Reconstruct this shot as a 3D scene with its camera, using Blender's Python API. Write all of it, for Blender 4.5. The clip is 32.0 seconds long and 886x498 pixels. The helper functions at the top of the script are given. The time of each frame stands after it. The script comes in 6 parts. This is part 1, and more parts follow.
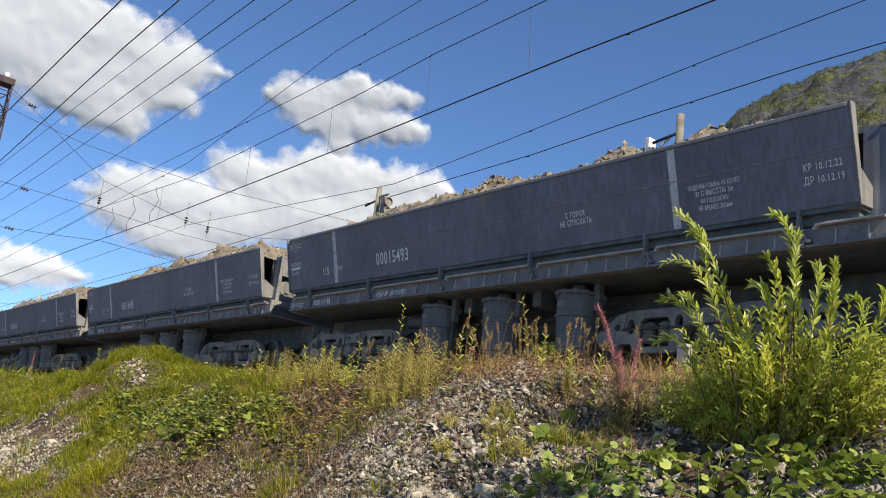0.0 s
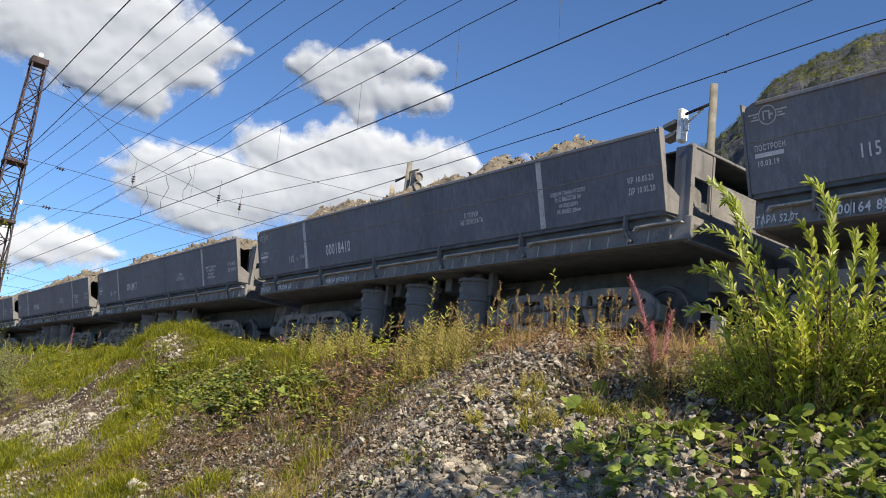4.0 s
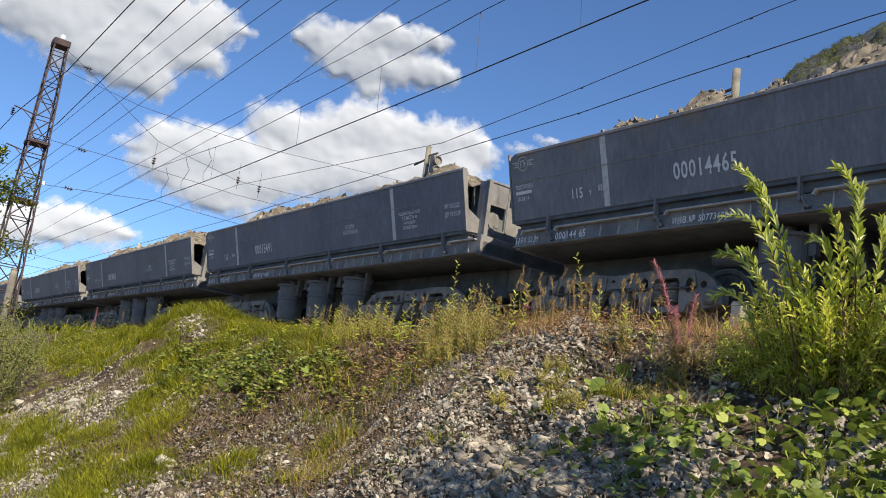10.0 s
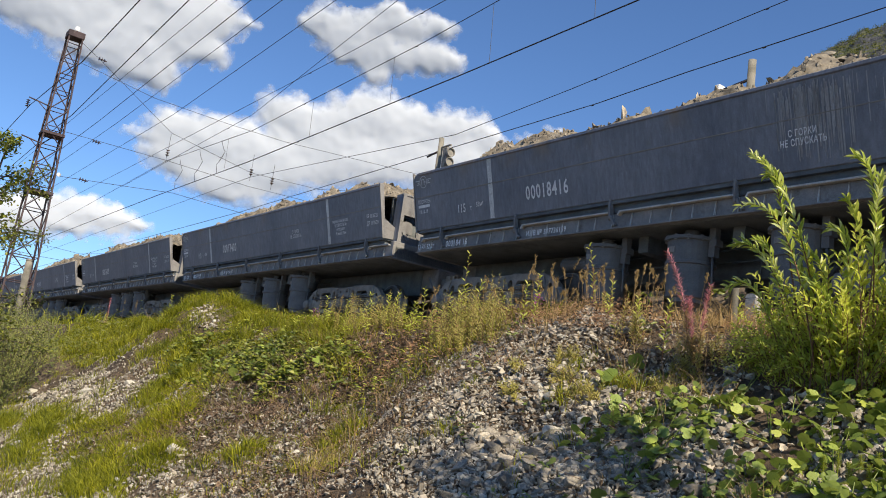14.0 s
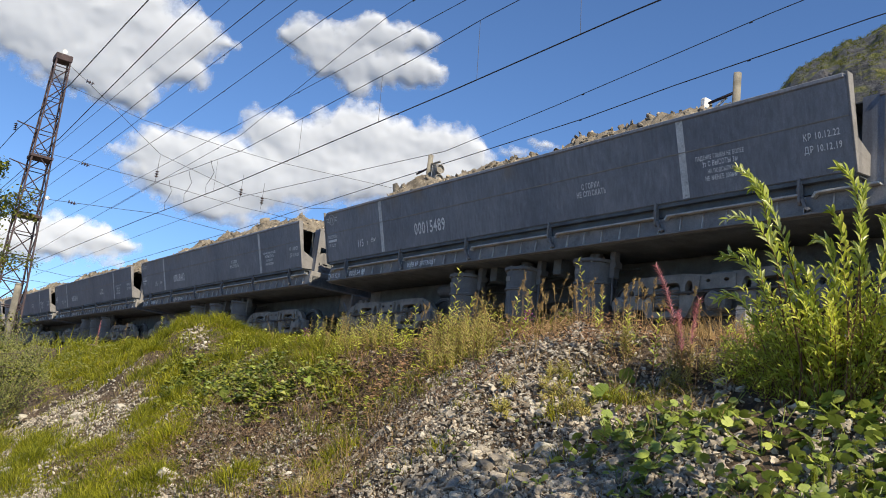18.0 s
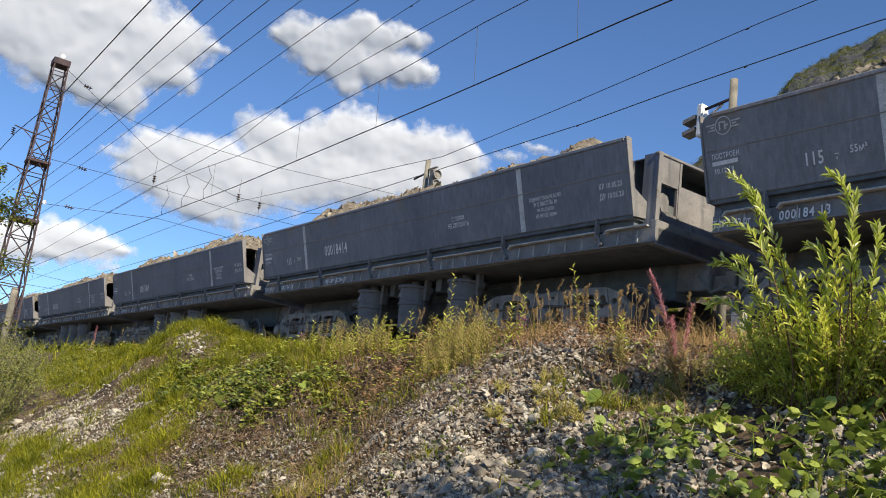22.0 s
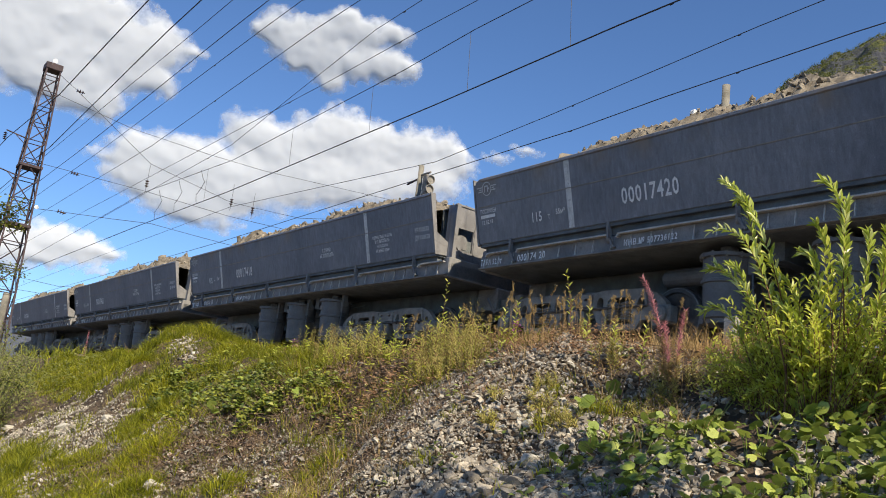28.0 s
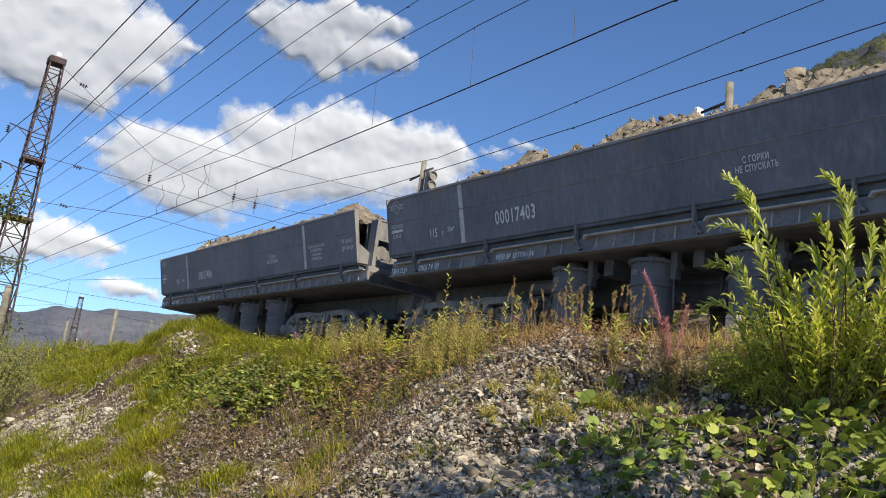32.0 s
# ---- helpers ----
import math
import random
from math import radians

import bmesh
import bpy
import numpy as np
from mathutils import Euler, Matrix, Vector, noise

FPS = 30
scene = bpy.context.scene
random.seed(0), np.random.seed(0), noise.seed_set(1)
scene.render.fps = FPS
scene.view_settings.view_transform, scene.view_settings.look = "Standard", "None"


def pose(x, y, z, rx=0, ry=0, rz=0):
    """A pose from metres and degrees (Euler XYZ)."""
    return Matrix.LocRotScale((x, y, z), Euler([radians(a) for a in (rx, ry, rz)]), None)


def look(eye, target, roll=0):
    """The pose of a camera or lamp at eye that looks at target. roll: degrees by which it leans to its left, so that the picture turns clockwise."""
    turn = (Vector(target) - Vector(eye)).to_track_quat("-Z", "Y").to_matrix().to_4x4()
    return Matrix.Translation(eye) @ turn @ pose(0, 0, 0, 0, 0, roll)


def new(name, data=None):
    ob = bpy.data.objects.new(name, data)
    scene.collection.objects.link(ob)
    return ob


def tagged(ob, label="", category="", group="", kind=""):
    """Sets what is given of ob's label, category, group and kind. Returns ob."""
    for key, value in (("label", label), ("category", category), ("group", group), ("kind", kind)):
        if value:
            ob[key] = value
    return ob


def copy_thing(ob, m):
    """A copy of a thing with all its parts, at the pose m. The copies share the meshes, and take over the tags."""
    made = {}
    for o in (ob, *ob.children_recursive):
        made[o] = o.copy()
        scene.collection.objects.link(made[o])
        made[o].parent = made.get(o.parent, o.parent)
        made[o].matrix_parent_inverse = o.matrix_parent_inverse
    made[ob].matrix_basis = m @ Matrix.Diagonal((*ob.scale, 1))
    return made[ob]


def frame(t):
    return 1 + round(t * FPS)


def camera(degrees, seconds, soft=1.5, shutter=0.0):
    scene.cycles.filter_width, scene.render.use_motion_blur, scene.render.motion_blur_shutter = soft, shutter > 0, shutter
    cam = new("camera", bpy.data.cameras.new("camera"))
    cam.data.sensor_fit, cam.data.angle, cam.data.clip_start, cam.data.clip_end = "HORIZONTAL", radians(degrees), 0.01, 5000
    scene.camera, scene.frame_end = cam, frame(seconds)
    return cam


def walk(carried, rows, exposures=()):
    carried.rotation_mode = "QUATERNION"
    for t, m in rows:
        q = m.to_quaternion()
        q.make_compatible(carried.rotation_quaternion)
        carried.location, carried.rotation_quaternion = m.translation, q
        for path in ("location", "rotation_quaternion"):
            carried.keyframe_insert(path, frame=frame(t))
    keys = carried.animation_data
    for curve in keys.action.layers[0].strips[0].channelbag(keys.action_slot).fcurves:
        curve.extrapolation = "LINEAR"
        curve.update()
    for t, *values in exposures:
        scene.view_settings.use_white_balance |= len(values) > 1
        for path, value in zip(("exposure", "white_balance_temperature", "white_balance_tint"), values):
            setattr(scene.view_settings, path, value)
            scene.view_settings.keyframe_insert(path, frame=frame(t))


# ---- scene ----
# camera: hand-held, almost standing still; seconds, place, heading to the left of +y, tilt, lean
cam = camera(54.56, 32.0, soft=0.95)
PATH = [
    (0, -0.003, -0.004, 0.051, 51.89, 14.44, 7.32),
    (0.5, -0.015, -0.000, 0.049, 52.16, 14.33, 7.35),
    (1, -0.029, -0.002, 0.043, 52.26, 14.25, 7.46),
    (1.5, -0.025, 0.013, 0.048, 52.72, 13.98, 7.35),
    (2, -0.025, 0.018, 0.044, 53.43, 13.55, 7.28),
    (2.5, -0.026, 0.014, 0.044, 53.77, 13.18, 7.24),
    (3, -0.021, 0.011, 0.037, 53.81, 13.09, 7.43),
    (3.5, -0.010, 0.007, 0.036, 53.74, 12.71, 7.28),
    (5.5, -0.005, 0.024, 0.036, 53.91, 12.30, 7.46),
    (6, 0.004, 0.048, 0.036, 53.90, 12.19, 7.51),
    (6.5, 0.004, 0.059, 0.033, 54.01, 12.05, 7.64),
    (7, -0.006, 0.066, 0.028, 54.05, 11.95, 7.78),
    (7.5, -0.011, 0.032, 0.028, 54.11, 11.83, 7.79),
    (8, -0.018, -0.009, 0.021, 54.23, 11.76, 7.93),
    (8.5, -0.016, -0.055, 0.013, 54.31, 11.64, 7.99),
    (9, -0.024, -0.072, 0.010, 54.43, 11.54, 8.11),
    (9.5, -0.012, -0.071, 0.009, 54.53, 11.45, 8.09),
    (10, 0.002, -0.059, 0.013, 54.78, 11.34, 7.93),
    (10.5, -0.003, -0.056, 0.010, 55.03, 11.32, 7.96),
    (11, -0.013, -0.038, 0.009, 55.17, 11.21, 7.95),
    (11.5, -0.016, -0.028, 0.006, 55.24, 11.11, 8.09),
    (12, -0.025, -0.015, 0.001, 55.28, 11.01, 8.17),
    (12.5, -0.025, -0.011, 0.004, 55.38, 10.88, 8.21),
    (13, -0.019, -0.014, 0.010, 55.46, 10.78, 8.20),
    (13.5, -0.016, -0.021, 0.006, 55.51, 10.83, 8.16),
    (14, -0.027, -0.025, 0.002, 55.57, 10.74, 8.25),
    (14.5, -0.025, -0.027, 0.004, 55.62, 10.66, 8.23),
    (16.5, -0.027, -0.022, 0.008, 55.61, 10.83, 7.76),
    (17, -0.025, -0.023, 0.008, 55.47, 11.13, 7.58),
    (17.5, -0.018, -0.018, 0.014, 55.30, 11.49, 7.27),
    (18, -0.013, -0.020, 0.011, 55.13, 11.90, 7.17),
    (18.5, -0.009, -0.027, 0.016, 55.05, 12.14, 7.03),
    (19, -0.006, -0.024, 0.014, 55.07, 12.38, 7.12),
    (19.5, -0.004, -0.024, 0.014, 55.06, 12.47, 7.24),
    (20, -0.000, -0.016, 0.014, 55.08, 12.43, 7.33),
    (20.5, 0.003, -0.024, 0.014, 55.15, 12.30, 7.32),
    (21, -0.000, -0.024, 0.012, 55.18, 12.18, 7.48),
    (21.5, 0.006, -0.016, 0.013, 55.27, 12.09, 7.54),
    (22, 0.006, -0.007, 0.014, 55.03, 12.26, 7.26),
    (22.5, 0.015, -0.007, 0.020, 54.64, 12.52, 6.84),
    (23, 0.021, -0.017, 0.015, 54.38, 12.75, 6.76),
    (23.5, 0.020, -0.010, 0.015, 54.42, 12.74, 6.82),
    (24, 0.022, -0.018, 0.014, 54.34, 12.72, 6.83),
    (24.5, 0.013, -0.009, 0.012, 54.25, 12.87, 6.92),
    (25, 0.019, -0.008, 0.017, 54.24, 12.81, 6.86),
    (25.5, 0.023, -0.010, 0.015, 54.31, 12.71, 6.92),
    (27.5, 0.013, -0.012, 0.014, 54.55, 12.76, 7.16),
    (28, 0.006, -0.010, 0.018, 54.61, 12.65, 7.18),
    (28.5, 0.015, -0.011, 0.017, 54.71, 12.52, 7.25),
    (29, 0.015, -0.014, 0.016, 54.66, 12.63, 7.28),
    (29.5, 0.019, -0.018, 0.015, 54.56, 12.82, 7.27),
    (30, 0.026, -0.019, 0.011, 54.57, 12.83, 7.36),
    (30.5, 0.026, -0.015, 0.013, 54.61, 12.74, 7.39),
    (31, 0.019, -0.007, 0.014, 54.71, 12.60, 7.44),
    (31.5, 0.008, -0.003, 0.009, 54.75, 12.49, 7.54),
    (32, -0.001, 0.006, 0.005, 54.73, 12.41, 7.62),
]


def aim(x, y, z, heading, tilt, lean):
    return pose(x, y, z, 90 + tilt, 0, heading) @ pose(0, 0, 0, 0, 0, lean)


walk(cam, [(r[0], aim(*r[1:])) for r in PATH], exposures=[(0, 0.55), (32, 0.55)])

# ---- light ----
SUN_UP, SUN_SIDE = 41.0, 6.0        # elevation; degrees from +x towards -y
world = bpy.data.worlds.new("world")
scene.world = world
world.use_nodes = True
wn, wl = world.node_tree.nodes, world.node_tree.links
sky = wn.new("ShaderNodeTexSky")
sky.sky_type, sky.sun_disc = "NISHITA", False
sky.sun_elevation, sky.sun_rotation = radians(SUN_UP), radians(90 + SUN_SIDE)
sky.altitude, sky.air_density, sky.dust_density, sky.ozone_density = 300, 0.9, 0.05, 8.5
wl.new(sky.outputs[0], wn["Background"].inputs[0])
wn["Background"].inputs[1].default_value = 0.108

lamp = bpy.data.lights.new("sun", "SUN")
lamp.energy, lamp.angle, lamp.color = 5.0, radians(0.55), (1.0, 0.88, 0.69)
sun_way = Vector((math.cos(radians(SUN_UP)) * math.cos(radians(SUN_SIDE)),
                  -math.cos(radians(SUN_UP)) * math.sin(radians(SUN_SIDE)), math.sin(radians(SUN_UP))))
sun = new("sun", lamp)
sun.matrix_world = look(sun_way * 100, (0, 0, 0))

# ---- materials ----


def material(name, rough=0.8, metal=0.0):
    m = bpy.data.materials.new(name)
    m.use_nodes = True
    b = m.node_tree.nodes["Principled BSDF"]
    b.inputs["Roughness"].default_value, b.inputs["Metallic"].default_value = rough, metal
    return m, m.node_tree.nodes, m.node_tree.links, b


def ramp(nodes, stops):
    r = nodes.new("ShaderNodeValToRGB")
    e = r.color_ramp.elements
    while len(e) < len(stops):
        e.new(0.5)
    for k, (at, c) in enumerate(stops):
        e[k].position, e[k].color = at, (*c, 1)
    return r


def noise_tex(nodes, links, scale, detail=6, rough=0.6, stretch=None, space="Object"):
    co = nodes.new("ShaderNodeTexCoord")
    n = nodes.new("ShaderNodeTexNoise")
    n.inputs["Scale"].default_value, n.inputs["Detail"].default_value, n.inputs["Roughness"].default_value = scale, detail, rough
    if stretch:
        mp = nodes.new("ShaderNodeMapping")
        mp.inputs["Scale"].default_value = stretch
        links.new(co.outputs[space], mp.inputs[0])
        links.new(mp.outputs[0], n.inputs["Vector"])
    else:
        links.new(co.outputs[space], n.inputs["Vector"])
    return n


def mix_rgb(nodes, links, fac, a, b, mode="MIX"):
    m = nodes.new("ShaderNodeMix")
    m.data_type, m.blend_type = "RGBA", mode
    for sock, v in ((m.inputs[0], fac), (m.inputs[6], a), (m.inputs[7], b)):
        if isinstance(v, (int, float)):
            sock.default_value = v
        elif isinstance(v, tuple):
            sock.default_value = (*v, 1)
        else:
            links.new(v, sock)
    return m.outputs[2]


def bump(nodes, links, b, height, strength, dist):
    n = nodes.new("ShaderNodeBump")
    n.inputs["Strength"].default_value, n.inputs["Distance"].default_value = strength, dist
    links.new(height, n.inputs["Height"])
    links.new(n.outputs[0], b.inputs["Normal"])


def grainy(name, dark, light, scale=3.0, fine=40.0, rough=0.85, metal=0.0, relief=0.02, spread=(0.35, 0.65), stretch=None, dirt=None, island=False):
    """A surface of two tones with broad stains and fine grain; island: the tone differs from piece to piece."""
    m, n, l, b = material(name, rough, metal)
    broad = noise_tex(n, l, scale, 5, 0.6, stretch)
    r = ramp(n, [(spread[0], dark), (spread[1], light)])
    l.new(broad.outputs[0], r.inputs[0])
    grain = noise_tex(n, l, fine, 4, 0.7)
    g = ramp(n, [(0.3, (0.72, 0.72, 0.72)), (0.7, (1.2, 1.2, 1.2))])
    l.new(grain.outputs[0], g.inputs[0])
    col = mix_rgb(n, l, 1.0, r.outputs[0], g.outputs[0], "MULTIPLY")
    if island:
        geo = n.new("ShaderNodeNewGeometry")
        v = ramp(n, [(0.0, (0.55, 0.54, 0.53)), (0.55, (1.0, 1.0, 1.0)), (1.0, (1.5, 1.48, 1.45))])
        l.new(geo.outputs["Random Per Island"], v.inputs[0])
        col = mix_rgb(n, l, 1.0, col, v.outputs[0], "MULTIPLY")
    if dirt:
        spots = noise_tex(n, l, scale * 2.7, 8, 0.75)
        k = ramp(n, [(0.55, (0, 0, 0)), (0.72, (1, 1, 1))])
        l.new(spots.outputs[0], k.inputs[0])
        col = mix_rgb(n, l, k.outputs[0], col, dirt)
    l.new(col, b.inputs["Base Color"])
    bump(n, l, b, grain.outputs[0], 0.5, relief)
    return m


def leafy(name, a, b2, rough=0.5, through_light=0.35):
    """Foliage: tone varies from leaf to leaf, and light shines through."""
    m, n, l, b = material(name, rough)
    geo = n.new("ShaderNodeNewGeometry")
    r = ramp(n, [(0.0, a), (1.0, b2)])
    l.new(geo.outputs["Random Per Island"], r.inputs[0])
    big = noise_tex(n, l, 1.3, 3)
    g = ramp(n, [(0.3, (0.7, 0.75, 0.7)), (0.7, (1.2, 1.15, 1.1))])
    l.new(big.outputs[0], g.inputs[0])
    col = mix_rgb(n, l, 1.0, r.outputs[0], g.outputs[0], "MULTIPLY")
    l.new(col, b.inputs["Base Color"])
    t = n.new("ShaderNodeBsdfTranslucent")
    l.new(col, t.inputs[0])
    mx = n.new("ShaderNodeMixShader")
    mx.inputs[0].default_value = through_light
    l.new(b.outputs[0], mx.inputs[1])
    l.new(t.outputs[0], mx.inputs[2])
    l.new(mx.outputs[0], n["Material Output"].inputs[0])
    return m


M = {}
def wagon_paint():
    """Dark blue-grey paint, dulled by dust, with fine runs down the side; tone differs a little from board to board."""
    m, n, l, b = material("dark_wagon_paint", 0.52)
    broad = noise_tex(n, l, 0.7, 6, 0.65, (1, 1, 0.5))
    r = ramp(n, [(0.35, (0.121, 0.135, 0.166)), (0.65, (0.198, 0.211, 0.242))])
    l.new(broad.outputs[0], r.inputs[0])
    runs = noise_tex(n, l, 16, 5, 0.7, (1, 1, 0.05))
    k = ramp(n, [(0.35, (0.8, 0.8, 0.8)), (0.62, (1.1, 1.1, 1.1)), (0.78, (1.55, 1.53, 1.48))])
    l.new(runs.outputs[0], k.inputs[0])
    col = mix_rgb(n, l, 1.0, r.outputs[0], k.outputs[0], "MULTIPLY")
    grain = noise_tex(n, l, 75, 5, 0.8)
    g = ramp(n, [(0.3, (0.7, 0.7, 0.7)), (0.6, (1.1, 1.1, 1.1)), (0.75, (1.7, 1.68, 1.62))])
    l.new(grain.outputs[0], g.inputs[0])
    col = mix_rgb(n, l, 1.0, col, g.outputs[0], "MULTIPLY")
    info = n.new("ShaderNodeObjectInfo")
    v = ramp(n, [(0.0, (0.84, 0.86, 0.9)), (1.0, (1.2, 1.17, 1.08))])
    l.new(info.outputs["Random"], v.inputs[0])
    col = mix_rgb(n, l, 1.0, col, v.outputs[0], "MULTIPLY")
    spots = noise_tex(n, l, 1.9, 9, 0.78)
    d = ramp(n, [(0.6, (0, 0, 0)), (0.74, (0.7, 0.7, 0.7))])
    l.new(spots.outputs[0], d.inputs[0])
    col = mix_rgb(n, l, d.outputs[0], col, (0.16, 0.152, 0.14))
    co = n.new("ShaderNodeTexCoord")
    xyz = n.new("ShaderNodeSeparateXYZ")
    l.new(co.outputs["Object"], xyz.inputs[0])
    edge = n.new("ShaderNodeMapRange")
    edge.inputs[1].default_value, edge.inputs[2].default_value = 2.72, 3.08
    l.new(xyz.outputs[2], edge.inputs[0])
    patch = noise_tex(n, l, 0.45, 7, 0.7, (1, 1, 0.6))
    q = ramp(n, [(0.52, (0, 0, 0)), (0.66, (0.85, 0.85, 0.85))])
    l.new(patch.outputs[0], q.inputs[0])
    spill = n.new("ShaderNodeMath")
    spill.operation = "MULTIPLY"
    l.new(edge.outputs[0], spill.inputs[0])
    l.new(q.outputs[0], spill.inputs[1])
    col = mix_rgb(n, l, spill.outputs[0], col, (0.24, 0.175, 0.1))
    l.new(col, b.inputs["Base Color"])
    bump(n, l, b, grain.outputs[0], 0.4, 0.004)
    return m


M["paint"] = wagon_paint()
M["frame"] = grainy("dusty_dark_steel", (0.15, 0.148, 0.145), (0.27, 0.257, 0.238), 2.0, 70, 0.75, 0, 0.006, dirt=(0.1, 0.09, 0.075))
# darker even tone for steel underneath the wagon and behind its openings
M["under"] = grainy("dark_under_steel", (0.09, 0.1, 0.102), (0.155, 0.168, 0.168), 3, 50, 0.85)
M["dusty"] = grainy("dust_covered_steel", (0.2, 0.188, 0.168), (0.33, 0.308, 0.272), 2.5, 60, 0.85, 0, 0.006)
M["ledge"] = grainy("pale_dust_on_ledges", (0.36, 0.35, 0.32), (0.55, 0.53, 0.48), 3.0, 60, 0.9, 0, 0.006, dirt=(0.16, 0.15, 0.14))
M["end"] = grainy("dust_grey_end_paint", (0.165, 0.16, 0.155), (0.26, 0.25, 0.24), 1.6, 60, 0.8, 0, 0.004, dirt=(0.1, 0.09, 0.08))
M["black"] = grainy("black_grease", (0.14, 0.137, 0.133), (0.25, 0.24, 0.225), 3, 50, 0.8)
M["bogie"] = grainy("dusty_cast_steel", (0.16, 0.15, 0.13), (0.29, 0.266, 0.226), 3.0, 50, 0.85, 0, 0.008)
M["wheel"] = grainy("worn_wheel_steel", (0.06, 0.055, 0.05), (0.14, 0.125, 0.11), 6.0, 60, 0.6, 0.4)
M["tread"] = grainy("worn_bright_tread", (0.16, 0.155, 0.15), (0.3, 0.29, 0.28), 5, 50, 0.5, 0.6)
M["white"] = grainy("worn_white_lettering", (0.72, 0.72, 0.7), (0.9, 0.9, 0.88), 8, 60, 0.8)
M["stripe"] = grainy("weathered_white_stripe", (0.52, 0.53, 0.51), (0.72, 0.73, 0.7), 5, 50, 0.8, dirt=(0.1, 0.1, 0.1))
M["ore"] = grainy("pale_crushed_ore", (0.12, 0.1, 0.074), (0.36, 0.31, 0.235), 5.5, 35, 0.95, 0, 0.03, (0.3, 0.7), island=True)
M["rail"] = material("rail_steel", 0.35, 0.9)[0]
M["sleeper"] = grainy("concrete_sleeper", (0.22, 0.21, 0.19), (0.36, 0.34, 0.31), 3, 40, 0.9)
M["mast"] = grainy("rusty_brown_mast_steel", (0.038, 0.026, 0.03), (0.082, 0.055, 0.057), 2, 30, 0.85, 0.0, 0.006, dirt=(0.15, 0.13, 0.12))
M["wire"] = material("dark_wire", 0.6, 0.3)[0]
M["wire"].node_tree.nodes["Principled BSDF"].inputs["Base Color"].default_value = (0.03, 0.03, 0.033, 1)
M["insulator"] = material("brown_porcelain", 0.25)[0]
M["insulator"].node_tree.nodes["Principled BSDF"].inputs["Base Color"].default_value = (0.05, 0.03, 0.025, 1)
M["concrete"] = grainy("weathered_concrete", (0.13, 0.12, 0.095), (0.25, 0.23, 0.185), 3, 40, 0.9, 0, 0.01)
M["lamp"] = grainy("white_painted_metal", (0.6, 0.6, 0.58), (0.82, 0.82, 0.8), 4, 40, 0.5)

# ---- building tools ----


def part(name, bm, mat, parent=None, label=""):
    me = bpy.data.meshes.new(name)
    bm.to_mesh(me)
    bm.free()
    me.materials.append(mat)
    ob = new(name, me)
    ob.parent = parent
    return tagged(ob, label)


def share(name, mesh, parent, m):
    ob = new(name, mesh)
    ob.parent = parent
    ob.matrix_basis = m
    return ob


def from_lists(name, verts, faces, mat, parent=None):
    me = bpy.data.meshes.new(name)
    me.from_pydata(verts, [], faces)
    me.materials.append(mat)
    ob = new(name, me)
    ob.parent = parent
    return ob


def empty(name, x=0, y=0, z=0, rz=0):
    ob = new(name)
    ob.matrix_basis = pose(x, y, z, 0, 0, rz)
    return ob


def box(bm, x0, x1, y0, y1, z0, z1, bevel=0.0):
    v = [bm.verts.new((x, y, z)) for x in (x0, x1) for y in (y0, y1) for z in (z0, z1)]
    f = [bm.faces.new([v[i] for i in q]) for q in ((0, 1, 3, 2), (4, 6, 7, 5), (0, 4, 5, 1), (2, 3, 7, 6), (0, 2, 6, 4), (1, 5, 7, 3))]
    if bevel:
        edges = list({e for k in f for e in k.edges})
        bmesh.ops.bevel(bm, geom=edges, offset=bevel, segments=1, affect="EDGES")
    return bm


def prism(bm, outline, way, bevel=0.0):
    """A plate: a flat outline of 3D points, thickened along way."""
    w = Vector(way)
    a = [bm.verts.new(p) for p in outline]
    b = [bm.verts.new(Vector(p) + w) for p in outline]
    n = len(a)
    f = [bm.faces.new(a), bm.faces.new(b[::-1])]
    f += [bm.faces.new((a[k], b[k], b[(k + 1) % n], a[(k + 1) % n])) for k in range(n)]
    bmesh.ops.recalc_face_normals(bm, faces=f)
    if bevel:
        bmesh.ops.bevel(bm, geom=list({e for k in f for e in k.edges}), offset=bevel, segments=1, affect="EDGES")
    return bm


def tube(bm, p, q, r0, r1=None, n=8, cap=True):
    """A round bar from p to q."""
    p, q = Vector(p), Vector(q)
    r1 = r0 if r1 is None else r1
    turn = (q - p).to_track_quat("Z", "Y")
    rings = []
    for c, r in ((p, r0), (q, r1)):
        rings.append([bm.verts.new(c + turn @ Vector((r * math.cos(a), r * math.sin(a), 0))) for a in (2 * math.pi * k / n for k in range(n))])
    for k in range(n):
        f = bm.faces.new((rings[0][k], rings[0][(k + 1) % n], rings[1][(k + 1) % n], rings[1][k]))
        f.smooth = n > 6
    if cap:
        bm.faces.new(rings[0][::-1])
        bm.faces.new(rings[1])
    return bm


def lathe(bm, profile, n=24, axis="Z", at=(0, 0, 0)):
    """Turns (radius, height) points round an axis."""
    rings = []
    for r, h in profile:
        ring = []
        for k in range(n):
            a = 2 * math.pi * k / n
            c, s = r * math.cos(a), r * math.sin(a)
            v = (c, s, h) if axis == "Z" else (c, h, s) if axis == "Y" else (h, c, s)
            ring.append(bm.verts.new(Vector(v) + Vector(at)))
        rings.append(ring)
    for a, b in zip(rings, rings[1:]):
        for k in range(n):
            bm.faces.new((a[k], a[(k + 1) % n], b[(k + 1) % n], b[k]))
    bm.faces.new(rings[0][::-1])
    bm.faces.new(rings[-1])
    bmesh.ops.recalc_face_normals(bm, faces=bm.faces[:])
    return bm


def B():
    return bmesh.new()


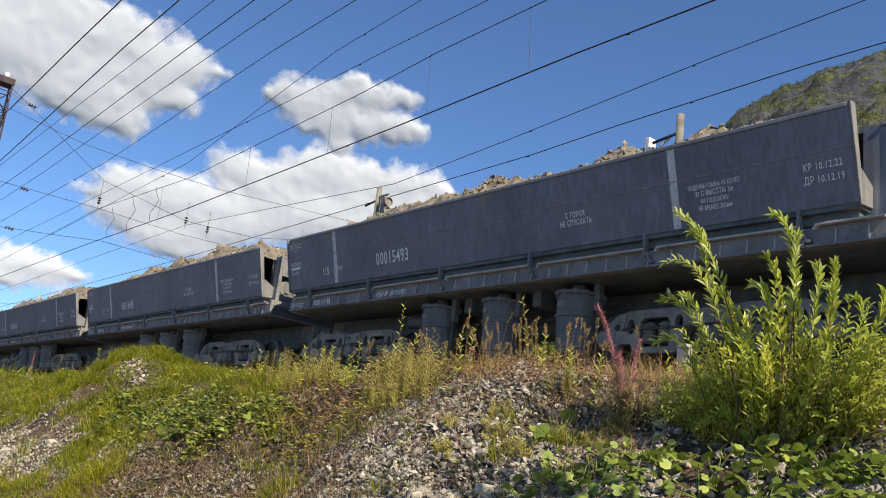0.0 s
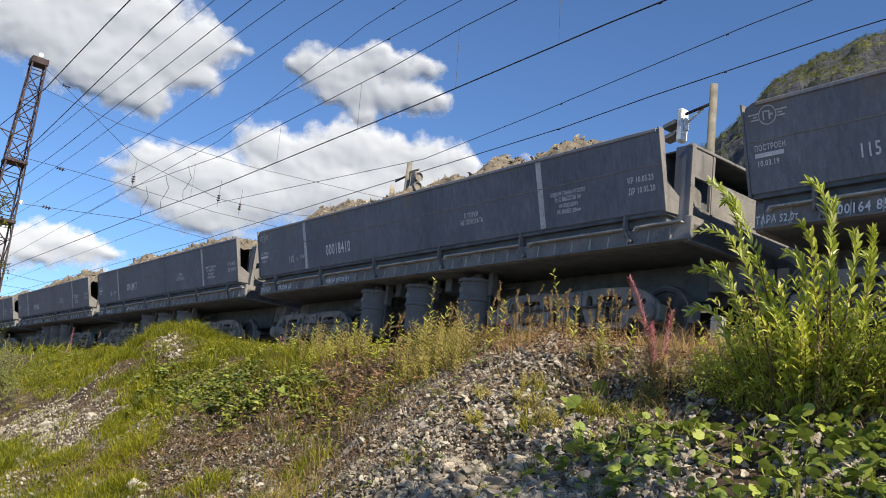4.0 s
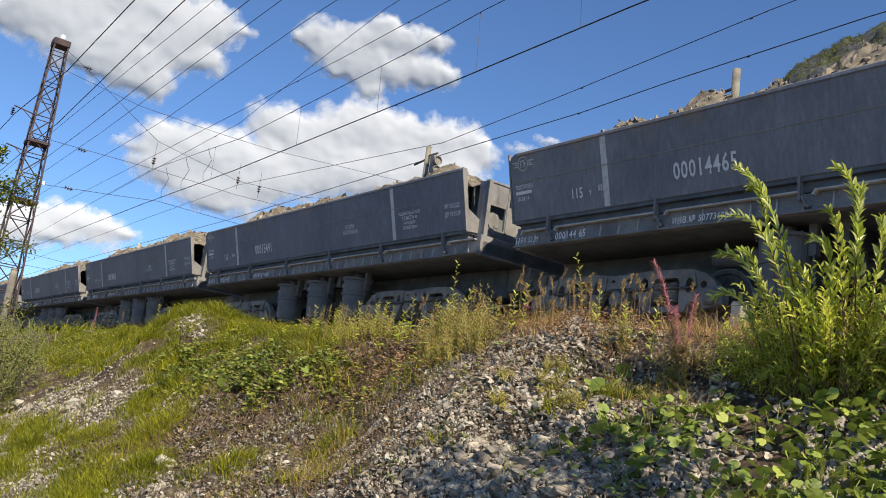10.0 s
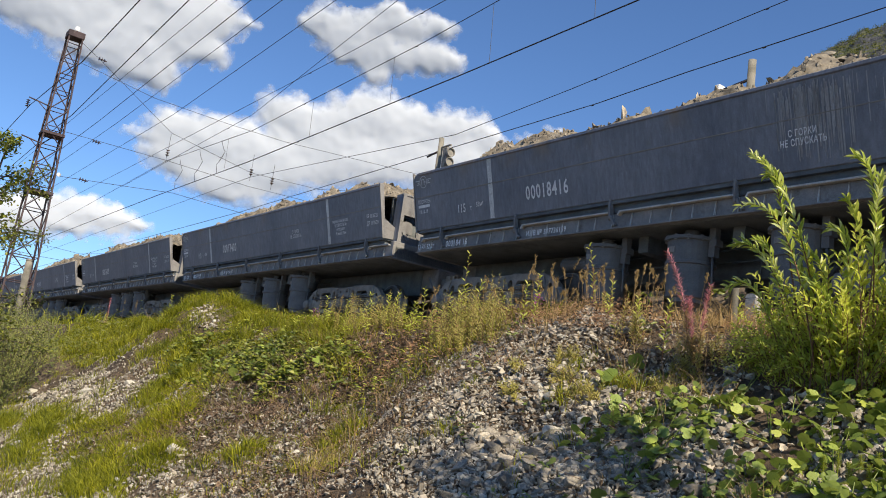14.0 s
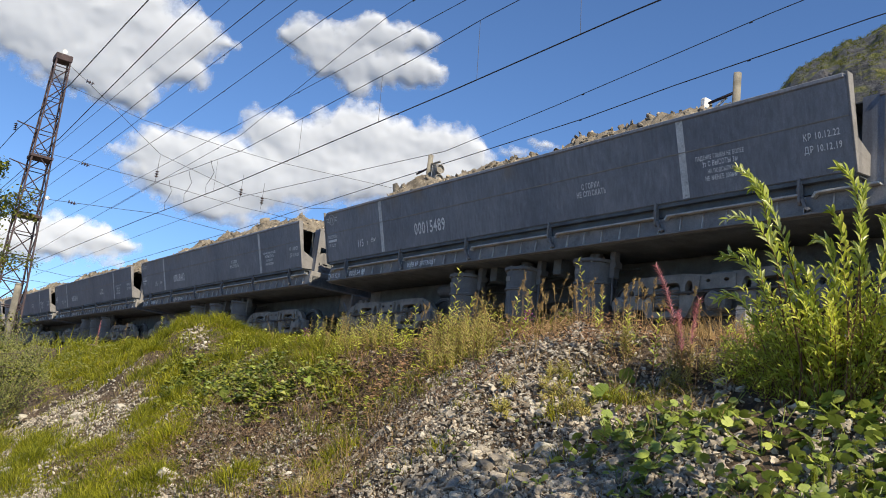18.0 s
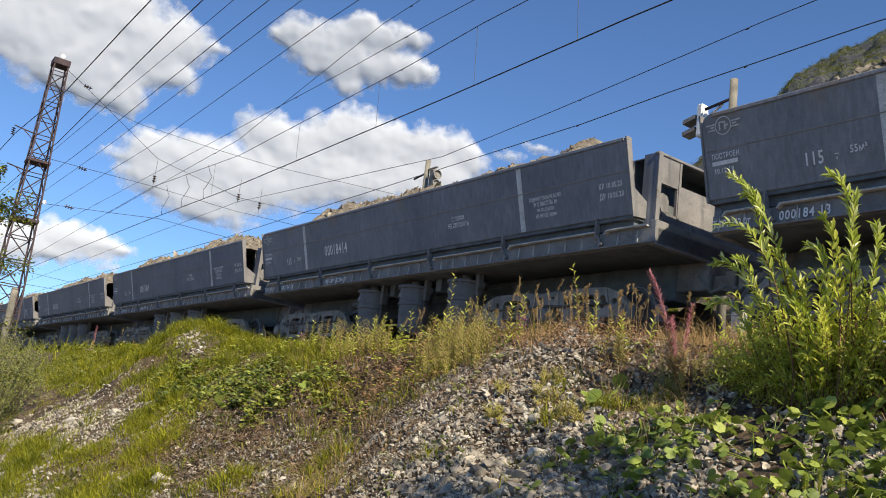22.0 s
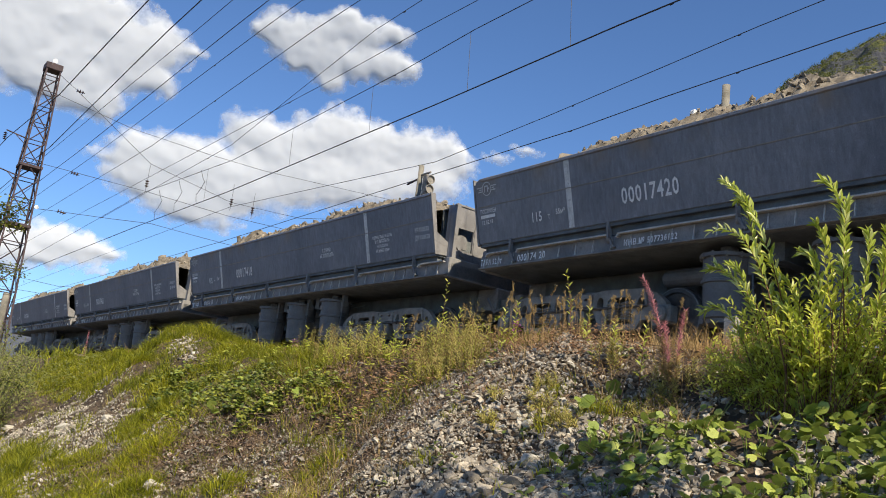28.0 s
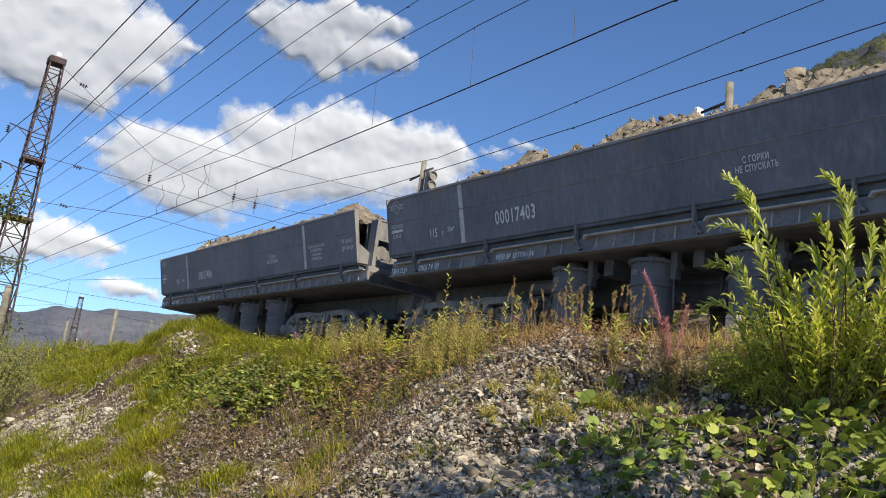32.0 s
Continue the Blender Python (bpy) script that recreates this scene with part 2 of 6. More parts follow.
class Pile:
    """Collects many small pieces for one mesh."""

    def __init__(self):
        self.v, self.f = [], []

    def add(self, verts, faces):
        n = len(self.v)
        self.v.extend(verts)
        self.f.extend([tuple(k + n for k in q) for q in faces])

    def blade(self, p, h, w, lean, turn, curl=0.5):
        c, s = math.cos(turn), math.sin(turn)
        px, py, pz = p
        lx, ly = math.cos(lean) * curl * h, math.sin(lean) * curl * h
        self.add([(px - c * w, py - s * w, pz), (px + c * w, py + s * w, pz),
                  (px + lx * 0.3 + c * w * 0.75, py + ly * 0.3 + s * w * 0.75, pz + h * 0.55), (px + lx * 0.3 - c * w * 0.75, py + ly * 0.3 - s * w * 0.75, pz + h * 0.55),
                  (px + lx, py + ly, pz + h * (1 - 0.25 * curl))], [(0, 1, 2, 3), (3, 2, 4)])

    def leaf(self, p, way, up, long, wide, fold=0.15):
        """A pointed leaf from p along way."""
        side = way.cross(up)
        if side.length < 1e-4:
            side = Vector((1, 0, 0))
        side.normalize()
        nrm = side.cross(way).normalized()
        tip = p + way * long - nrm * long * 0.12
        a = p + way * long * 0.3
        b = p + way * long * 0.68 - nrm * long * 0.03
        lift = nrm * wide * fold
        self.add([p, a + side * wide * 0.5 + lift, b + side * wide * 0.42 + lift, tip, b - side * wide * 0.42 + lift, a - side * wide * 0.5 + lift, b],
                 [(0, 1, 2, 6), (6, 2, 3), (6, 3, 4), (0, 6, 4, 5)])

    def twig(self, p, q, r0, r1, n=5):
        d = (q - p)
        t = d.to_track_quat("Z", "Y")
        ring = [t @ Vector((math.cos(2 * math.pi * k / n), math.sin(2 * math.pi * k / n), 0)) for k in range(n)]
        self.add([p + o * r0 for o in ring] + [q + o * r1 for o in ring], [(k, (k + 1) % n, n + (k + 1) % n, n + k) for k in range(n)])

    def chain(self, pts, r0, r1, n=5):
        """A tapering bent stem through points."""
        verts, faces = [], []
        for k, p in enumerate(pts):
            d = pts[min(k + 1, len(pts) - 1)] - pts[max(k - 1, 0)]
            t = d.to_track_quat("Z", "Y")
            r = r0 + (r1 - r0) * k / (len(pts) - 1)
            verts += [p + t @ Vector((r * math.cos(2 * math.pi * j / n), r * math.sin(2 * math.pi * j / n), 0)) for j in range(n)]
            if k:
                a, b = (k - 1) * n, k * n
                faces += [(a + j, a + (j + 1) % n, b + (j + 1) % n, b + j) for j in range(n)]
        self.add(verts, faces)

    def done(self, name, mat, label="", category="", kind="", parent=None, group=""):
        ob = from_lists(name, self.v, self.f, M[mat], parent)
        return tagged(ob, label, category, group, kind)


def stone_shape(seed, flat=0.7):
    r = random.Random(seed)
    bm = B()
    pts = [bm.verts.new(Vector((r.gauss(0, 1), r.gauss(0, 1), r.gauss(0, 1))).normalized() * r.uniform(0.75, 1.15)) for _ in range(12)]
    bmesh.ops.convex_hull(bm, input=pts)
    bmesh.ops.delete(bm, geom=[v for v in bm.verts if not v.link_faces], context="VERTS")
    for v in bm.verts:
        v.co.z *= flat
    return bm


SHAPES = []
for k in range(14):
    bm = stone_shape(k, 0.55 + 0.03 * k)
    bm.verts.index_update()
    SHAPES.append((np.array([v.co[:] for v in bm.verts]), [[v.index for v in f.verts] for f in bm.faces]))
    bm.free()

# ---- the ground: foot, bank, path, ballast ----
TRACK_Y, RAIL_Z = 11.38, 1.85


def lerp_table(t, table):
    for (a, va), (b, vb) in zip(table, table[1:]):
        if t <= b:
            k = max(0.0, (t - a) / (b - a))
            return va + (vb - va) * k
    return table[-1][1]


BANK = [(-60, -2.0), (-3, -1.62), (0.6, -1.45), (1.5, -1.1), (2.29, -0.58), (3.0, -0.06), (3.62, 0.38), (4.0, 0.66), (4.5, 0.78),
        (6.5, 0.88), (8.45, 0.98), (9.75, 1.6), (10.4, 1.66), (12.4, 1.66), (13.0, 1.6), (14.2, 1.3), (15.0, 1.5), (18.0, 1.5), (19.4, 1.3), (22.5, 3.3), (30, 4.0), (60, 3.0), (300, 0.0)]


def rough(x, y):
    return noise.fractal(Vector((x * 0.55, y * 0.55, 3.1)), 1.0, 2.0, 3)


def near_line(x, y, a, b):
    ax, ay, bx, by = *a, *b
    u = max(0.0, min(1.0, ((x - ax) * (bx - ax) + (y - ay) * (by - ay)) / ((bx - ax) ** 2 + (by - ay) ** 2)))
    return math.hypot(x - ax - u * (bx - ax), y - ay - u * (by - ay))


def ground_z(x, y):
    z = lerp_table(y, BANK)
    bank = max(0.0, min(1.0, (y - 0.8) / 1.4)) * max(0.0, min(1.0, (6.8 - y) / 2.2))
    z += 0.12 * bank * rough(x, y)
    # the grassy mound and the dip beside it
    z += 0.4 * math.exp(-((x + 11.2) / 1.3) ** 2 - ((y - 3.95) / 0.75) ** 2)
    if x < -6.5 and 2.4 < y < 5:
        z += 0.13 * noise.fractal(Vector((x * 1.7, y * 2.2, 61)), 1.0, 2.0, 2) * min(1, (-6.5 - x)) * min(1, (y - 2.4) * 2, (5 - y) * 2)
    z += 0.1 * math.exp(-((x + 3.9) / 0.8) ** 2 - ((y - 3.9) / 0.6) ** 2)
    if -8 < x < -1 and 1.8 < y < 4.4:
        z += 0.09 * math.exp(-(near_line(x, y, (-4.05, 3.6), (-3.85, 2.4)) / 0.42) ** 2)
        z -= 0.16 * math.exp(-(near_line(x, y, (-5.9, 3.42), (-4.85, 2.75)) / 0.26) ** 2)
        z -= 0.07 * math.exp(-((x + 3.12) / 0.3) ** 2 - ((y - 3.55) / 0.17) ** 2)
        z -= 0.09 * math.exp(-((x + 3.45) / 0.32) ** 2 - ((y - 3.0) / 0.12) ** 2)
        z -= 0.12 * math.exp(-((x + 6.7) / 0.5) ** 2 - ((y - 2.95) / 0.2) ** 2)
    if -14 < x < 2 and 0.9 < y < 6:
        z += 0.045 * noise.fractal(Vector((x * 4.5, y * 4.5, 0)), 1.0, 2.0, 3)
    if y > 19:
        z += 2.6 * min(1, (y - 19) / 4) * max(0.0, min(1.0, (x + 60) / 12)) * max(0.0, min(1.0, (70 - y) / 30))
    if x < -30:
        z += 0.012 * (-30 - x) * max(0.0, min(1.0, (8 - y) / 4)) * max(0, min(1, (y + 4) / 5)) * 0.6
    return z


def steps(stops):
    out = []
    for a, b, d in stops:
        n = max(1, round((b - a) / d))
        out += [a + (b - a) * k / n for k in range(n)]
    return out + [stops[-1][1]]


def build_ground():
    xs = steps([(-2500, -300, 200), (-300, -60, 15), (-60, -20, 1.0), (-20, -12, 0.2), (-12, 1.5, 0.075), (1.5, 12, 0.4), (12, 60, 4), (60, 400, 40), (400, 2500, 300)])
    ys = steps([(-2500, -300, 200), (-300, -20, 40), (-20, 0, 1.0), (0, 0.9, 0.15), (0.9, 4.8, 0.065), (4.8, 10, 0.25), (10, 20, 0.6), (20, 60, 5), (60, 300, 40), (300, 2500, 200)])
    verts = []
    for x in xs:
        for y in ys:
            verts.append((x, y, ground_z(x, y)))
    n = len(ys)
    faces = [(i * n + j, (i + 1) * n + j, (i + 1) * n + j + 1, i * n + j + 1) for i in range(len(xs) - 1) for j in range(n - 1)]
    ob = from_lists("ground", verts, faces, M["soil"])
    for p in ob.data.polygons:
        p.use_smooth = True
    tagged(ob, "brown stony soil of a railway embankment", "ground", kind="structure")


def soil_material():
    m, n, l, b = material("stony_soil", 0.95)
    a = noise_tex(n, l, 0.9, 6, 0.65)
    r = ramp(n, [(0.3, (0.05, 0.034, 0.02)), (0.5, (0.105, 0.074, 0.046)), (0.72, (0.19, 0.15, 0.105))])
    l.new(a.outputs[0], r.inputs[0])
    co = n.new("ShaderNodeTexCoord")
    v = n.new("ShaderNodeTexVoronoi")
    v.inputs["Scale"].default_value = 38
    v.inputs["Randomness"].default_value = 1.0
    l.new(co.outputs["Object"], v.inputs["Vector"])
    hs = n.new("ShaderNodeSeparateColor")
    l.new(v.outputs["Color"], hs.inputs[0])
    tone = ramp(n, [(0.0, (0.5, 0.48, 0.45)), (1.0, (1.7, 1.65, 1.6))])
    l.new(hs.outputs[0], tone.inputs[0])
    l.new(mix_rgb(n, l, 1.0, r.outputs[0], tone.outputs[0], "MULTIPLY"), b.inputs["Base Color"])
    fine = noise_tex(n, l, 45, 6, 0.75)
    bump(n, l, b, fine.outputs[0], 0.9, 0.05)
    return m


M["soil"] = soil_material()
build_ground()


def build_ballast():
    """The bed of grey broken stone under the tracks."""
    xs = steps([(-400, -60, 10), (-60, 4, 0.5), (4, 60, 4)])
    ys = steps([(8.5, 10.2, 0.17), (10.2, 20.4, 0.6)])
    verts = [(x, y, ground_z(x, y) + (0.012 if k % len(ys) not in (0, len(ys) - 1) else -0.05) + 0.015 * noise.noise(Vector((x * 3, y * 5, 2))))
             for k, (x, y) in enumerate((x, y) for x in xs for y in ys)]
    n = len(ys)
    faces = [(i * n + j, (i + 1) * n + j, (i + 1) * n + j + 1, i * n + j + 1) for i in range(len(xs) - 1) for j in range(n - 1)]
    tagged(from_lists("ballast_bed", verts, faces, M["ballast"]), "bed of grey crushed stone under the railway tracks", "ballast", kind="structure")


M["ballast"] = grainy("grey_ballast", (0.09, 0.088, 0.085), (0.22, 0.21, 0.2), 14, 45, 0.95, 0, 0.03, (0.3, 0.7))
build_ballast()


def rail_profile(x0, x1, y):
    z = RAIL_Z
    o = [(-0.075, -0.18), (0.075, -0.18), (0.075, -0.165), (0.012, -0.145), (0.012, -0.045), (0.036, -0.035), (0.036, 0.0), (-0.036, 0.0), (-0.036, -0.035), (-0.012, -0.045), (-0.012, -0.145), (-0.075, -0.165)]
    return prism(B(), [(x0, y + a, z + c) for a, c in o], (x1 - x0, 0, 0))


def build_track(y0):
    track = tagged(empty("railway_track", 0, y0, 0), "railway track of steel rails on concrete sleepers", "railway track", kind="structure")
    for s in (-0.8, 0.8):
        part("rail", rail_profile(-400, 60, s), M["rail"], track, "worn steel rail")
    bm = B()
    box(bm, -0.13, 0.13, -1.35, 1.35, RAIL_Z - 0.38, RAIL_Z - 0.18, 0.02)
    first = part("sleeper", bm, M["sleeper"], track)
    first.location.x = -50
    for k in range(1, 110):
        share("sleeper", first.data, track, pose(-50 + k * 0.55, 0, 0))


build_track(TRACK_Y)

# ---- the train of dump wagons ----
PITCH, LONG = 14.98, 13.55
Z_SILL, Z_LOW, Z_TOP = 1.45, 1.92, 3.08      # above the rail head
Y_LOW, Y_TOP = 1.6, 1.91                    # half widths: the sides lean outwards
FLARE = math.atan2(Y_TOP - Y_LOW, Z_TOP - Z_LOW)
AXLES = (0.5, 2.3, 4.1, 9.45, 11.25, 13.05)
WHEEL_R = 0.475
RIBS = [0.95 + 2.378 * k for k in range(6)]


def side_y(z):
    return -(Y_LOW + (Y_TOP - Y_LOW) * (z - Z_LOW) / (Z_TOP - Z_LOW))


def on_side(x, z, proud=0.012):
    """A pose on the near side board: x along, y up it, z outwards."""
    return pose(x, side_y(z) - proud, z, 90 + math.degrees(FLARE))


TEXTS = {}


def lettering(text, size, align="LEFT", squeeze=1.0, slant=0.0):
    key = (text, size, align, squeeze)
    if key not in TEXTS:
        cu = bpy.data.curves.new("lettering", "FONT")
        cu.body, cu.size, cu.align_x, cu.resolution_u = text, size, align, 2
        cu.space_character, cu.shear, cu.offset = 1.12, slant, size * 0.018
        ob = bpy.data.objects.new("lettering", cu)
        scene.collection.objects.link(ob)
        me = bpy.data.meshes.new_from_object(ob.evaluated_get(bpy.context.evaluated_depsgraph_get()))
        bpy.data.objects.remove(ob)
        bpy.data.curves.remove(cu)
        me.transform(Matrix.Diagonal((squeeze, 1, 1, 1)))
        me.materials.clear()
        me.materials.append(M["white"])
        TEXTS[key] = me
    return TEXTS[key]


def write(parent, name, text, x, z, size, align="LEFT", squeeze=0.9, frame_side=False):
    m = pose(x, -1.575, z, 90) if frame_side else on_side(x, z)
    return share(name, lettering(text, size, align, squeeze), parent, m)


def side_board(car, s):
    """s: -1 near side, 1 far side."""
    def P(x, z, inner=0.0):
        return (x, s * (-side_y(z) - inner), z)
    board = part("side_board", prism(B(), [P(0.0, Z_LOW), P(LONG, Z_LOW), P(LONG, Z_TOP), P(0.16, Z_TOP + 0.03), P(0.04, Z_TOP - 0.02), P(0.0, Z_TOP - 0.12)], (0, -s * 0.05, 0), 0.008), M["paint"], car)
    zs = Z_LOW + 0.57 * (Z_TOP - Z_LOW)
    part("seam_strip", prism(B(), [P(0.05, zs, -0.008), P(LONG - 0.02, zs, -0.008), P(LONG - 0.02, zs + 0.014, -0.008), P(0.05, zs + 0.014, -0.008)], (0, -s * 0.02, 0)), M["dusty"], board)
    part("top_rail", box(B(), 0.2, LONG - 0.02, min(s * 1.78, s * 1.925), max(s * 1.78, s * 1.925), Z_TOP - 0.035, Z_TOP + 0.03, 0.012), M["paint"], board)
    for x in (2.53, 10.92):
        w = 0.125
        part("stripe", prism(B(), [P(x, Z_LOW + 0.02, -0.003), P(x + w, Z_LOW + 0.02, -0.003), P(x + w, Z_TOP - 0.03, -0.003), P(x, Z_TOP - 0.03, -0.003)], (0, -s * 0.002, 0)), M["stripe"], board, "weathered white warning stripe")
    # wedge-shaped plates that close the ends of the hollow board
    for x, dx in ((LONG, 0.035), (0.0, -0.035)):
        o = [(x, s * 1.925, Z_TOP + 0.04), (x, s * 1.8, Z_TOP + 0.04), (x, s * 1.64, Z_LOW + 0.42), (x, s * 1.32, Z_LOW + 0.26), (x, s * 1.32, Z_LOW - 0.02), (x, s * 1.62, Z_LOW - 0.04)]
        part("end_plate", prism(B(), o, (dx, 0, 0), 0.006), M["end"], board, "dust-grey wedge-shaped end plate")
    return board


def end_wall(car, x, dx):
    """The fixed end wall: a plate with a long slot near its top and a cut-out for the tipping lever."""
    def plate(y0, y1, z0, z1, a=0.0, b=0.05):
        return box(B(), min(x + a * dx, x + b * dx), max(x + a * dx, x + b * dx), y0, y1, z0, z1)
    wall = part("end_wall", plate(-0.84, 1.34, 1.5, 2.56), M["end"], car, "dust-grey steel end wall with a long dark slot")
    part("wall_panel", plate(-1.28, -0.76, 2.5, 2.98), M["end"], wall)
    part("wall_panel", plate(-1.28, -0.84, 1.5, 2.04), M["end"], wall)
    part("wall_panel", plate(1.0, 1.34, 2.56, 2.98), M["end"], wall)
    part("cap_rail", box(B(), min(x - 0.02 * dx, x + 0.07 * dx), max(x - 0.02 * dx, x + 0.07 * dx), -1.36, 1.36, 2.95, 3.0, 0.01), M["end"], wall)
    for y0, y1 in ((-1.34, -1.27), (1.35, 1.42)):
        # wagon paint here puts the shade of the unlit side into the colour
        part("edge_channel", plate(y0, y1, 1.5, 2.99, -0.24, 0.05), M["paint"], wall, "side of the end wall, coloured dark as its unlit face")
        part("edge_flange", plate(y0 - 0.01, y1 + 0.01, 1.5, 3.0, 0.05, 0.075), M["end"], wall)
    part("stiffener", plate(-0.82, -0.77, 2.0, 2.94, 0.05, 0.065), M["end"], wall)
    # added dark box behind the slot, keeping sun and sky out of it
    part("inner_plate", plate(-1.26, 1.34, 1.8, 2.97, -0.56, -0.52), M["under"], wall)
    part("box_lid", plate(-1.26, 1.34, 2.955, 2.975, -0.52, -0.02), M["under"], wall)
    o = [(-1.2, 2.1), (-1.2, 2.3)] + [(-1.05 + 0.15 * math.cos(a), 2.3 + 0.1 * math.sin(a)) for a in (2.4, 1.6, 0.8)] + [(-0.9, 2.3), (-0.9, 2.1)]
    part("lug", prism(B(), [(x - 0.1 * dx, a, c) for a, c in o], (0.04 * dx, 0, 0)), M["end"], wall)
    o = [(-1.26, 2.12), (-1.2, 2.14), (-1.08, 1.98), (-1.0, 1.96), (-1.02, 1.9), (-1.14, 1.92)]
    part("tipping_lever", prism(B(), [(x + 0.02 * dx, a, c) for a, c in o], (0.05 * dx, 0, 0)), M["end"], wall, "dust-grey tipping lever")
    return wall


def underframe(car):
    # box over the full width, closing the underside
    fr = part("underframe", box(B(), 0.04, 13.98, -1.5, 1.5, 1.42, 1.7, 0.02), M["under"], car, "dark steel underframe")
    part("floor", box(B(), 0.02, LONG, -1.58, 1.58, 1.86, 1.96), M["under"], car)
    for s in (-1, 1):
        def Y(a, b):
            return (min(s * a, s * b), max(s * a, s * b))
        sill = part("side_sill", box(B(), 0.04, 13.98, *Y(1.52, 1.55), Z_SILL, Z_SILL + 0.24), M["frame"], fr, "dusty dark steel side sill")
        part("lower_flange", box(B(), 0.04, 13.98, *Y(1.44, 1.6), Z_SILL - 0.018, Z_SILL + 0.004), M["frame"], sill)
        if s > 0:
            continue
        cuts = [0.1] + RIBS + [13.9]
        for c0, c1 in zip(cuts, cuts[1:]):
            a0, a1 = c0 + 0.13, c1 - 0.06
            o = [(a0, s * 1.5, Z_SILL + 0.2), (a0 + 0.045, s * 1.5, Z_SILL + 0.272), (a1, s * 1.5, Z_SILL + 0.272), (a1, s * 1.5, Z_SILL + 0.244), (a0 + 0.07, s * 1.5, Z_SILL + 0.244), (a0 + 0.025, s * 1.5, Z_SILL + 0.195)]
            part("ledge", prism(B(), o, (0, s * 0.13, 0), 0.004), M["ledge"], sill, "ledge thick with pale dust")
        # dark beam filling the gap between ledge and side board
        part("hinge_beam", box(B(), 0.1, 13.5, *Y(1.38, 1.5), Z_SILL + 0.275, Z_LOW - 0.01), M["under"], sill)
        bm = B()
        o = [(0, s * 1.55, Z_SILL + 0.004), (0, s * 1.588, Z_SILL + 0.004), (0, s * 1.584, Z_SILL + 0.04), (0, s * 1.562, Z_SILL + 0.235), (0, s * 1.55, Z_SILL + 0.235)]
        rib = part("gusset", prism(bm, o, (0.014, 0, 0)), M["ledge"], sill)
        rib.location.x = 0.16
        for k in range(1, 35):
            share("gusset", rib.data, sill, pose(0.16 + k * 0.3963, 0, 0))
        bm = B()
        o = [(0, s * 1.56, Z_SILL + 0.13), (0, s * 1.6, Z_SILL + 0.16), (0, s * 1.625, Z_SILL + 0.3), (0, s * 1.625, Z_LOW + 0.02), (0, s * 1.56, Z_LOW + 0.02), (0, s * 1.5, Z_SILL + 0.2)]
        prism(bm, o, (0.045, 0, 0), 0.006)
        o = [(0.045, s * 1.57, Z_SILL + 0.2), (0.11, s * 1.57, Z_SILL + 0.06), (0.16, s * 1.57, Z_SILL + 0.03), (0.18, s * 1.57, Z_SILL + 0.06), (0.14, s * 1.57, Z_SILL + 0.09), (0.08, s * 1.57, Z_SILL + 0.22)]
        prism(bm, o, (0, s * 0.04, 0))
        tube(bm, (0.165, s * 1.56, Z_SILL + 0.055), (0.165, s * 1.625, Z_SILL + 0.055), 0.022)
        arm = part("hinge_bracket", bm, M["black"], sill, "dark hinge bracket of the side board")
        arm.location.x = RIBS[0] - 0.08
        for x in RIBS[1:]:
            share("hinge_bracket", arm.data, sill, pose(x - 0.08, 0, 0))
    for x, dx in ((13.98, 1), (0.04, -1)):
        part("end_beam", box(B(), min(x, x - 0.12 * dx), max(x, x - 0.12 * dx), -1.54, 1.54, 1.4, 1.8, 0.015), M["frame"], fr)
        bm = B()
        box(bm, min(x, x + 0.3 * dx), max(x, x + 0.3 * dx), -0.13, 0.13, 0.95, 1.2, 0.02)
        prism(bm, [(x + 0.3 * dx, a, c) for a, c in ((-0.2, 0.9), (0.16, 0.9), (0.2, 1.05), (0.14, 1.25), (-0.2, 1.25))], (0.2 * dx, 0, 0), 0.02)
        part("coupler", bm, M["bogie"], fr, "worn steel automatic coupler")
        part("draft_beam", box(B(), min(x - 1.0 * dx, x + 0.05 * dx), max(x - 1.0 * dx, x + 0.05 * dx), -0.25, 0.25, 0.95, 1.42, 0.02), M["black"], fr)
        bm = B()
        tube(bm, (x, -0.45, 1.15), (x + 0.25 * dx, -0.45, 0.85), 0.025)
        tube(bm, (x + 0.25 * dx, -0.45, 0.85), (x + 0.48 * dx, -0.4, 0.95), 0.025)
        part("air_hose", bm, M["black"], fr)
    part("centre_beam", box(B(), 0.5, 13.4, -0.28, 0.28, 0.8, 1.42, 0.02), M["under"], fr)
    for x in (5.95, 7.75):
        part("cross_beam", box(B(), x - 0.1, x + 0.1, -1.05, 1.05, 1.15, 1.42), M["under"], fr)
    bm = B()
    lathe(bm, [(0.02, 0.0), (0.11, 0.04), (0.14, 0.08), (0.14, 0.86), (0.11, 0.9), (0.02, 0.94)], 16, "X", (3.75, -0.72, 1.12))
    part("air_tank", bm, M["cyl"], fr, "dusty cylindrical air tank")
    bm = B()
    tube(bm, (4.6, -0.5, 1.22), (9.2, -0.5, 1.24), 0.022)
    tube(bm, (4.6, -0.44, 1.05), (9.2, -0.44, 1.05), 0.018)
    for x in (6.0, 7.8):
        tube(bm, (x, -0.5, 1.23), (x, -0.55, 0.75), 0.02)
    part("air_pipe", bm, M["under"], fr)
    return fr


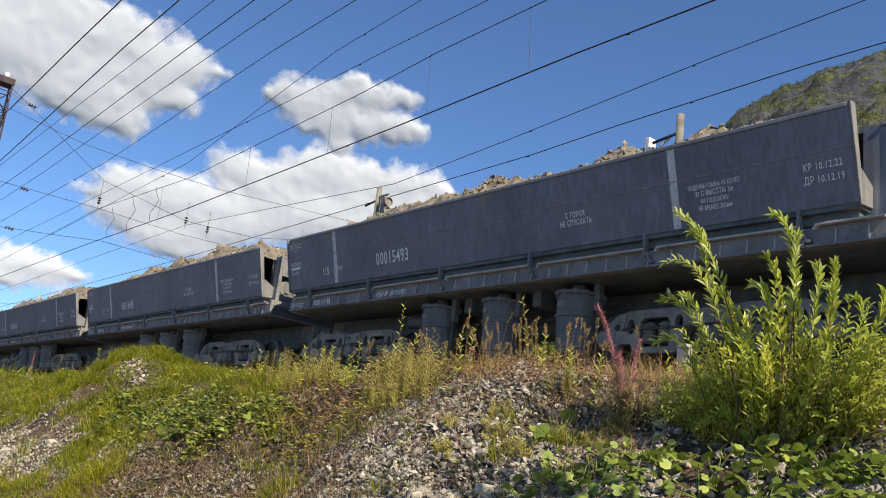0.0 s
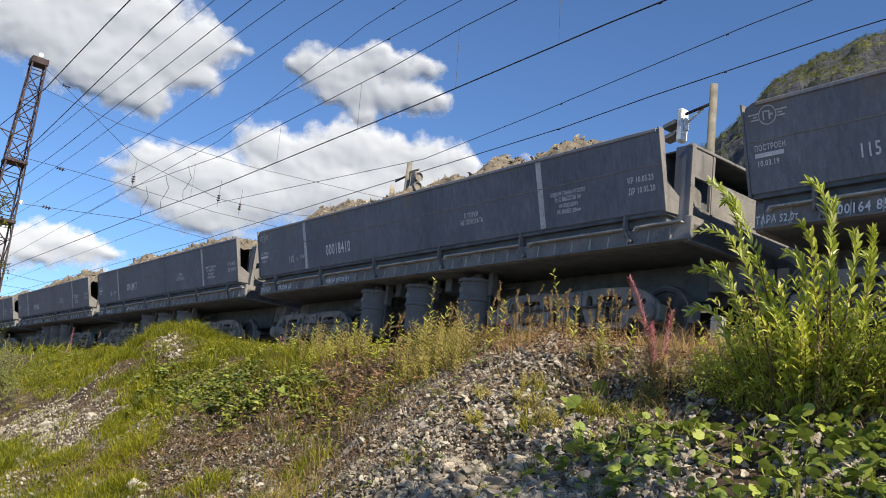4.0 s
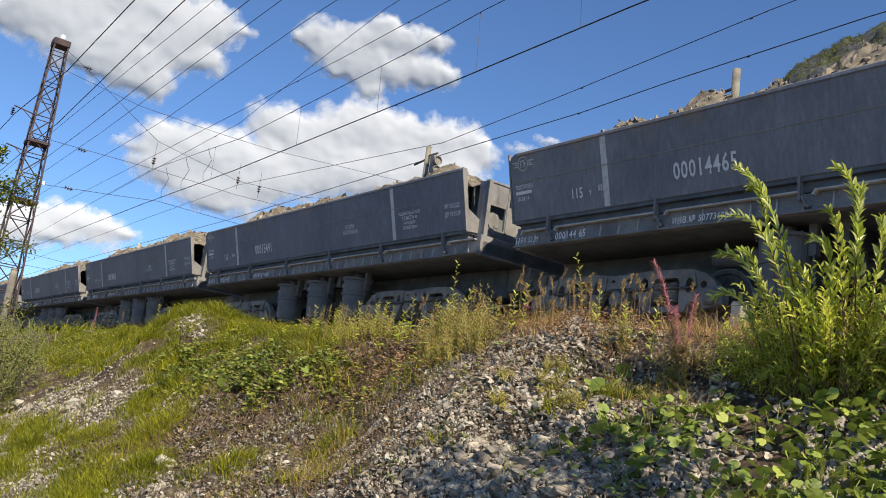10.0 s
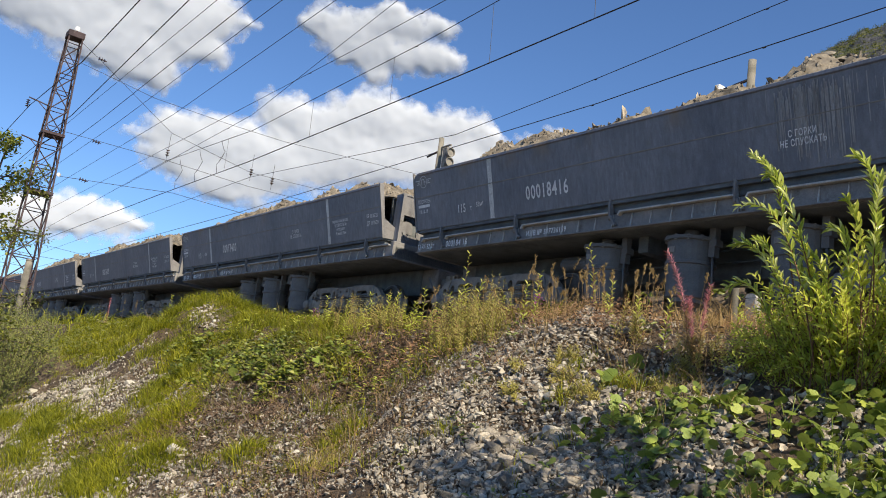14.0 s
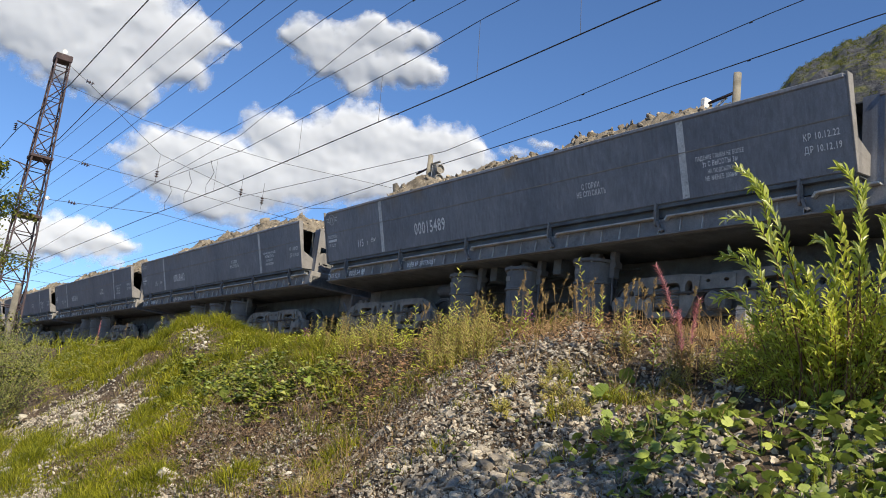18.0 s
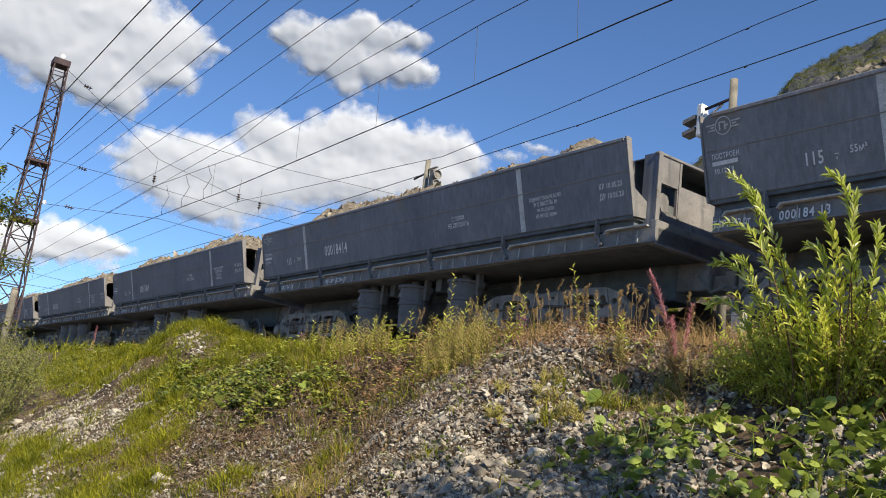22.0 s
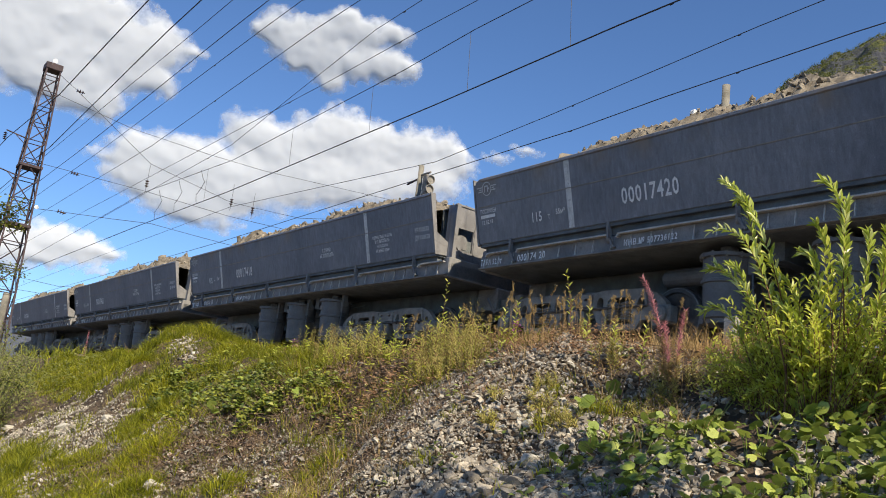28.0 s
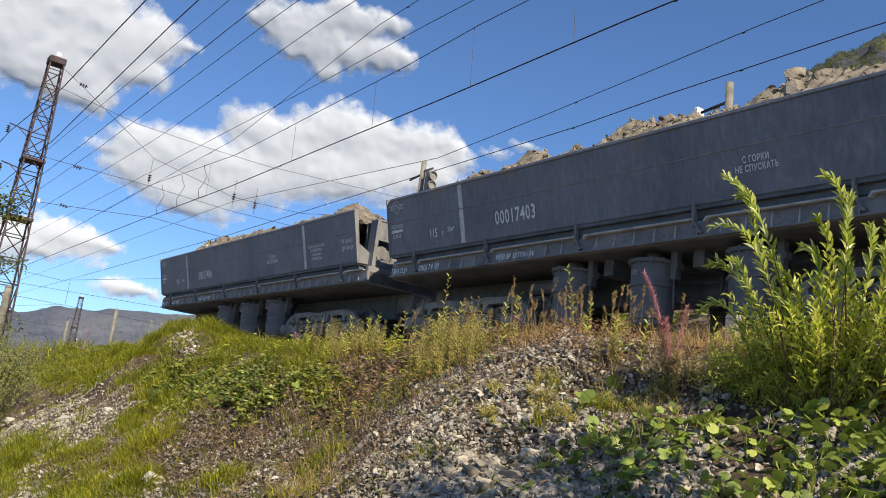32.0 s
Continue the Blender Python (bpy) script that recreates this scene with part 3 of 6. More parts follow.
def cylinders(car):
    bm = B()
    prof = [(0.02, 0.28), (0.27, 0.28), (0.27, 0.34), (0.31, 0.36), (0.33, 0.85), (0.36, 0.86), (0.36, 0.9), (0.335, 0.91), (0.345, 1.22), (0.39, 1.23), (0.39, 1.28), (0.3, 1.3), (0.12, 1.34), (0.12, 1.45), (0.02, 1.45)]
    lathe(bm, [(r * 1.06, h) for r, h in prof], 28, "Z", (0, 0, 0))
    for f in bm.faces:
        f.smooth = False
    first = part("tipping_cylinder", bm, M["cyl"], car, "dark dusty pneumatic tipping cylinder")
    bm = B()
    for k in range(12):
        a = 2 * math.pi * k / 12
        tube(bm, (0.39 * math.cos(a), 0.39 * math.sin(a), 1.21), (0.39 * math.cos(a), 0.39 * math.sin(a), 1.3), 0.018, n=6)
    bolts = tagged(part("bolt_ring", bm, M["bogie"], first), "ring of small bolts", kind="stuff")
    bm = B()
    box(bm, -0.14, -0.02, -0.372, -0.355, 1.02, 1.11)
    plate = part("data_plate", bm, M["dusty"], first)
    bm = B()
    box(bm, 0.37, 0.48, -0.08, 0.04, 0.98, 1.42)
    box(bm, 0.4, 0.52, -0.1, 0.06, 1.14, 1.24)
    tube(bm, (0.44, -0.06, 0.98), (0.5, -0.1, 0.5), 0.018)
    guide = part("guide_bracket", bm, M["cyl"], first)
    places = [(x, y) for y in (-1.02, 1.02) for x in (5.15, 6.9, 8.7)]
    first.location = (*places[0], 0)
    for x, y in places[1:]:
        c = share("tipping_cylinder", first.data, car, pose(x, y, 0))
        tagged(c, "dark dusty pneumatic tipping cylinder")
        tagged(share("bolt_ring", bolts.data, c, Matrix()), "ring of small bolts", kind="stuff")
        share("data_plate", plate.data, c, Matrix())
        share("guide_bracket", guide.data, c, Matrix())


def pierced_plate(outer, holes, x, y, thick):
    """An upright plate with openings cut through it."""
    bm = B()
    edges = []
    for loop in [outer] + holes:
        v = [bm.verts.new((x + a, y, c)) for a, c in loop]
        edges += [bm.edges.new((v[k], v[(k + 1) % len(v)])) for k in range(len(v))]
    bmesh.ops.triangle_fill(bm, use_beauty=True, edges=edges, normal=(0, -1, 0))
    done = bmesh.ops.extrude_face_region(bm, geom=bm.faces[:])
    bmesh.ops.translate(bm, verts=[g for g in done["geom"] if isinstance(g, bmesh.types.BMVert)], vec=(0, thick, 0))
    bmesh.ops.recalc_face_normals(bm, faces=bm.faces[:])
    return bm


def bogie(car, x0, x1):
    mid = (x0 + x1) / 2
    bg = part("bogie", box(B(), mid - 0.25, mid + 0.25, -1.0, 1.0, 0.5, 0.95, 0.03), M["black"], car, "three-axle bogie of dusty cast steel")
    for s in (-1, 1):
        y = s * 1.08
        # arched cast frame with a window over each spring nest, lightening holes beside it
        outer = [(-1.86, 0.34), (-1.9, 0.52), (-1.84, 0.72), (-1.66, 0.88), (-1.4, 0.97), (-0.6, 0.99), (-0.2, 0.94), (0.2, 0.94), (0.6, 0.99), (1.4, 0.97), (1.66, 0.88), (1.84, 0.72), (1.9, 0.52), (1.86, 0.34),
                 (1.62, 0.3), (1.56, 0.42), (1.36, 0.42), (1.28, 0.26), (0.52, 0.26), (0.36, 0.6), (0.24, 0.7), (-0.24, 0.7), (-0.36, 0.6), (-0.52, 0.26), (-1.28, 0.26), (-1.36, 0.42), (-1.56, 0.42), (-1.62, 0.3)]
        holes = []
        for e in (-1, 1):
            holes.append([(e * a, c) for a, c in ((0.66, 0.36), (1.18, 0.36), (1.18, 0.78), (1.12, 0.84), (0.72, 0.84), (0.66, 0.78))])
            for a, c, ra, rc in ((0.5, 0.74, 0.075, 0.13), (1.36, 0.7, 0.075, 0.13), (1.62, 0.7, 0.06, 0.06), (0.16, 0.84, 0.045, 0.03)):
                holes.append([(e * a + ra * math.cos(k * math.pi / 5), c + rc * math.sin(k * math.pi / 5)) for k in range(10)])
        fr = part("side_frame", pierced_plate([(a, 0.26 + (c - 0.26) * 0.91) for a, c in outer], [[(a, 0.26 + (c - 0.26) * 0.91) for a, c in h] for h in holes], mid, y - 0.06, 0.12), M["bogie"], bg, "pale dusty cast steel side frame")
        part("frame_web", box(B(), mid - 1.5, mid + 1.5, min(y - s * 0.2, y - s * 0.16), max(y - s * 0.2, y - s * 0.16), 0.3, 0.86), M["under"], fr)
        for a in (-0.32, 0.32, -1.5, 1.5):
            part("stiffening_rib", prism(B(), [(mid + a - 0.02, y + s * 0.06, 0.62), (mid + a + 0.02, y + s * 0.06, 0.62), (mid + a * 0.96 + 0.02, y + s * 0.06, 0.86), (mid + a * 0.96 - 0.02, y + s * 0.06, 0.86)], (0, s * 0.03, 0)), M["bogie"], fr)
        for c in (-0.9, 0.9):
            for dx in (-0.14, 0.14):
                bm = B()
                prof = [(0.03, 0.4)]
                for k in range(6):
                    prof += [(0.12, 0.425 + k * 0.05), (0.085, 0.45 + k * 0.05)]
                lathe(bm, prof + [(0.03, 0.73)], 12, "Z", (mid + c + dx, y, 0))
                part("spring", bm, M["bogie"], fr)
        for a in (x0, mid, x1):
            bm = B()
            box(bm, a - 0.16, a + 0.16, y - 0.1, y + 0.12, 0.34, 0.62, 0.03)
            lathe(bm, [(0.02, 0), (0.13, 0.0), (0.13, s * 0.16), (0.1, s * 0.19), (0.02, s * 0.19)], 14, "Y", (a, y, WHEEL_R))
            part("axle_box", bm, M["bogie"], fr)
        bm = B()
        tube(bm, (x0 + 0.3, y + s * 0.09, 0.62), (x1 - 0.3, y + s * 0.09, 0.62), 0.02)
        part("brake_rod", bm, M["wheel"], fr)
    for a in (x0, mid, x1):
        for e in (-1, 1):
            part("brake_shoe", box(B(), a + e * 0.53 - 0.03, a + e * 0.53 + 0.03, -0.9, -0.7, 0.35, 0.62), M["black"], bg)


def wheelset_mesh():
    bm = B()
    for s in (-1, 1):
        p = [(0.02, s * 0.72), (0.5, s * 0.72), (0.5, s * 0.745), (WHEEL_R, s * 0.76), (WHEEL_R - 0.004, s * 0.85), (0.4, s * 0.855), (0.385, s * 0.815), (0.2, s * 0.8), (0.17, s * 0.87), (0.12, s * 0.88), (0.02, s * 0.88)]
        lathe(bm, p, 32, "Y")
    tube(bm, (0, -1.1, 0), (0, 1.1, 0), 0.08, n=12)
    return bm


def build_car():
    car = empty("dump_wagon")
    for s in (-1, 1):
        side_board(car, s)
    end_wall(car, LONG + 0.16, 1)
    end_wall(car, -0.02, -1)
    underframe(car)
    cylinders(car)
    for x0, x1 in ((AXLES[0], AXLES[2]), (AXLES[3], AXLES[5])):
        bogie(car, x0, x1)
    first = part("wheelset", wheelset_mesh(), M["wheel"], car, "worn steel wheelset")
    bm = B()
    for s in (-1,):
        lathe(bm, [(WHEEL_R + 0.001, s * 0.765), (WHEEL_R + 0.003, s * 0.8), (WHEEL_R - 0.001, s * 0.848), (WHEEL_R - 0.02, s * 0.856), (WHEEL_R - 0.02, s * 0.765)], 32, "Y")
    rim = part("tread_ring", bm, M["tread"], first, "polished tread ring")
    first.location = (AXLES[0], 0, WHEEL_R)
    for a in AXLES[1:]:
        w = share("wheelset", first.data, car, pose(a, 0, WHEEL_R))
        share("tread_ring", rim.data, w, Matrix())
    return car


M["cyl"] = grainy("dusty_dark_cylinder_paint", (0.1, 0.1, 0.098), (0.165, 0.162, 0.154), 2.0, 60, 0.6, 0, 0.004, dirt=(0.1, 0.09, 0.08))

# running number, inventory number, overhaul dates, building date
FLEET = [
    (-3, "00016484", "507736155", "10.12.22", "10.12.19", "10.12.18"),
    (-2, "00015492", "507736071", "10.12.22", "10.12.19", "10.12.18"),
    (-1, "00015493", "507736072", "10.12.22", "10.12.19", "10.12.18"),
    (0, "00016485", "507736157", "10.03.23", "10.03.20", "10.03.19"),
    (1, "00018410", "507736153", "10.05.23", "10.05.20", "10.09.19"),
    (2, "00018417", "507736160", "10.09.23", "10.09.20", "10.09.19"),
    (3, "00014465", "507736044", "10.04.23", "10.04.17", "10.04.14"),
    (4, "00015491", "507736070", "10.12.22", "10.12.19", "10.12.18"),
    (5, "00018416", "507736159", "10.09.23", "10.09.20", "10.12.18"),
    (6, "00017400", "507736105", "10.05.23", "10.05.20", "10.05.18"),
    (7, "00015489", "507736067", "10.12.22", "10.12.19", "10.12.18"),
    (8, "00018413", "507736156", "10.09.23", "10.09.20", "10.12.18"),
    (9, "00018414", "507736157", "10.05.23", "10.05.20", "10.09.19"),
    (10, "00017419", "507736121", "10.05.23", "10.05.20", "10.05.18"),
    (11, "00017420", "507736122", "10.05.23", "10.05.20", "13.05.18"),
    (12, "00017418", "507736120", "13.05.23", "13.05.20", "13.05.18"),
    (13, "00017403", "507736106", "10.04.23", "10.04.20", "13.04.18"),
    (14, "00017404", "507736107", "10.04.23", "10.04.20", "10.04.18"),
]


def badge_mesh():
    """The maker's mark: a ring between two pairs of bars."""
    bm = B()
    n = 28
    rings = [[bm.verts.new((r * math.cos(2 * math.pi * k / n), r * math.sin(2 * math.pi * k / n), 0)) for k in range(n)] for r in (0.15, 0.17)]
    for k in range(n):
        bm.faces.new((rings[0][k], rings[1][k], rings[1][(k + 1) % n], rings[0][(k + 1) % n]))
    for s in (-1, 1):
        for h, a, b in ((0.05, 0.17, 0.36), (0.0, 0.19, 0.27), (-0.05, 0.17, 0.32)):
            x0, x1 = sorted((s * a, s * b))
            bm.faces.new([bm.verts.new(p) for p in ((x0, h - 0.013, 0), (x1, h - 0.013, 0), (x1, h + 0.013, 0), (x0, h + 0.013, 0))])
    for x0, x1, z0, z1 in ((-0.09, -0.06, -0.08, 0.08), (-0.09, 0.02, 0.05, 0.08), (0.02, 0.05, -0.08, 0.08), (0.05, 0.1, -0.02, 0.02)):
        bm.faces.new([bm.verts.new(p) for p in ((x0, z0, 0), (x1, z0, 0), (x1, z1, 0), (x0, z1, 0))])
    return bm


def bar_mesh(w, h):
    bm = B()
    bm.faces.new([bm.verts.new(p) for p in ((0, 0, 0), (w, 0, 0), (w, h, 0), (0, h, 0))])
    return bm


def bar_mesh_data(w, h):
    me = bpy.data.meshes.new("slurry_run")
    me.from_pydata([(0, 0, 0), (w, 0, 0), (w, h, 0), (0, h, 0)], [], [(0, 1, 2, 3)])
    me.materials.append(M["slurry"])
    return me


M["slurry"] = grainy("dried_pale_slurry", (0.26, 0.26, 0.25), (0.46, 0.455, 0.44), 6, 60, 0.9)
proto = build_car()
BADGE = part("maker_badge", badge_mesh(), M["stripe"], proto, "white ring-shaped maker's mark")
BADGE.matrix_basis = on_side(0.36, 2.9) @ Matrix.Diagonal((0.78, 0.78, 1, 1))
NAMEBAR = part("name_bar", bar_mesh(0.42, 0.06), M["white"], proto)
NAMEBAR.matrix_basis = on_side(0.12, 2.37)
for k, (txt, size) in enumerate((("ПАДЕНИЕ ГЛЫБЫ НЕ БОЛЕЕ", 0.085), ("3т С ВЫСОТЫ 3м", 0.105), ("НА ПОДСЫПКУ", 0.085), ("НЕ МЕНЕЕ 300мм", 0.095))):
    write(proto, "warning_text", txt, 11.62, 2.42 - 0.1 * k, size, "CENTER", 0.62)
write(proto, "warning_text", "С ГОРКИ", 9.1, 2.36, 0.128, "CENTER", 0.68)
write(proto, "warning_text", "НЕ СПУСКАТЬ", 9.1, 2.24, 0.128, "CENTER", 0.68)
write(proto, "load_text", "115", 1.5, 2.14, 0.24, "LEFT", 0.72)
write(proto, "load_text", "т", 1.92, 2.15, 0.14, "LEFT", 0.8)
write(proto, "volume_text", "55м³", 2.12, 2.2, 0.13, "LEFT", 0.75)
write(proto, "tare_text", "ТАРА 52.0т", 0.06, 1.5, 0.15, "LEFT", 0.72, True)
write(proto, "date_text", "ПОСТРОЕН", 0.12, 2.46, 0.105, "LEFT", 0.72)
# how far stencils sit from their usual place: stripe, number along and up, load
PAINTED = {4: (-0.2, 0.1, 0.0, -0.1), -1: (-0.55, 0.0, 0.0, 0.0), 0: (-0.12, -0.04, 0.0, 0.0), 1: (0.0, 0.0, 0.0, 0.2), 2: (0.0, 0.06, 0.06, 0.0), 3: (-0.3, 0.05, 0.0, 0.0), 6: (0.12, 0.2, 0.02, 0.04), 7: (0.0, 0.3, 0.0, 0.0),
           9: (-0.05, -0.02, 0.02, -0.05), 11: (-0.13, 0.0, 0.0, 0.0), 12: (-0.1, 0.03, 0.0, 0.0)}
CARS = []
for k, (n, number, stock, kr, dr, built) in enumerate(FLEET):
    car = copy_thing(proto, Matrix())
    sx, dx, dz, lx = PAINTED.get(n, (0, 0, 0, 0))
    write(car, "running_number", number, 3.6 + dx, 2.16 + dz, 0.36, "LEFT", 0.7)
    for o in car.children_recursive:
        if o.name.startswith("stripe") and o.data.vertices[0].co.x < 5:
            o.location.x += sx
        elif o.name.startswith(("load_text", "volume_text")):
            o.location.x += lx
    write(car, "running_number", number[:6] + " " + number[6:], 1.1, 1.49, 0.18, "LEFT", 0.85, True)
    write(car, "stock_number", "ИНВ.№ " + stock, 3.6, 1.5, 0.135, "LEFT", 0.85, True)
    write(car, "date_text", "КР " + kr, 12.9, 2.38, 0.125, "LEFT", 0.72)
    write(car, "date_text", "ДР " + dr, 12.9, 2.22, 0.125, "LEFT", 0.72)
    write(car, "date_text", built, 0.14, 2.26, 0.105, "LEFT", 0.8)
    tagged(car, "dark dusty six-axle dump wagon with white lettering, loaded with ore", "dump wagon", "wagons of the ore train")
    CARS.append((n, car))
# pale slurry spilled down the side of one wagon
spilled = dict(CARS)[5]
slurry = []
srnd = random.Random(8)
for k in range(110):
    x = srnd.gauss(9.3, 0.32)
    top, low = srnd.uniform(2.85, 3.04), srnd.uniform(1.98, 2.75)
    w = srnd.uniform(0.005, 0.022)
    slurry.append((x, top, low, w))
for x, top, low, w in slurry:
    share("slurry_run", bar_mesh_data(w, top - low), spilled, on_side(x, low, 0.007))
for o in list(proto.children_recursive) + [proto]:
    bpy.data.objects.remove(o)


def train_x(t):
    """Where the left end of wagon 0 stands."""
    u = (t - 16) / 16
    return 72.69 + u * (105.485 + u * (0.252 + u * 0.573))


def load_heap(seed):
    """A heap of broken ore that fills a wagon: fine rubble with single rocks on it."""
    rnd = random.Random(seed)
    nx, ny = 180, 24
    lift = [rnd.uniform(0.08, 0.4) for _ in range(13)]
    pile = Pile()

    def crest(u):
        a = u * 12
        i = min(11, int(a))
        k = a - i
        k = k * k * (3 - 2 * k)
        return lift[i] + (lift[i + 1] - lift[i]) * k
    top = {}
    for i in range(nx + 1):
        u = i / nx
        x = 0.5 + u * 12.6
        for j in range(ny + 1):
            v = j / ny * 2 - 1
            y = v * 1.7
            edge = min(1.0, (1 - abs(v)) * 2.3) ** 0.8 * min(1, u * 9, (1 - u) * 9)
            z = 2.94 + edge * (0.425 + crest(u)) * (1.0 + 0.4 * noise.fractal(Vector((x * 0.9, y * 0.9, seed)), 1, 2, 2))
            z += 0.07 * noise.noise(Vector((x * 3.5, y * 3.5, seed + 5))) + 0.07 * noise.noise(Vector((x * 9, y * 9, seed))) + 0.09 * rnd.random()
            top[i, j] = Vector((x + rnd.uniform(-0.02, 0.02), y, z - (0.25 if abs(v) > 0.97 else 0)))
    n = ny + 1
    pile.add([top[i, j] for i in range(nx + 1) for j in range(n)], [(i * n + j, (i + 1) * n + j, (i + 1) * n + j + 1, i * n + j + 1) for i in range(nx) for j in range(ny)])
    for k in range(1900):
        p = top[rnd.randrange(6, nx - 5), rnd.randrange(2, 16)]
        r = rnd.choice((0.022, 0.026, 0.03, 0.034, 0.04, 0.045, 0.055, 0.075)) * (2.2 if rnd.random() < 0.03 and p.z > 3.2 else 1)
        vs, fs = rnd.choice(SHAPES)
        m = np.array(Euler((rnd.uniform(0, 6.3), rnd.uniform(0, 6.3), rnd.uniform(0, 6.3))).to_matrix()) * r * np.array([rnd.uniform(0.9, 1.7), rnd.uniform(0.6, 1.1), rnd.uniform(0.4, 0.8)])
        pile.add([tuple(q) for q in vs @ m.T + np.array(p)], fs)
    return from_lists("ore_load", pile.v, pile.f, M["ore"])


LOADS = [load_heap(s) for s in (11, 23, 37, 51, 68)]
HEAPS = []
for k, (n, car) in enumerate(CARS):
    heap = LOADS[k] if k < 5 else new("ore_load", LOADS[(k * 3) % 5].data)
    tagged(heap, "heap of pale broken ore filling a dump wagon", "ore", "ore loads of the train", "stuff")
    HEAPS.append(heap)

# ---- masts, wires, distance, sky ----


def direction(az, el):
    a, e = radians(az), radians(el)
    return Vector((-math.sin(a) * math.cos(e), math.cos(a) * math.cos(e), math.sin(e)))


def lattice_mast(x, y, z0, top):
    mast = empty("lattice_mast", x, y, 0)
    tagged(mast, "tall rusty brown lattice mast carrying overhead wires", "mast")
    legs = [(sx, sy) for sx in (-1, 1) for sy in (-1, 1)]

    def half(z):
        return 0.62 + (0.29 - 0.62) * (z - z0) / (top - z0)
    for sx, sy in legs:
        part("leg", tube(B(), (sx * half(z0), sy * half(z0), z0), (sx * half(top), sy * half(top), top), 0.055, 0.045, 4), M["mast"], mast)
    z, k = z0, 0
    while z < top - 0.5:
        h = half(z)
        z2 = min(top - 0.05, z + 1.55 * h + 0.25)
        g = half(z2)
        for a, b in (((-1, -1), (1, -1)), ((1, -1), (1, 1)), ((1, 1), (-1, 1)), ((-1, 1), (-1, -1))):
            p, q = (a, b) if k % 2 else (b, a)
            part("brace", tube(B(), (p[0] * h, p[1] * h, z), (q[0] * g, q[1] * g, z2), 0.026, n=4), M["mast"], mast)
            part("strut", tube(B(), (a[0] * g, a[1] * g, z2), (b[0] * g, b[1] * g, z2), 0.022, n=4), M["mast"], mast)
        z, k = z2, k + 1
    part("head", box(B(), -0.36, 0.36, -0.36, 0.36, top - 0.05, top + 0.25, 0.02), M["mast"], mast)
    for zc in (7.0, 9.7):
        part("belt", box(B(), -half(zc) - 0.07, half(zc) + 0.07, -half(zc) - 0.07, half(zc) + 0.07, zc - 0.06, zc + 0.06), M["mast"], mast)
    bm = B()
    lathe(bm, [(0.02, 0), (0.05, 0.03), (0.1, 0.17), (0.105, 0.19), (0.02, 0.2)], 16, "X", (0.0, 0, top + 0.42))
    tube(bm, (0.1, 0, top + 0.2), (0.1, 0, top + 0.45), 0.03)
    part("floodlight", bm, M["lamp"], mast, "white floodlight on the mast head")
    bm = B()
    lathe(bm, [(0.02, 0), (0.05, 0.03), (0.085, 0.13), (0.09, 0.15), (0.02, 0.16)], 16, "X", (0.5, 0.55, 7.9))
    part("floodlight", bm, M["lamp"], mast, "white floodlight on the mast side")
    for zc, out in ((11.1, 1.25), (9.35, 1.2)):
        bm = B()
        tube(bm, (0, -0.3, zc - 0.15), (0, -out, zc), 0.03)
        tube(bm, (0, -0.3, zc - 0.5), (0, -out * 0.7, zc - 0.06), 0.02)
        part("bracket_arm", bm, M["mast"], mast)
        bm = B()
        for k in range(4):
            lathe(bm, [(0.02, 0.0), (0.09, 0.03), (0.03, 0.06), (0.02, 0.08)], 10, "Z", (0, -out, zc - 0.45 + k * 0.09))
        part("insulator", bm, M["insulator"], mast, "brown porcelain insulator")
    return mast


def cable(name, pts, r, label, category="overhead wire", group="overhead wires", mat="wire", sag=0.0, clamps=()):
    """A wire through given points; every stretch hangs a little."""
    fine = []
    for p, q in zip(pts, pts[1:]):
        n = 6 if sag else 1
        for k in range(n):
            u = k / n
            v = Vector(p).lerp(Vector(q), u)
            v.z -= sag * 4 * u * (1 - u)
            fine.append(v)
    fine.append(Vector(pts[-1]))
    run = Pile()
    run.chain(fine, r, r)
    wire = tagged(from_lists(name, run.v, run.f, M[mat]), label, category, group)
    for p in clamps:
        p = Vector(p)
        part("clamp", tube(B(), p - Vector((0.04, 0, 0.015)), p + Vector((0.04, 0, -0.015)), 0.02, 0.018, 6), M[mat], wire)
    return wire


def insulator_string(p, q, n=3, r=0.09):
    ob = empty("insulator_string")
    p, q = Vector(p), Vector(q)
    bm = B()
    w = (q - p).normalized()
    for k in range(n):
        c = p + w * (0.12 * k)
        tube(bm, c, c + w * 0.05, r, r * 0.5, 10)
        tube(bm, c + w * 0.05, c + w * 0.12, 0.02, n=6)
    part("insulator_body", bm, M["insulator"], ob)
    return tagged(ob, "brown porcelain insulator string in the overhead wires", "insulator", "insulators of the overhead wires")


lattice_mast(-41.2, 6.2, 0.6, 14.4)
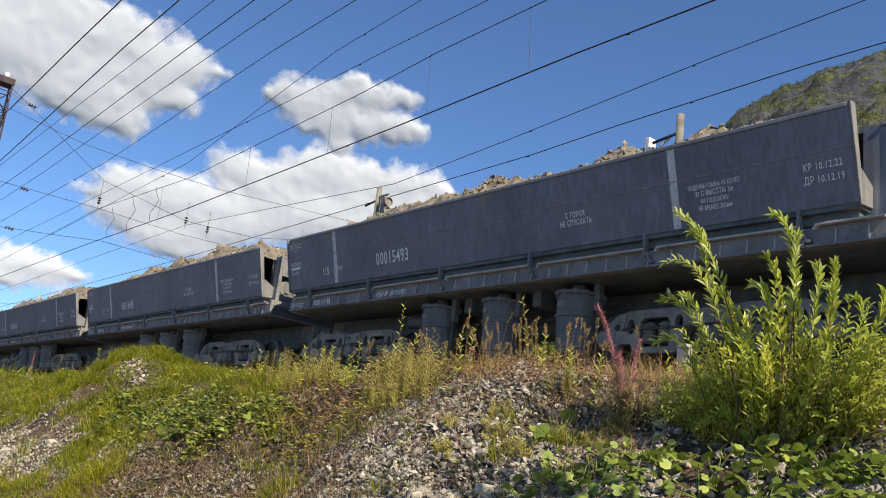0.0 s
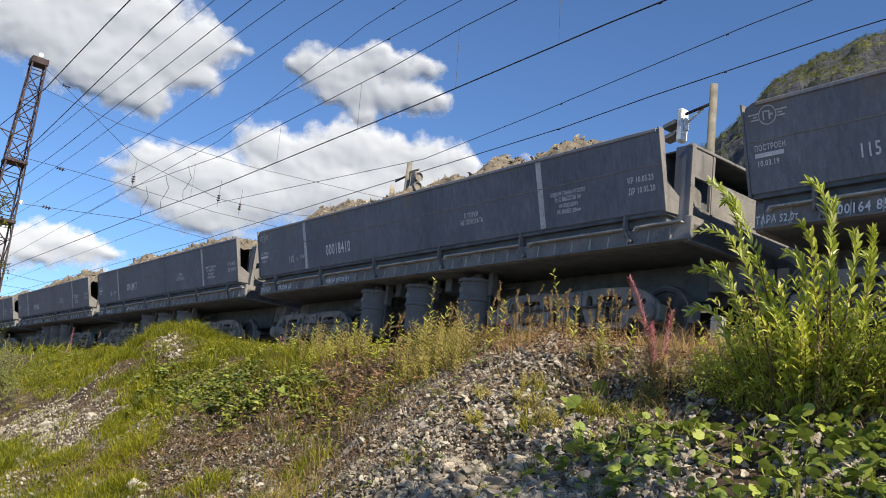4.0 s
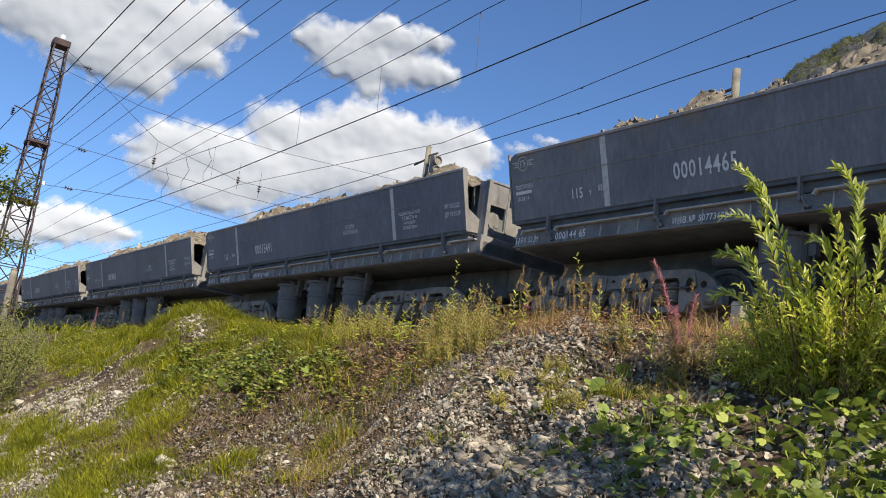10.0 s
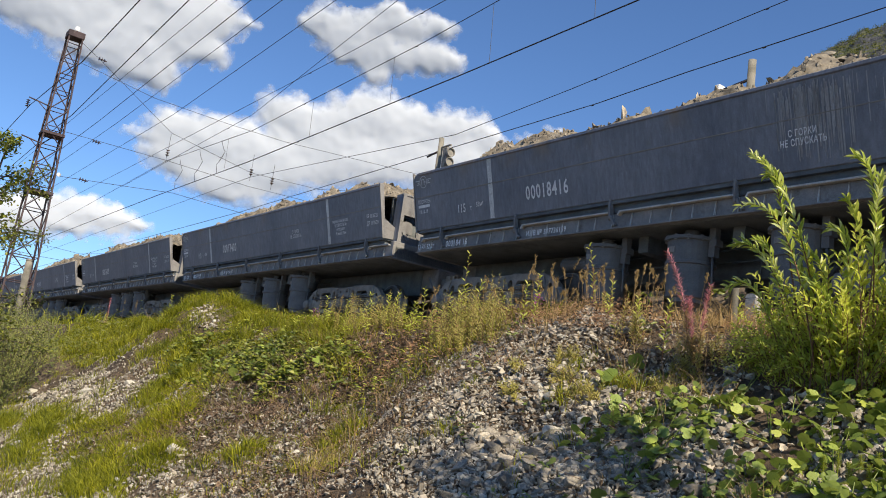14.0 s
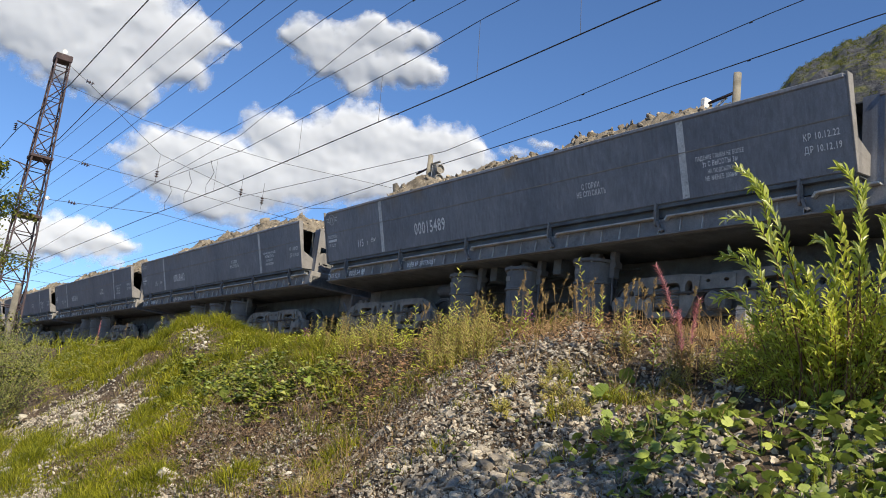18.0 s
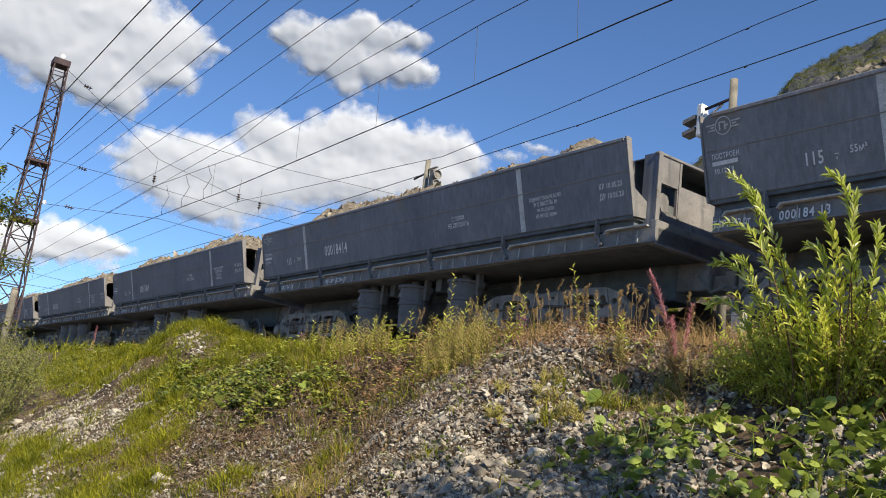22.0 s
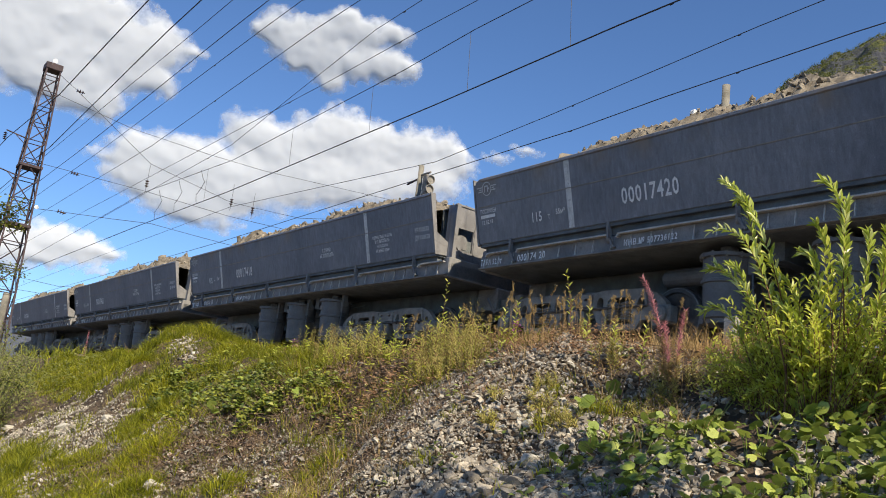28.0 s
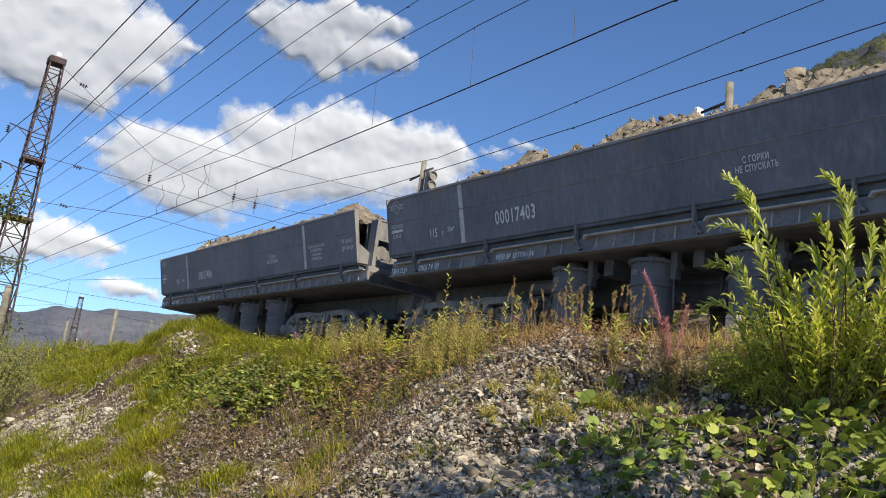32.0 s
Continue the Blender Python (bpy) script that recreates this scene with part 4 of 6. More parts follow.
# wires along the track: y, places (x, z), radius
for y, pts, r in (
        (11.38, [(60, 8.62), (-11, 8.48), (-17, 8.36), (-30.5, 8.22), (-41.2, 8.3), (-95, 8.3), (-300, 8.3)], 0.016),
        (11.38, [(60, 9.4), (10, 10.4), (-15.8, 10.02), (-19, 9.83), (-30.5, 9.5), (-41.2, 10.0), (-68, 9.2), (-95, 10.0), (-300, 10)], 0.011),
        (15.7, [(60, 10.2), (-3, 10.55), (-10.8, 10.16), (-17.7, 9.64), (-23.2, 9.3), (-41.2, 10.4), (-95, 10), (-300, 10)], 0.011),
        (15.7, [(60, 9.4), (-8.5, 9.25), (-13.5, 9.1), (-16.5, 8.95), (-41.2, 8.6), (-95, 8.6), (-300, 8.6)], 0.013),
        (10.5, [(60, 9.9), (-16.8, 10.0), (-21.4, 9.93), (-41.2, 9.9), (-300, 9.9)], 0.009),
        (9.6, [(40, 12.4), (-17.6, 9.88), (-21.6, 9.3), (-26.1, 8.62), (-41.2, 8.2)], 0.008),
        (9.0, [(60, 11), (-19.9, 10.4), (-33, 9.87), (-41.2, 9.9), (-300, 9.9)], 0.010),
        (8.0, [(60, 11), (-21.1, 10.4), (-37.7, 10.11), (-300, 10.0)], 0.010),
        (7.3, [(60, 10.9), (-21.6, 10.26), (-37.6, 10.0), (-300, 10.0)], 0.012),
        (6.7, [(60, 10.6), (-22.6, 10.35), (-37.4, 10.4), (-300, 10.3)], 0.009),
        (6.5, [(60, 12), (-24.7, 10.96), (-39.3, 10.35), (-41.2, 10.4), (-300, 10.2)], 0.017),
        (5.05, [(60, 10.4), (-24.3, 10.2), (-31, 10.1), (-41.2, 10.75), (-300, 10.4)], 0.017)):
    rising = sorted((-x, z) for x, z in pts)
    cable("overhead_wire", [(x, y, z) for x, z in pts], r, "thin dark overhead wire along the railway",
          clamps=[(-d, y, lerp_table(d, rising)) for d in ((9.5 + y * 0.37) % 4 + 8, (y * 1.7) % 5 + 15, (y * 2.3) % 6 + 24)])
XM = -41.2
for pts in ([(6.4, 14.4), (7.4, 13.85), (11.37, 11.42), (15.7, 10.63), (19.6, 10.8), (24, 11.8)], [(6.5, 13.4), (10.24, 12.85), (14.0, 12.75), (17.2, 12.77), (26, 13.4)],
            [(6.5, 10.02), (11.37, 10.03), (15.7, 9.9), (26, 10.2)], [(6.5, 7.92), (10.1, 8.32), (11.95, 8.55), (14.3, 8.49), (26, 8.3)]):
    cable("cross_span_wire", [(XM, y, z) for y, z in pts], 0.012, "dark cross-span wire between the masts")
for x in (-39.0, -36.4, -33.8):
    cable("jumper_wire", [(x, 11.38, 9.72), (x + 0.3, 11.5, 9.2), (x - 0.2, 11.42, 8.7), (x + 0.15, 11.38, 8.26)], 0.011, "bent jumper wire between two overhead wires", sag=0.06)
for xf, up in ((-95.0, 0.0), (-150.0, -0.4)):
    for pts in ([(6.4, 13.6), (12.0, 11.2), (19.6, 10.9), (32, 13.8)], [(6.5, 10.1), (15.7, 9.8), (33, 10.2)], [(6.5, 8.1), (13, 8.5), (22, 8.4), (33, 8.2)]):
        cable("cross_span_wire", [(xf, y, z + up) for y, z in pts], 0.02, "dark cross-span wire between far masts")
    for y in (11.4, 15.7, 20.5):
        cable("hanger_wire", [(xf, y, 10.9 + up), (xf, y, 8.4 + up)], 0.018, "short dark hanger wire")
for y, z in ((7.4, 13.85), (7.95, 9.98), (7.75, 8.08)):
    insulator_string((XM, y, z), (XM, y + 1, z - 0.1), 3, 0.1)
for y, z in ((11.37, 10.25), (15.7, 10.5), (16.9, 10.35)):
    insulator_string((XM, y, z + 0.3), (XM, y, z - 0.5), 3, 0.1)
    cable("hanger_wire", [(XM, y, z + 1.1), (XM, y, z - 0.3)], 0.01, "short dark hanger wire")
for x in (-12.5, -16, -20.5, -25.5, -33):
    z1 = lerp_table(-x, [(15.8, 10.02), (19, 9.83), (30.5, 9.5), (41.2, 10.0)])
    cable("dropper", [(x, 11.38, z1), (x + 0.15, 11.38, lerp_table(-x, [(11, 8.48), (17, 8.36), (30.5, 8.22), (41.2, 8.3)]))], 0.006, "thin dropper of the contact wire")


def back_pole(x, y, top, r=0.09):
    pole = empty("concrete_pole", x, y, 0)
    tagged(pole, "weathered concrete pole beside the far track", "pole", "poles beyond the train")
    part("shaft", tube(B(), (0, 0, 1.0), (0, 0, top), r * 1.2, r, 14), M["concrete"], pole)
    part("arm", tube(B(), (0, 0, top - 0.45), (-0.75, 0, top - 0.55), 0.035), M["mast"], pole)
    return pole


p = back_pole(-11.45, 15.5, 8.8)
bm = B()
box(bm, -1.02, -0.84, 0.0, 0.26, 7.62, 8.45, 0.04)
box(bm, -0.84, -0.78, 0.05, 0.2, 7.9, 8.2, 0.02)
tube(bm, (-0.9, 0.1, 8.0), (-0.3, 0.05, 8.3), 0.03)
part("signal_head", bm, M["lamp"], p, "white back of a railway signal head")
part("signal_hood", prism(B(), [(-1.05, 0.0, 8.1), (-1.05, 0.3, 8.1), (-1.4, 0.3, 8.02), (-1.4, 0.0, 8.02)], (0, 0, 0.1)), M["black"], p)
part("signal_hood", prism(B(), [(-1.05, 0.0, 7.8), (-1.05, 0.3, 7.8), (-1.4, 0.3, 7.72), (-1.4, 0.0, 7.72)], (0, 0, 0.1)), M["black"], p)
p = back_pole(-23.7, 15.5, 9.2)
part("bracket", box(B(), 0.05, 0.62, -0.03, 0.03, 8.82, 8.88, 0.01), M["bogie"], p)
head = part("signal_head", box(B(), 0.3, 0.56, -0.1, 0.1, 8.05, 8.78, 0.03), M["bogie"], p, "grey two-lamp signal head seen from its side")
for z in (8.58, 8.24):
    bm = B()
    lathe(bm, [(0.02, 0.0), (0.14, 0.02), (0.16, 0.06), (0.16, 0.13), (0.14, 0.13), (0.13, 0.07), (0.02, 0.05)], 20, "X", (0.56, 0, z))
    part("lamp_hood", bm, M["dusty"], head, "round grey lamp hood")
    part("lens", tube(B(), (0.6, 0, z), (0.625, 0, z), 0.125, 0.12, 18), M["bogie"], head, "dull lamp lens")
part("climbing_rung", box(B(), -0.2, 0.2, -0.02, 0.02, 7.9, 7.94), M["mast"], p)


# hill beyond the train and far mountains
HILL_CREST = [(-40, 16), (-20, 24), (0, 30), (15, 29.3), (23.6, 27.9), (27.6, 26.8), (31, 25.6), (33, 24.1), (36, 21.2), (40, 18.4), (44, 15), (50, 10), (58, 5), (66, 2), (74, 0.5)]


def hill_place(a, u):
    el = lerp_table(a, HILL_CREST) + 0.35 * noise.fractal(Vector((a * 0.5, 0, 7)), 1, 2, 5) * (1 if a < 60 else 0.2)
    d = 110 + 370 * u
    h = 480 * math.tan(radians(max(0, el))) * u ** 0.85
    v = direction(a, 0) * d
    k = min(1, u * 4) * (1.1 - u) * min(1, max(0.0, el / 8))
    w = Vector((v.x * 0.02, v.y * 0.02, h * 0.02))
    h += k * (16 * noise.fractal(w, 0.8, 2.1, 4) + 9 * abs(noise.noise(w * 2.3)) + 3.5 * noise.noise(w * 7) + 1.6 * noise.noise(w * 16))
    return Vector((v.x, v.y, h - 1))


def rock_material():
    m, n, l, b = material("shade_toned_mossy_rock", 0.95)
    a = noise_tex(n, l, 0.11, 10, 0.75)
    # rock tones lowered and blued: the flank's shade and haze are in the colour
    r = ramp(n, [(0.38, (0.028, 0.031, 0.04)), (0.5, (0.06, 0.063, 0.072)), (0.6, (0.1, 0.1, 0.105))])
    l.new(a.outputs[0], r.inputs[0])
    g = noise_tex(n, l, 0.09, 10, 0.72)
    green = ramp(n, [(0.38, (0.035, 0.05, 0.014)), (0.52, (0.1, 0.11, 0.022)), (0.66, (0.22, 0.2, 0.04))])
    fine = noise_tex(n, l, 0.7, 6, 0.7)
    l.new(fine.outputs[0], green.inputs[0])
    k = ramp(n, [(0.5, (0, 0, 0)), (0.58, (1, 1, 1))])
    l.new(g.outputs[0], k.inputs[0])
    l.new(mix_rgb(n, l, k.outputs[0], r.outputs[0], green.outputs[0]), b.inputs["Base Color"])
    bump(n, l, b, fine.outputs[0], 1.0, 2.0)
    return m


def build_hill():
    m = rock_material()
    az = [-40 + 0.25 * k for k in range(457)]
    rows = 90
    verts = [hill_place(a, k / rows) for a in az for k in range(rows + 1)]
    n = rows + 1
    faces = [(i * n + j, i * n + j + 1, (i + 1) * n + j + 1, (i + 1) * n + j) for i in range(len(az) - 1) for j in range(rows)]
    tagged(from_lists("hill", verts, faces, m), "steep rocky hillside with green scrub", "hill", kind="structure")
    # the bluish tones hold the haze of distance
    m2 = grainy("bare_mountains_in_haze", (0.058, 0.07, 0.098), (0.118, 0.124, 0.142), 0.004, 0.05, 1.0, 0, 5)
    verts, faces, deep = [], [], 24
    for k in range(281):
        a = 60 + k * 0.25
        el = lerp_table(a, [(60, 5.0), (68, 5.9), (72.4, 5.6), (75.7, 5.3), (78.3, 4.85), (80.3, 4.2), (84, 4.6), (90, 5), (130, 4)]) + 0.35 * noise.fractal(Vector((a * 0.35, 2, 7)), 1, 2, 4)
        for r in range(deep + 1):
            u = r / deep
            v = direction(a, 0) * (1500 + 900 * u)
            gully = abs(noise.fractal(Vector((a * 0.4 + u, u * 1.5, 3)), 1, 2, 4))
            verts.append((v.x, v.y, 2400 * math.tan(radians(el)) * u ** 1.2 - 6 - 90 * u * (1.02 - u) * gully))
    for i in range(280):
        for j in range(deep):
            p = i * (deep + 1) + j
            faces.append((p, p + 1, p + deep + 2, p + deep + 1))
    tagged(from_lists("mountain_range", verts, faces, m2), "distant bare mountains on the horizon", "mountains", kind="structure")


build_hill()


def cloud_material():
    """White cloud: thick in the middle, frayed and thin at its rim."""
    m, n, l, b = material("cloud", 1.0)
    at = n.new("ShaderNodeAttribute")
    at.attribute_name = "thickness"
    co = noise_tex(n, l, 0.0075, 14, 0.66)
    mul = n.new("ShaderNodeMath")
    mul.operation = "MULTIPLY_ADD"
    l.new(co.outputs[0], mul.inputs[0])
    mul.inputs[1].default_value = 2.1
    mul.inputs[2].default_value = -1.05
    add = n.new("ShaderNodeMath")
    l.new(at.outputs["Fac"], add.inputs[0])
    l.new(mul.outputs[0], add.inputs[1])
    r = ramp(n, [(0.06, (0, 0, 0)), (0.4, (0.5, 0.5, 0.5)), (0.82, (1, 1, 1))])
    r.color_ramp.interpolation = "B_SPLINE"
    l.new(add.outputs[0], r.inputs[0])
    d = n.new("ShaderNodeBsdfDiffuse")
    d.inputs[0].default_value = (0.71, 0.735, 0.77, 1)
    t = n.new("ShaderNodeBsdfTranslucent")
    t.inputs[0].default_value = (0.69, 0.715, 0.75, 1)
    body = n.new("ShaderNodeMixShader")
    body.inputs[0].default_value = 0.35
    l.new(d.outputs[0], body.inputs[1])
    l.new(t.outputs[0], body.inputs[2])
    tr = n.new("ShaderNodeBsdfTransparent")
    mx = n.new("ShaderNodeMixShader")
    l.new(r.outputs[0], mx.inputs[0])
    l.new(tr.outputs[0], mx.inputs[1])
    l.new(body.outputs[0], mx.inputs[2])
    l.new(mx.outputs[0], n["Material Output"].inputs[0])
    return m


M["cloud"] = cloud_material()
FAR = 3000.0
DEG = FAR * math.pi / 180


def build_cloud(az, el, puffs, seed):
    """A cloud far away, swelling towards the viewer: puffs are (right, up, half width, half height) in degrees from its middle."""
    x0 = min(p[0] - p[2] for p in puffs) - 0.9
    x1 = max(p[0] + p[2] for p in puffs) + 0.9
    y0 = min(p[1] - p[3] for p in puffs) - 0.9
    y1 = max(p[1] + p[3] for p in puffs) + 0.9
    step = 0.09
    nx, ny = int((x1 - x0) / step) + 1, int((y1 - y0) / step) + 1
    dens, swell = np.zeros((nx, ny)), np.zeros((nx, ny))
    for i in range(nx):
        for j in range(ny):
            x, y = x0 + i * step, y0 + j * step
            w = Vector((x, y, seed * 7.3))
            wx = x + 0.22 * noise.noise(w * 1.1) + 0.12 * noise.noise(w * 3.1)
            wy = y + 0.22 * noise.noise(w * 1.1 + Vector((9, 0, 0))) + 0.12 * noise.noise(w * 3.1 + Vector((5, 0, 0)))
            d, hgt = 0.0, 0.0
            for px, py, a, c in puffs:
                k = 1 - math.sqrt(((wx - px) / a) ** 2 + ((wy - py) / c) ** 2)
                if k > -0.2:
                    d += (k + 0.2) * (1.25 if c > 0.55 else 0.5)
                if k > 0:
                    hgt += k * min(a, c)
            if d > 0:
                d += 0.3 * noise.fractal(w * 1.3, 1, 2, 5)
            dens[i, j] = max(0.0, min(1.6, d))
            # rounded heads with creases between them
            heads = 0.09 * (1 - abs(noise.noise(w * 0.55))) + 0.05 * (1 - abs(noise.noise(w * 1.3 + Vector((3, 1, 0))))) + 0.03 * (1 - abs(noise.noise(w * 2.9)))
            swell[i, j] = math.sqrt(hgt + 0.04) * 0.23 + heads * min(1, max(0, d))
    for _ in range(6):
        swell[1:-1, 1:-1] = (swell[1:-1, 1:-1] * 2 + swell[:-2, 1:-1] + swell[2:, 1:-1] + swell[1:-1, :-2] + swell[1:-1, 2:]) / 6
    pts = {(i, j): ((x0 + i * step) * DEG, (y0 + j * step) * DEG, swell[i, j] * DEG) for i in range(nx) for j in range(ny)}
    keep, verts, attr, faces = {}, [], [], []
    for i in range(nx - 1):
        for j in range(ny - 1):
            q = [(i, j), (i + 1, j), (i + 1, j + 1), (i, j + 1)]
            if max(dens[k] for k in q) < 0.1:
                continue
            for k in q:
                if k not in keep:
                    keep[k] = len(verts)
                    verts.append(pts[k])
                    attr.append(float(dens[k]))
            faces.append([keep[k] for k in q])
    ob = from_lists("cloud", verts, faces, M["cloud"])
    a = ob.data.attributes.new("thickness", "FLOAT", "POINT")
    a.data.foreach_set("value", attr)
    for p in ob.data.polygons:
        p.use_smooth = True
    ob.visible_shadow = False
    tagged(ob, "bright white cumulus cloud in a blue sky", "cloud", "cumulus clouds")
    return ob, az, el


def cloud_pose(az, el):
    return look(direction(az, el) * FAR, direction(az, el) * FAR * 2) 


CLOUDS = []
# puffs: right and up from the cloud's middle, half width, half height, in degrees
BANK_CLOUD = [(-3.8, 0.5, 3.02, 1.7), (-1.7, 0.0, 2.83, 2.34), (0.5, 0.0, 3.02, 2.49), (2.7, -0.3, 2.49, 2.19), (3.9, -1.9, 1.06, 0.98), (4.8, 1.3, 2.26, 1.89), (6.5, 0.4, 1.43, 0.83), (6.7, 2.7, 1.58, 1.43),
              (3.4, 2.7, 3.32, 2.26), (8.3, 2.9, 0.98, 0.38), (2.1, -1.9, 1.21, 0.91), (0.2, -1.2, 1.89, 1.06), (-6.4, 1.3, 4.91, 2.34), (-2.7, 2.5, 4.15, 2.64), (0.6, 2.8, 3.58, 2.72)]
SMALL_CLOUD = [(-3.8, 0.3, 1.43, 1.21), (-4.9, 0.0, 0.75, 0.68), (-2.7, -0.9, 1.7, 1.21), (-1.4, 0.0, 1.81, 1.43), (0.3, 1.1, 1.58, 1.13), (0.1, 1.9, 0.98, 0.53), (1.8, 0.9, 1.58, 1.13), (3.6, 1.2, 1.1, 0.75),
               (3.5, -0.8, 1.89, 1.06), (4.9, -0.7, 0.75, 0.53), (1.0, -1.0, 2.19, 1.28), (-1.2, -1.4, 1.58, 0.98), (-0.2, -2.5, 0.98, 0.75), (-2.6, -1.8, 0.75, 0.45)]
LONG_CLOUD = [(-9.7, 0.1, 1.58, 1.21), (-7.7, -0.1, 2.19, 1.81), (-9.1, -1.5, 2.08, 1.36), (-5.8, -0.4, 2.26, 1.89), (-6.7, -2.6, 2.26, 1.51), (-4.4, -2.6, 2.64, 1.58), (-3.6, -0.6, 2.64, 2.19), (-2.5, 2.5, 1.89, 1.43),
              (-0.9, 1.6, 2.26, 1.81), (1.6, 2.6, 2.19, 1.89), (3.1, 3.7, 1.81, 1.66), (5.0, 2.8, 2.19, 1.96), (7.5, 3.4, 1.96, 1.58), (9.8, 3.5, 1.81, 1.51), (11.4, 3.0, 1.21, 1.06), (1.6, 0.2, 3.4, 1.89),
              (5.3, 0.5, 3.4, 1.7), (9.1, 1.4, 3.02, 1.51), (13.9, 3.8, 1.43, 0.45), (15.8, 4.7, 1.06, 0.38), (-1.7, -1.0, 2.64, 1.89), (-11.4, -0.6, 1.51, 0.49)]
LOW_CLOUD = [(0.0, 0.7, 1.7, 1.21), (1.6, 0.9, 1.7, 1.06), (3.1, 0.8, 1.43, 0.83), (4.4, 0.7, 0.83, 0.45), (-1.7, -0.1, 1.89, 1.28), (-3.3, -0.1, 1.58, 1.28), (0.9, -0.2, 3.4, 0.53), (-4.9, -0.7, 2.26, 1.51)]
SPECK_CLOUD = [(-0.9, 0, 1.1, 0.5), (0.3, 0.2, 1.5, 0.6), (1.7, 0.1, 1.3, 0.5)]
# azimuth, elevation, seed, drift to the left and up in degrees, puffs
for az, el, seed, drift, puffs in (
        (79.92, 20.17, 1, (3.9, -0.8), BANK_CLOUD), (61.69, 23.71, 2, (3.7, 2.0), SMALL_CLOUD), (64.91, 15.37, 3, (1.9, 0.7), LONG_CLOUD),
        (79.6, 8.11, 4, (0.9, 0.1), LOW_CLOUD), (74.6, 6.4, 5, (0.5, 0.1), SPECK_CLOUD)):
    CLOUDS.append((*build_cloud(az, el, puffs, seed), drift))

# far end of the line
lattice_mast(-145, 33.5, 1.0, 14.4)
lattice_mast(-170, 24.0, 1.0, 12.5)
back_pole(-93, 25.2, 8.9, 0.17)
back_pole(-88, 19.6, 6.4, 0.14)

# ---- stones and plants of the bank ----
rnd = random.Random(4)
M["stone"] = grainy("grey_crushed_stone", (0.18, 0.156, 0.122), (0.38, 0.335, 0.265), 9.0, 60, 0.9, 0, 0.004, (0.25, 0.75), island=True)
M["pale_stone"] = grainy("pale_limestone", (0.36, 0.33, 0.265), (0.52, 0.48, 0.395), 6.0, 60, 0.9, 0, 0.006)
M["grass"] = leafy("fresh_grass", (0.065, 0.09, 0.005), (0.43, 0.42, 0.018), 0.6, 0.45)
M["dry_grass"] = leafy("drying_grass", (0.27, 0.19, 0.07), (0.5, 0.34, 0.16), 0.65, 0.35)
M["litter"] = leafy("brown_litter", (0.055, 0.036, 0.024), (0.3, 0.205, 0.135), 0.9, 0.15)
M["willow"] = leafy("willow_leaves", (0.42, 0.48, 0.05), (0.72, 0.74, 0.15), 0.4, 0.62)
M["coltsfoot"] = leafy("broad_leaves", (0.13, 0.18, 0.034), (0.28, 0.34, 0.065), 0.45, 0.4)
M["dark_leaf"] = leafy("nettle_leaves", (0.05, 0.08, 0.012), (0.3, 0.31, 0.035), 0.5, 0.3)
M["grey_leaf"] = leafy("grey_willow_leaves", (0.12, 0.15, 0.034), (0.31, 0.32, 0.085), 0.5, 0.4)
M["straw"] = leafy("yellow_straw", (0.3, 0.24, 0.06), (0.46, 0.36, 0.12), 0.65, 0.35)
M["russet"] = leafy("russet_weeds", (0.24, 0.12, 0.065), (0.46, 0.28, 0.15), 0.7, 0.3)
M["herb"] = leafy("yellowing_willowherb", (0.27, 0.26, 0.05), (0.54, 0.45, 0.13), 0.55, 0.4)
M["pink"] = leafy("pink_pods", (0.6, 0.2, 0.25), (0.8, 0.42, 0.44), 0.6, 0.3)
M["purple"] = leafy("purple_petals", (0.5, 0.12, 0.4), (0.7, 0.25, 0.55), 0.6, 0.3)
M["stem"] = grainy("reddish_stem", (0.12, 0.05, 0.02), (0.22, 0.11, 0.05), 10, 60, 0.7)
M["bark"] = grainy("brown_bark", (0.06, 0.045, 0.03), (0.14, 0.11, 0.08), 8, 60, 0.9)


def add_stone(pile, x, y, r, sink=0.12):
    vs, fs = rnd.choice(SHAPES)
    e = Euler((rnd.uniform(0, 6.3), rnd.uniform(-0.5, 0.5), rnd.uniform(0, 6.3))).to_matrix()
    m = np.array(e) * r * np.array([rnd.uniform(0.8, 1.4), rnd.uniform(0.7, 1.1), rnd.uniform(0.6, 0.95)])
    q = vs @ m.T + np.array([x, y, ground_z(x, y) + r * (0.5 - sink)])
    pile.add([tuple(k) for k in q], fs)


BUSH_FOOT = ((-2.4, 3.52), (-2.08, 3.12))      # stones thinned to darken the bush's foot: wet soil and the bush's shadow
BARE = ((-11.0, 3.87), (-10.15, 3.64))    # bare stony streak down the grassy mound


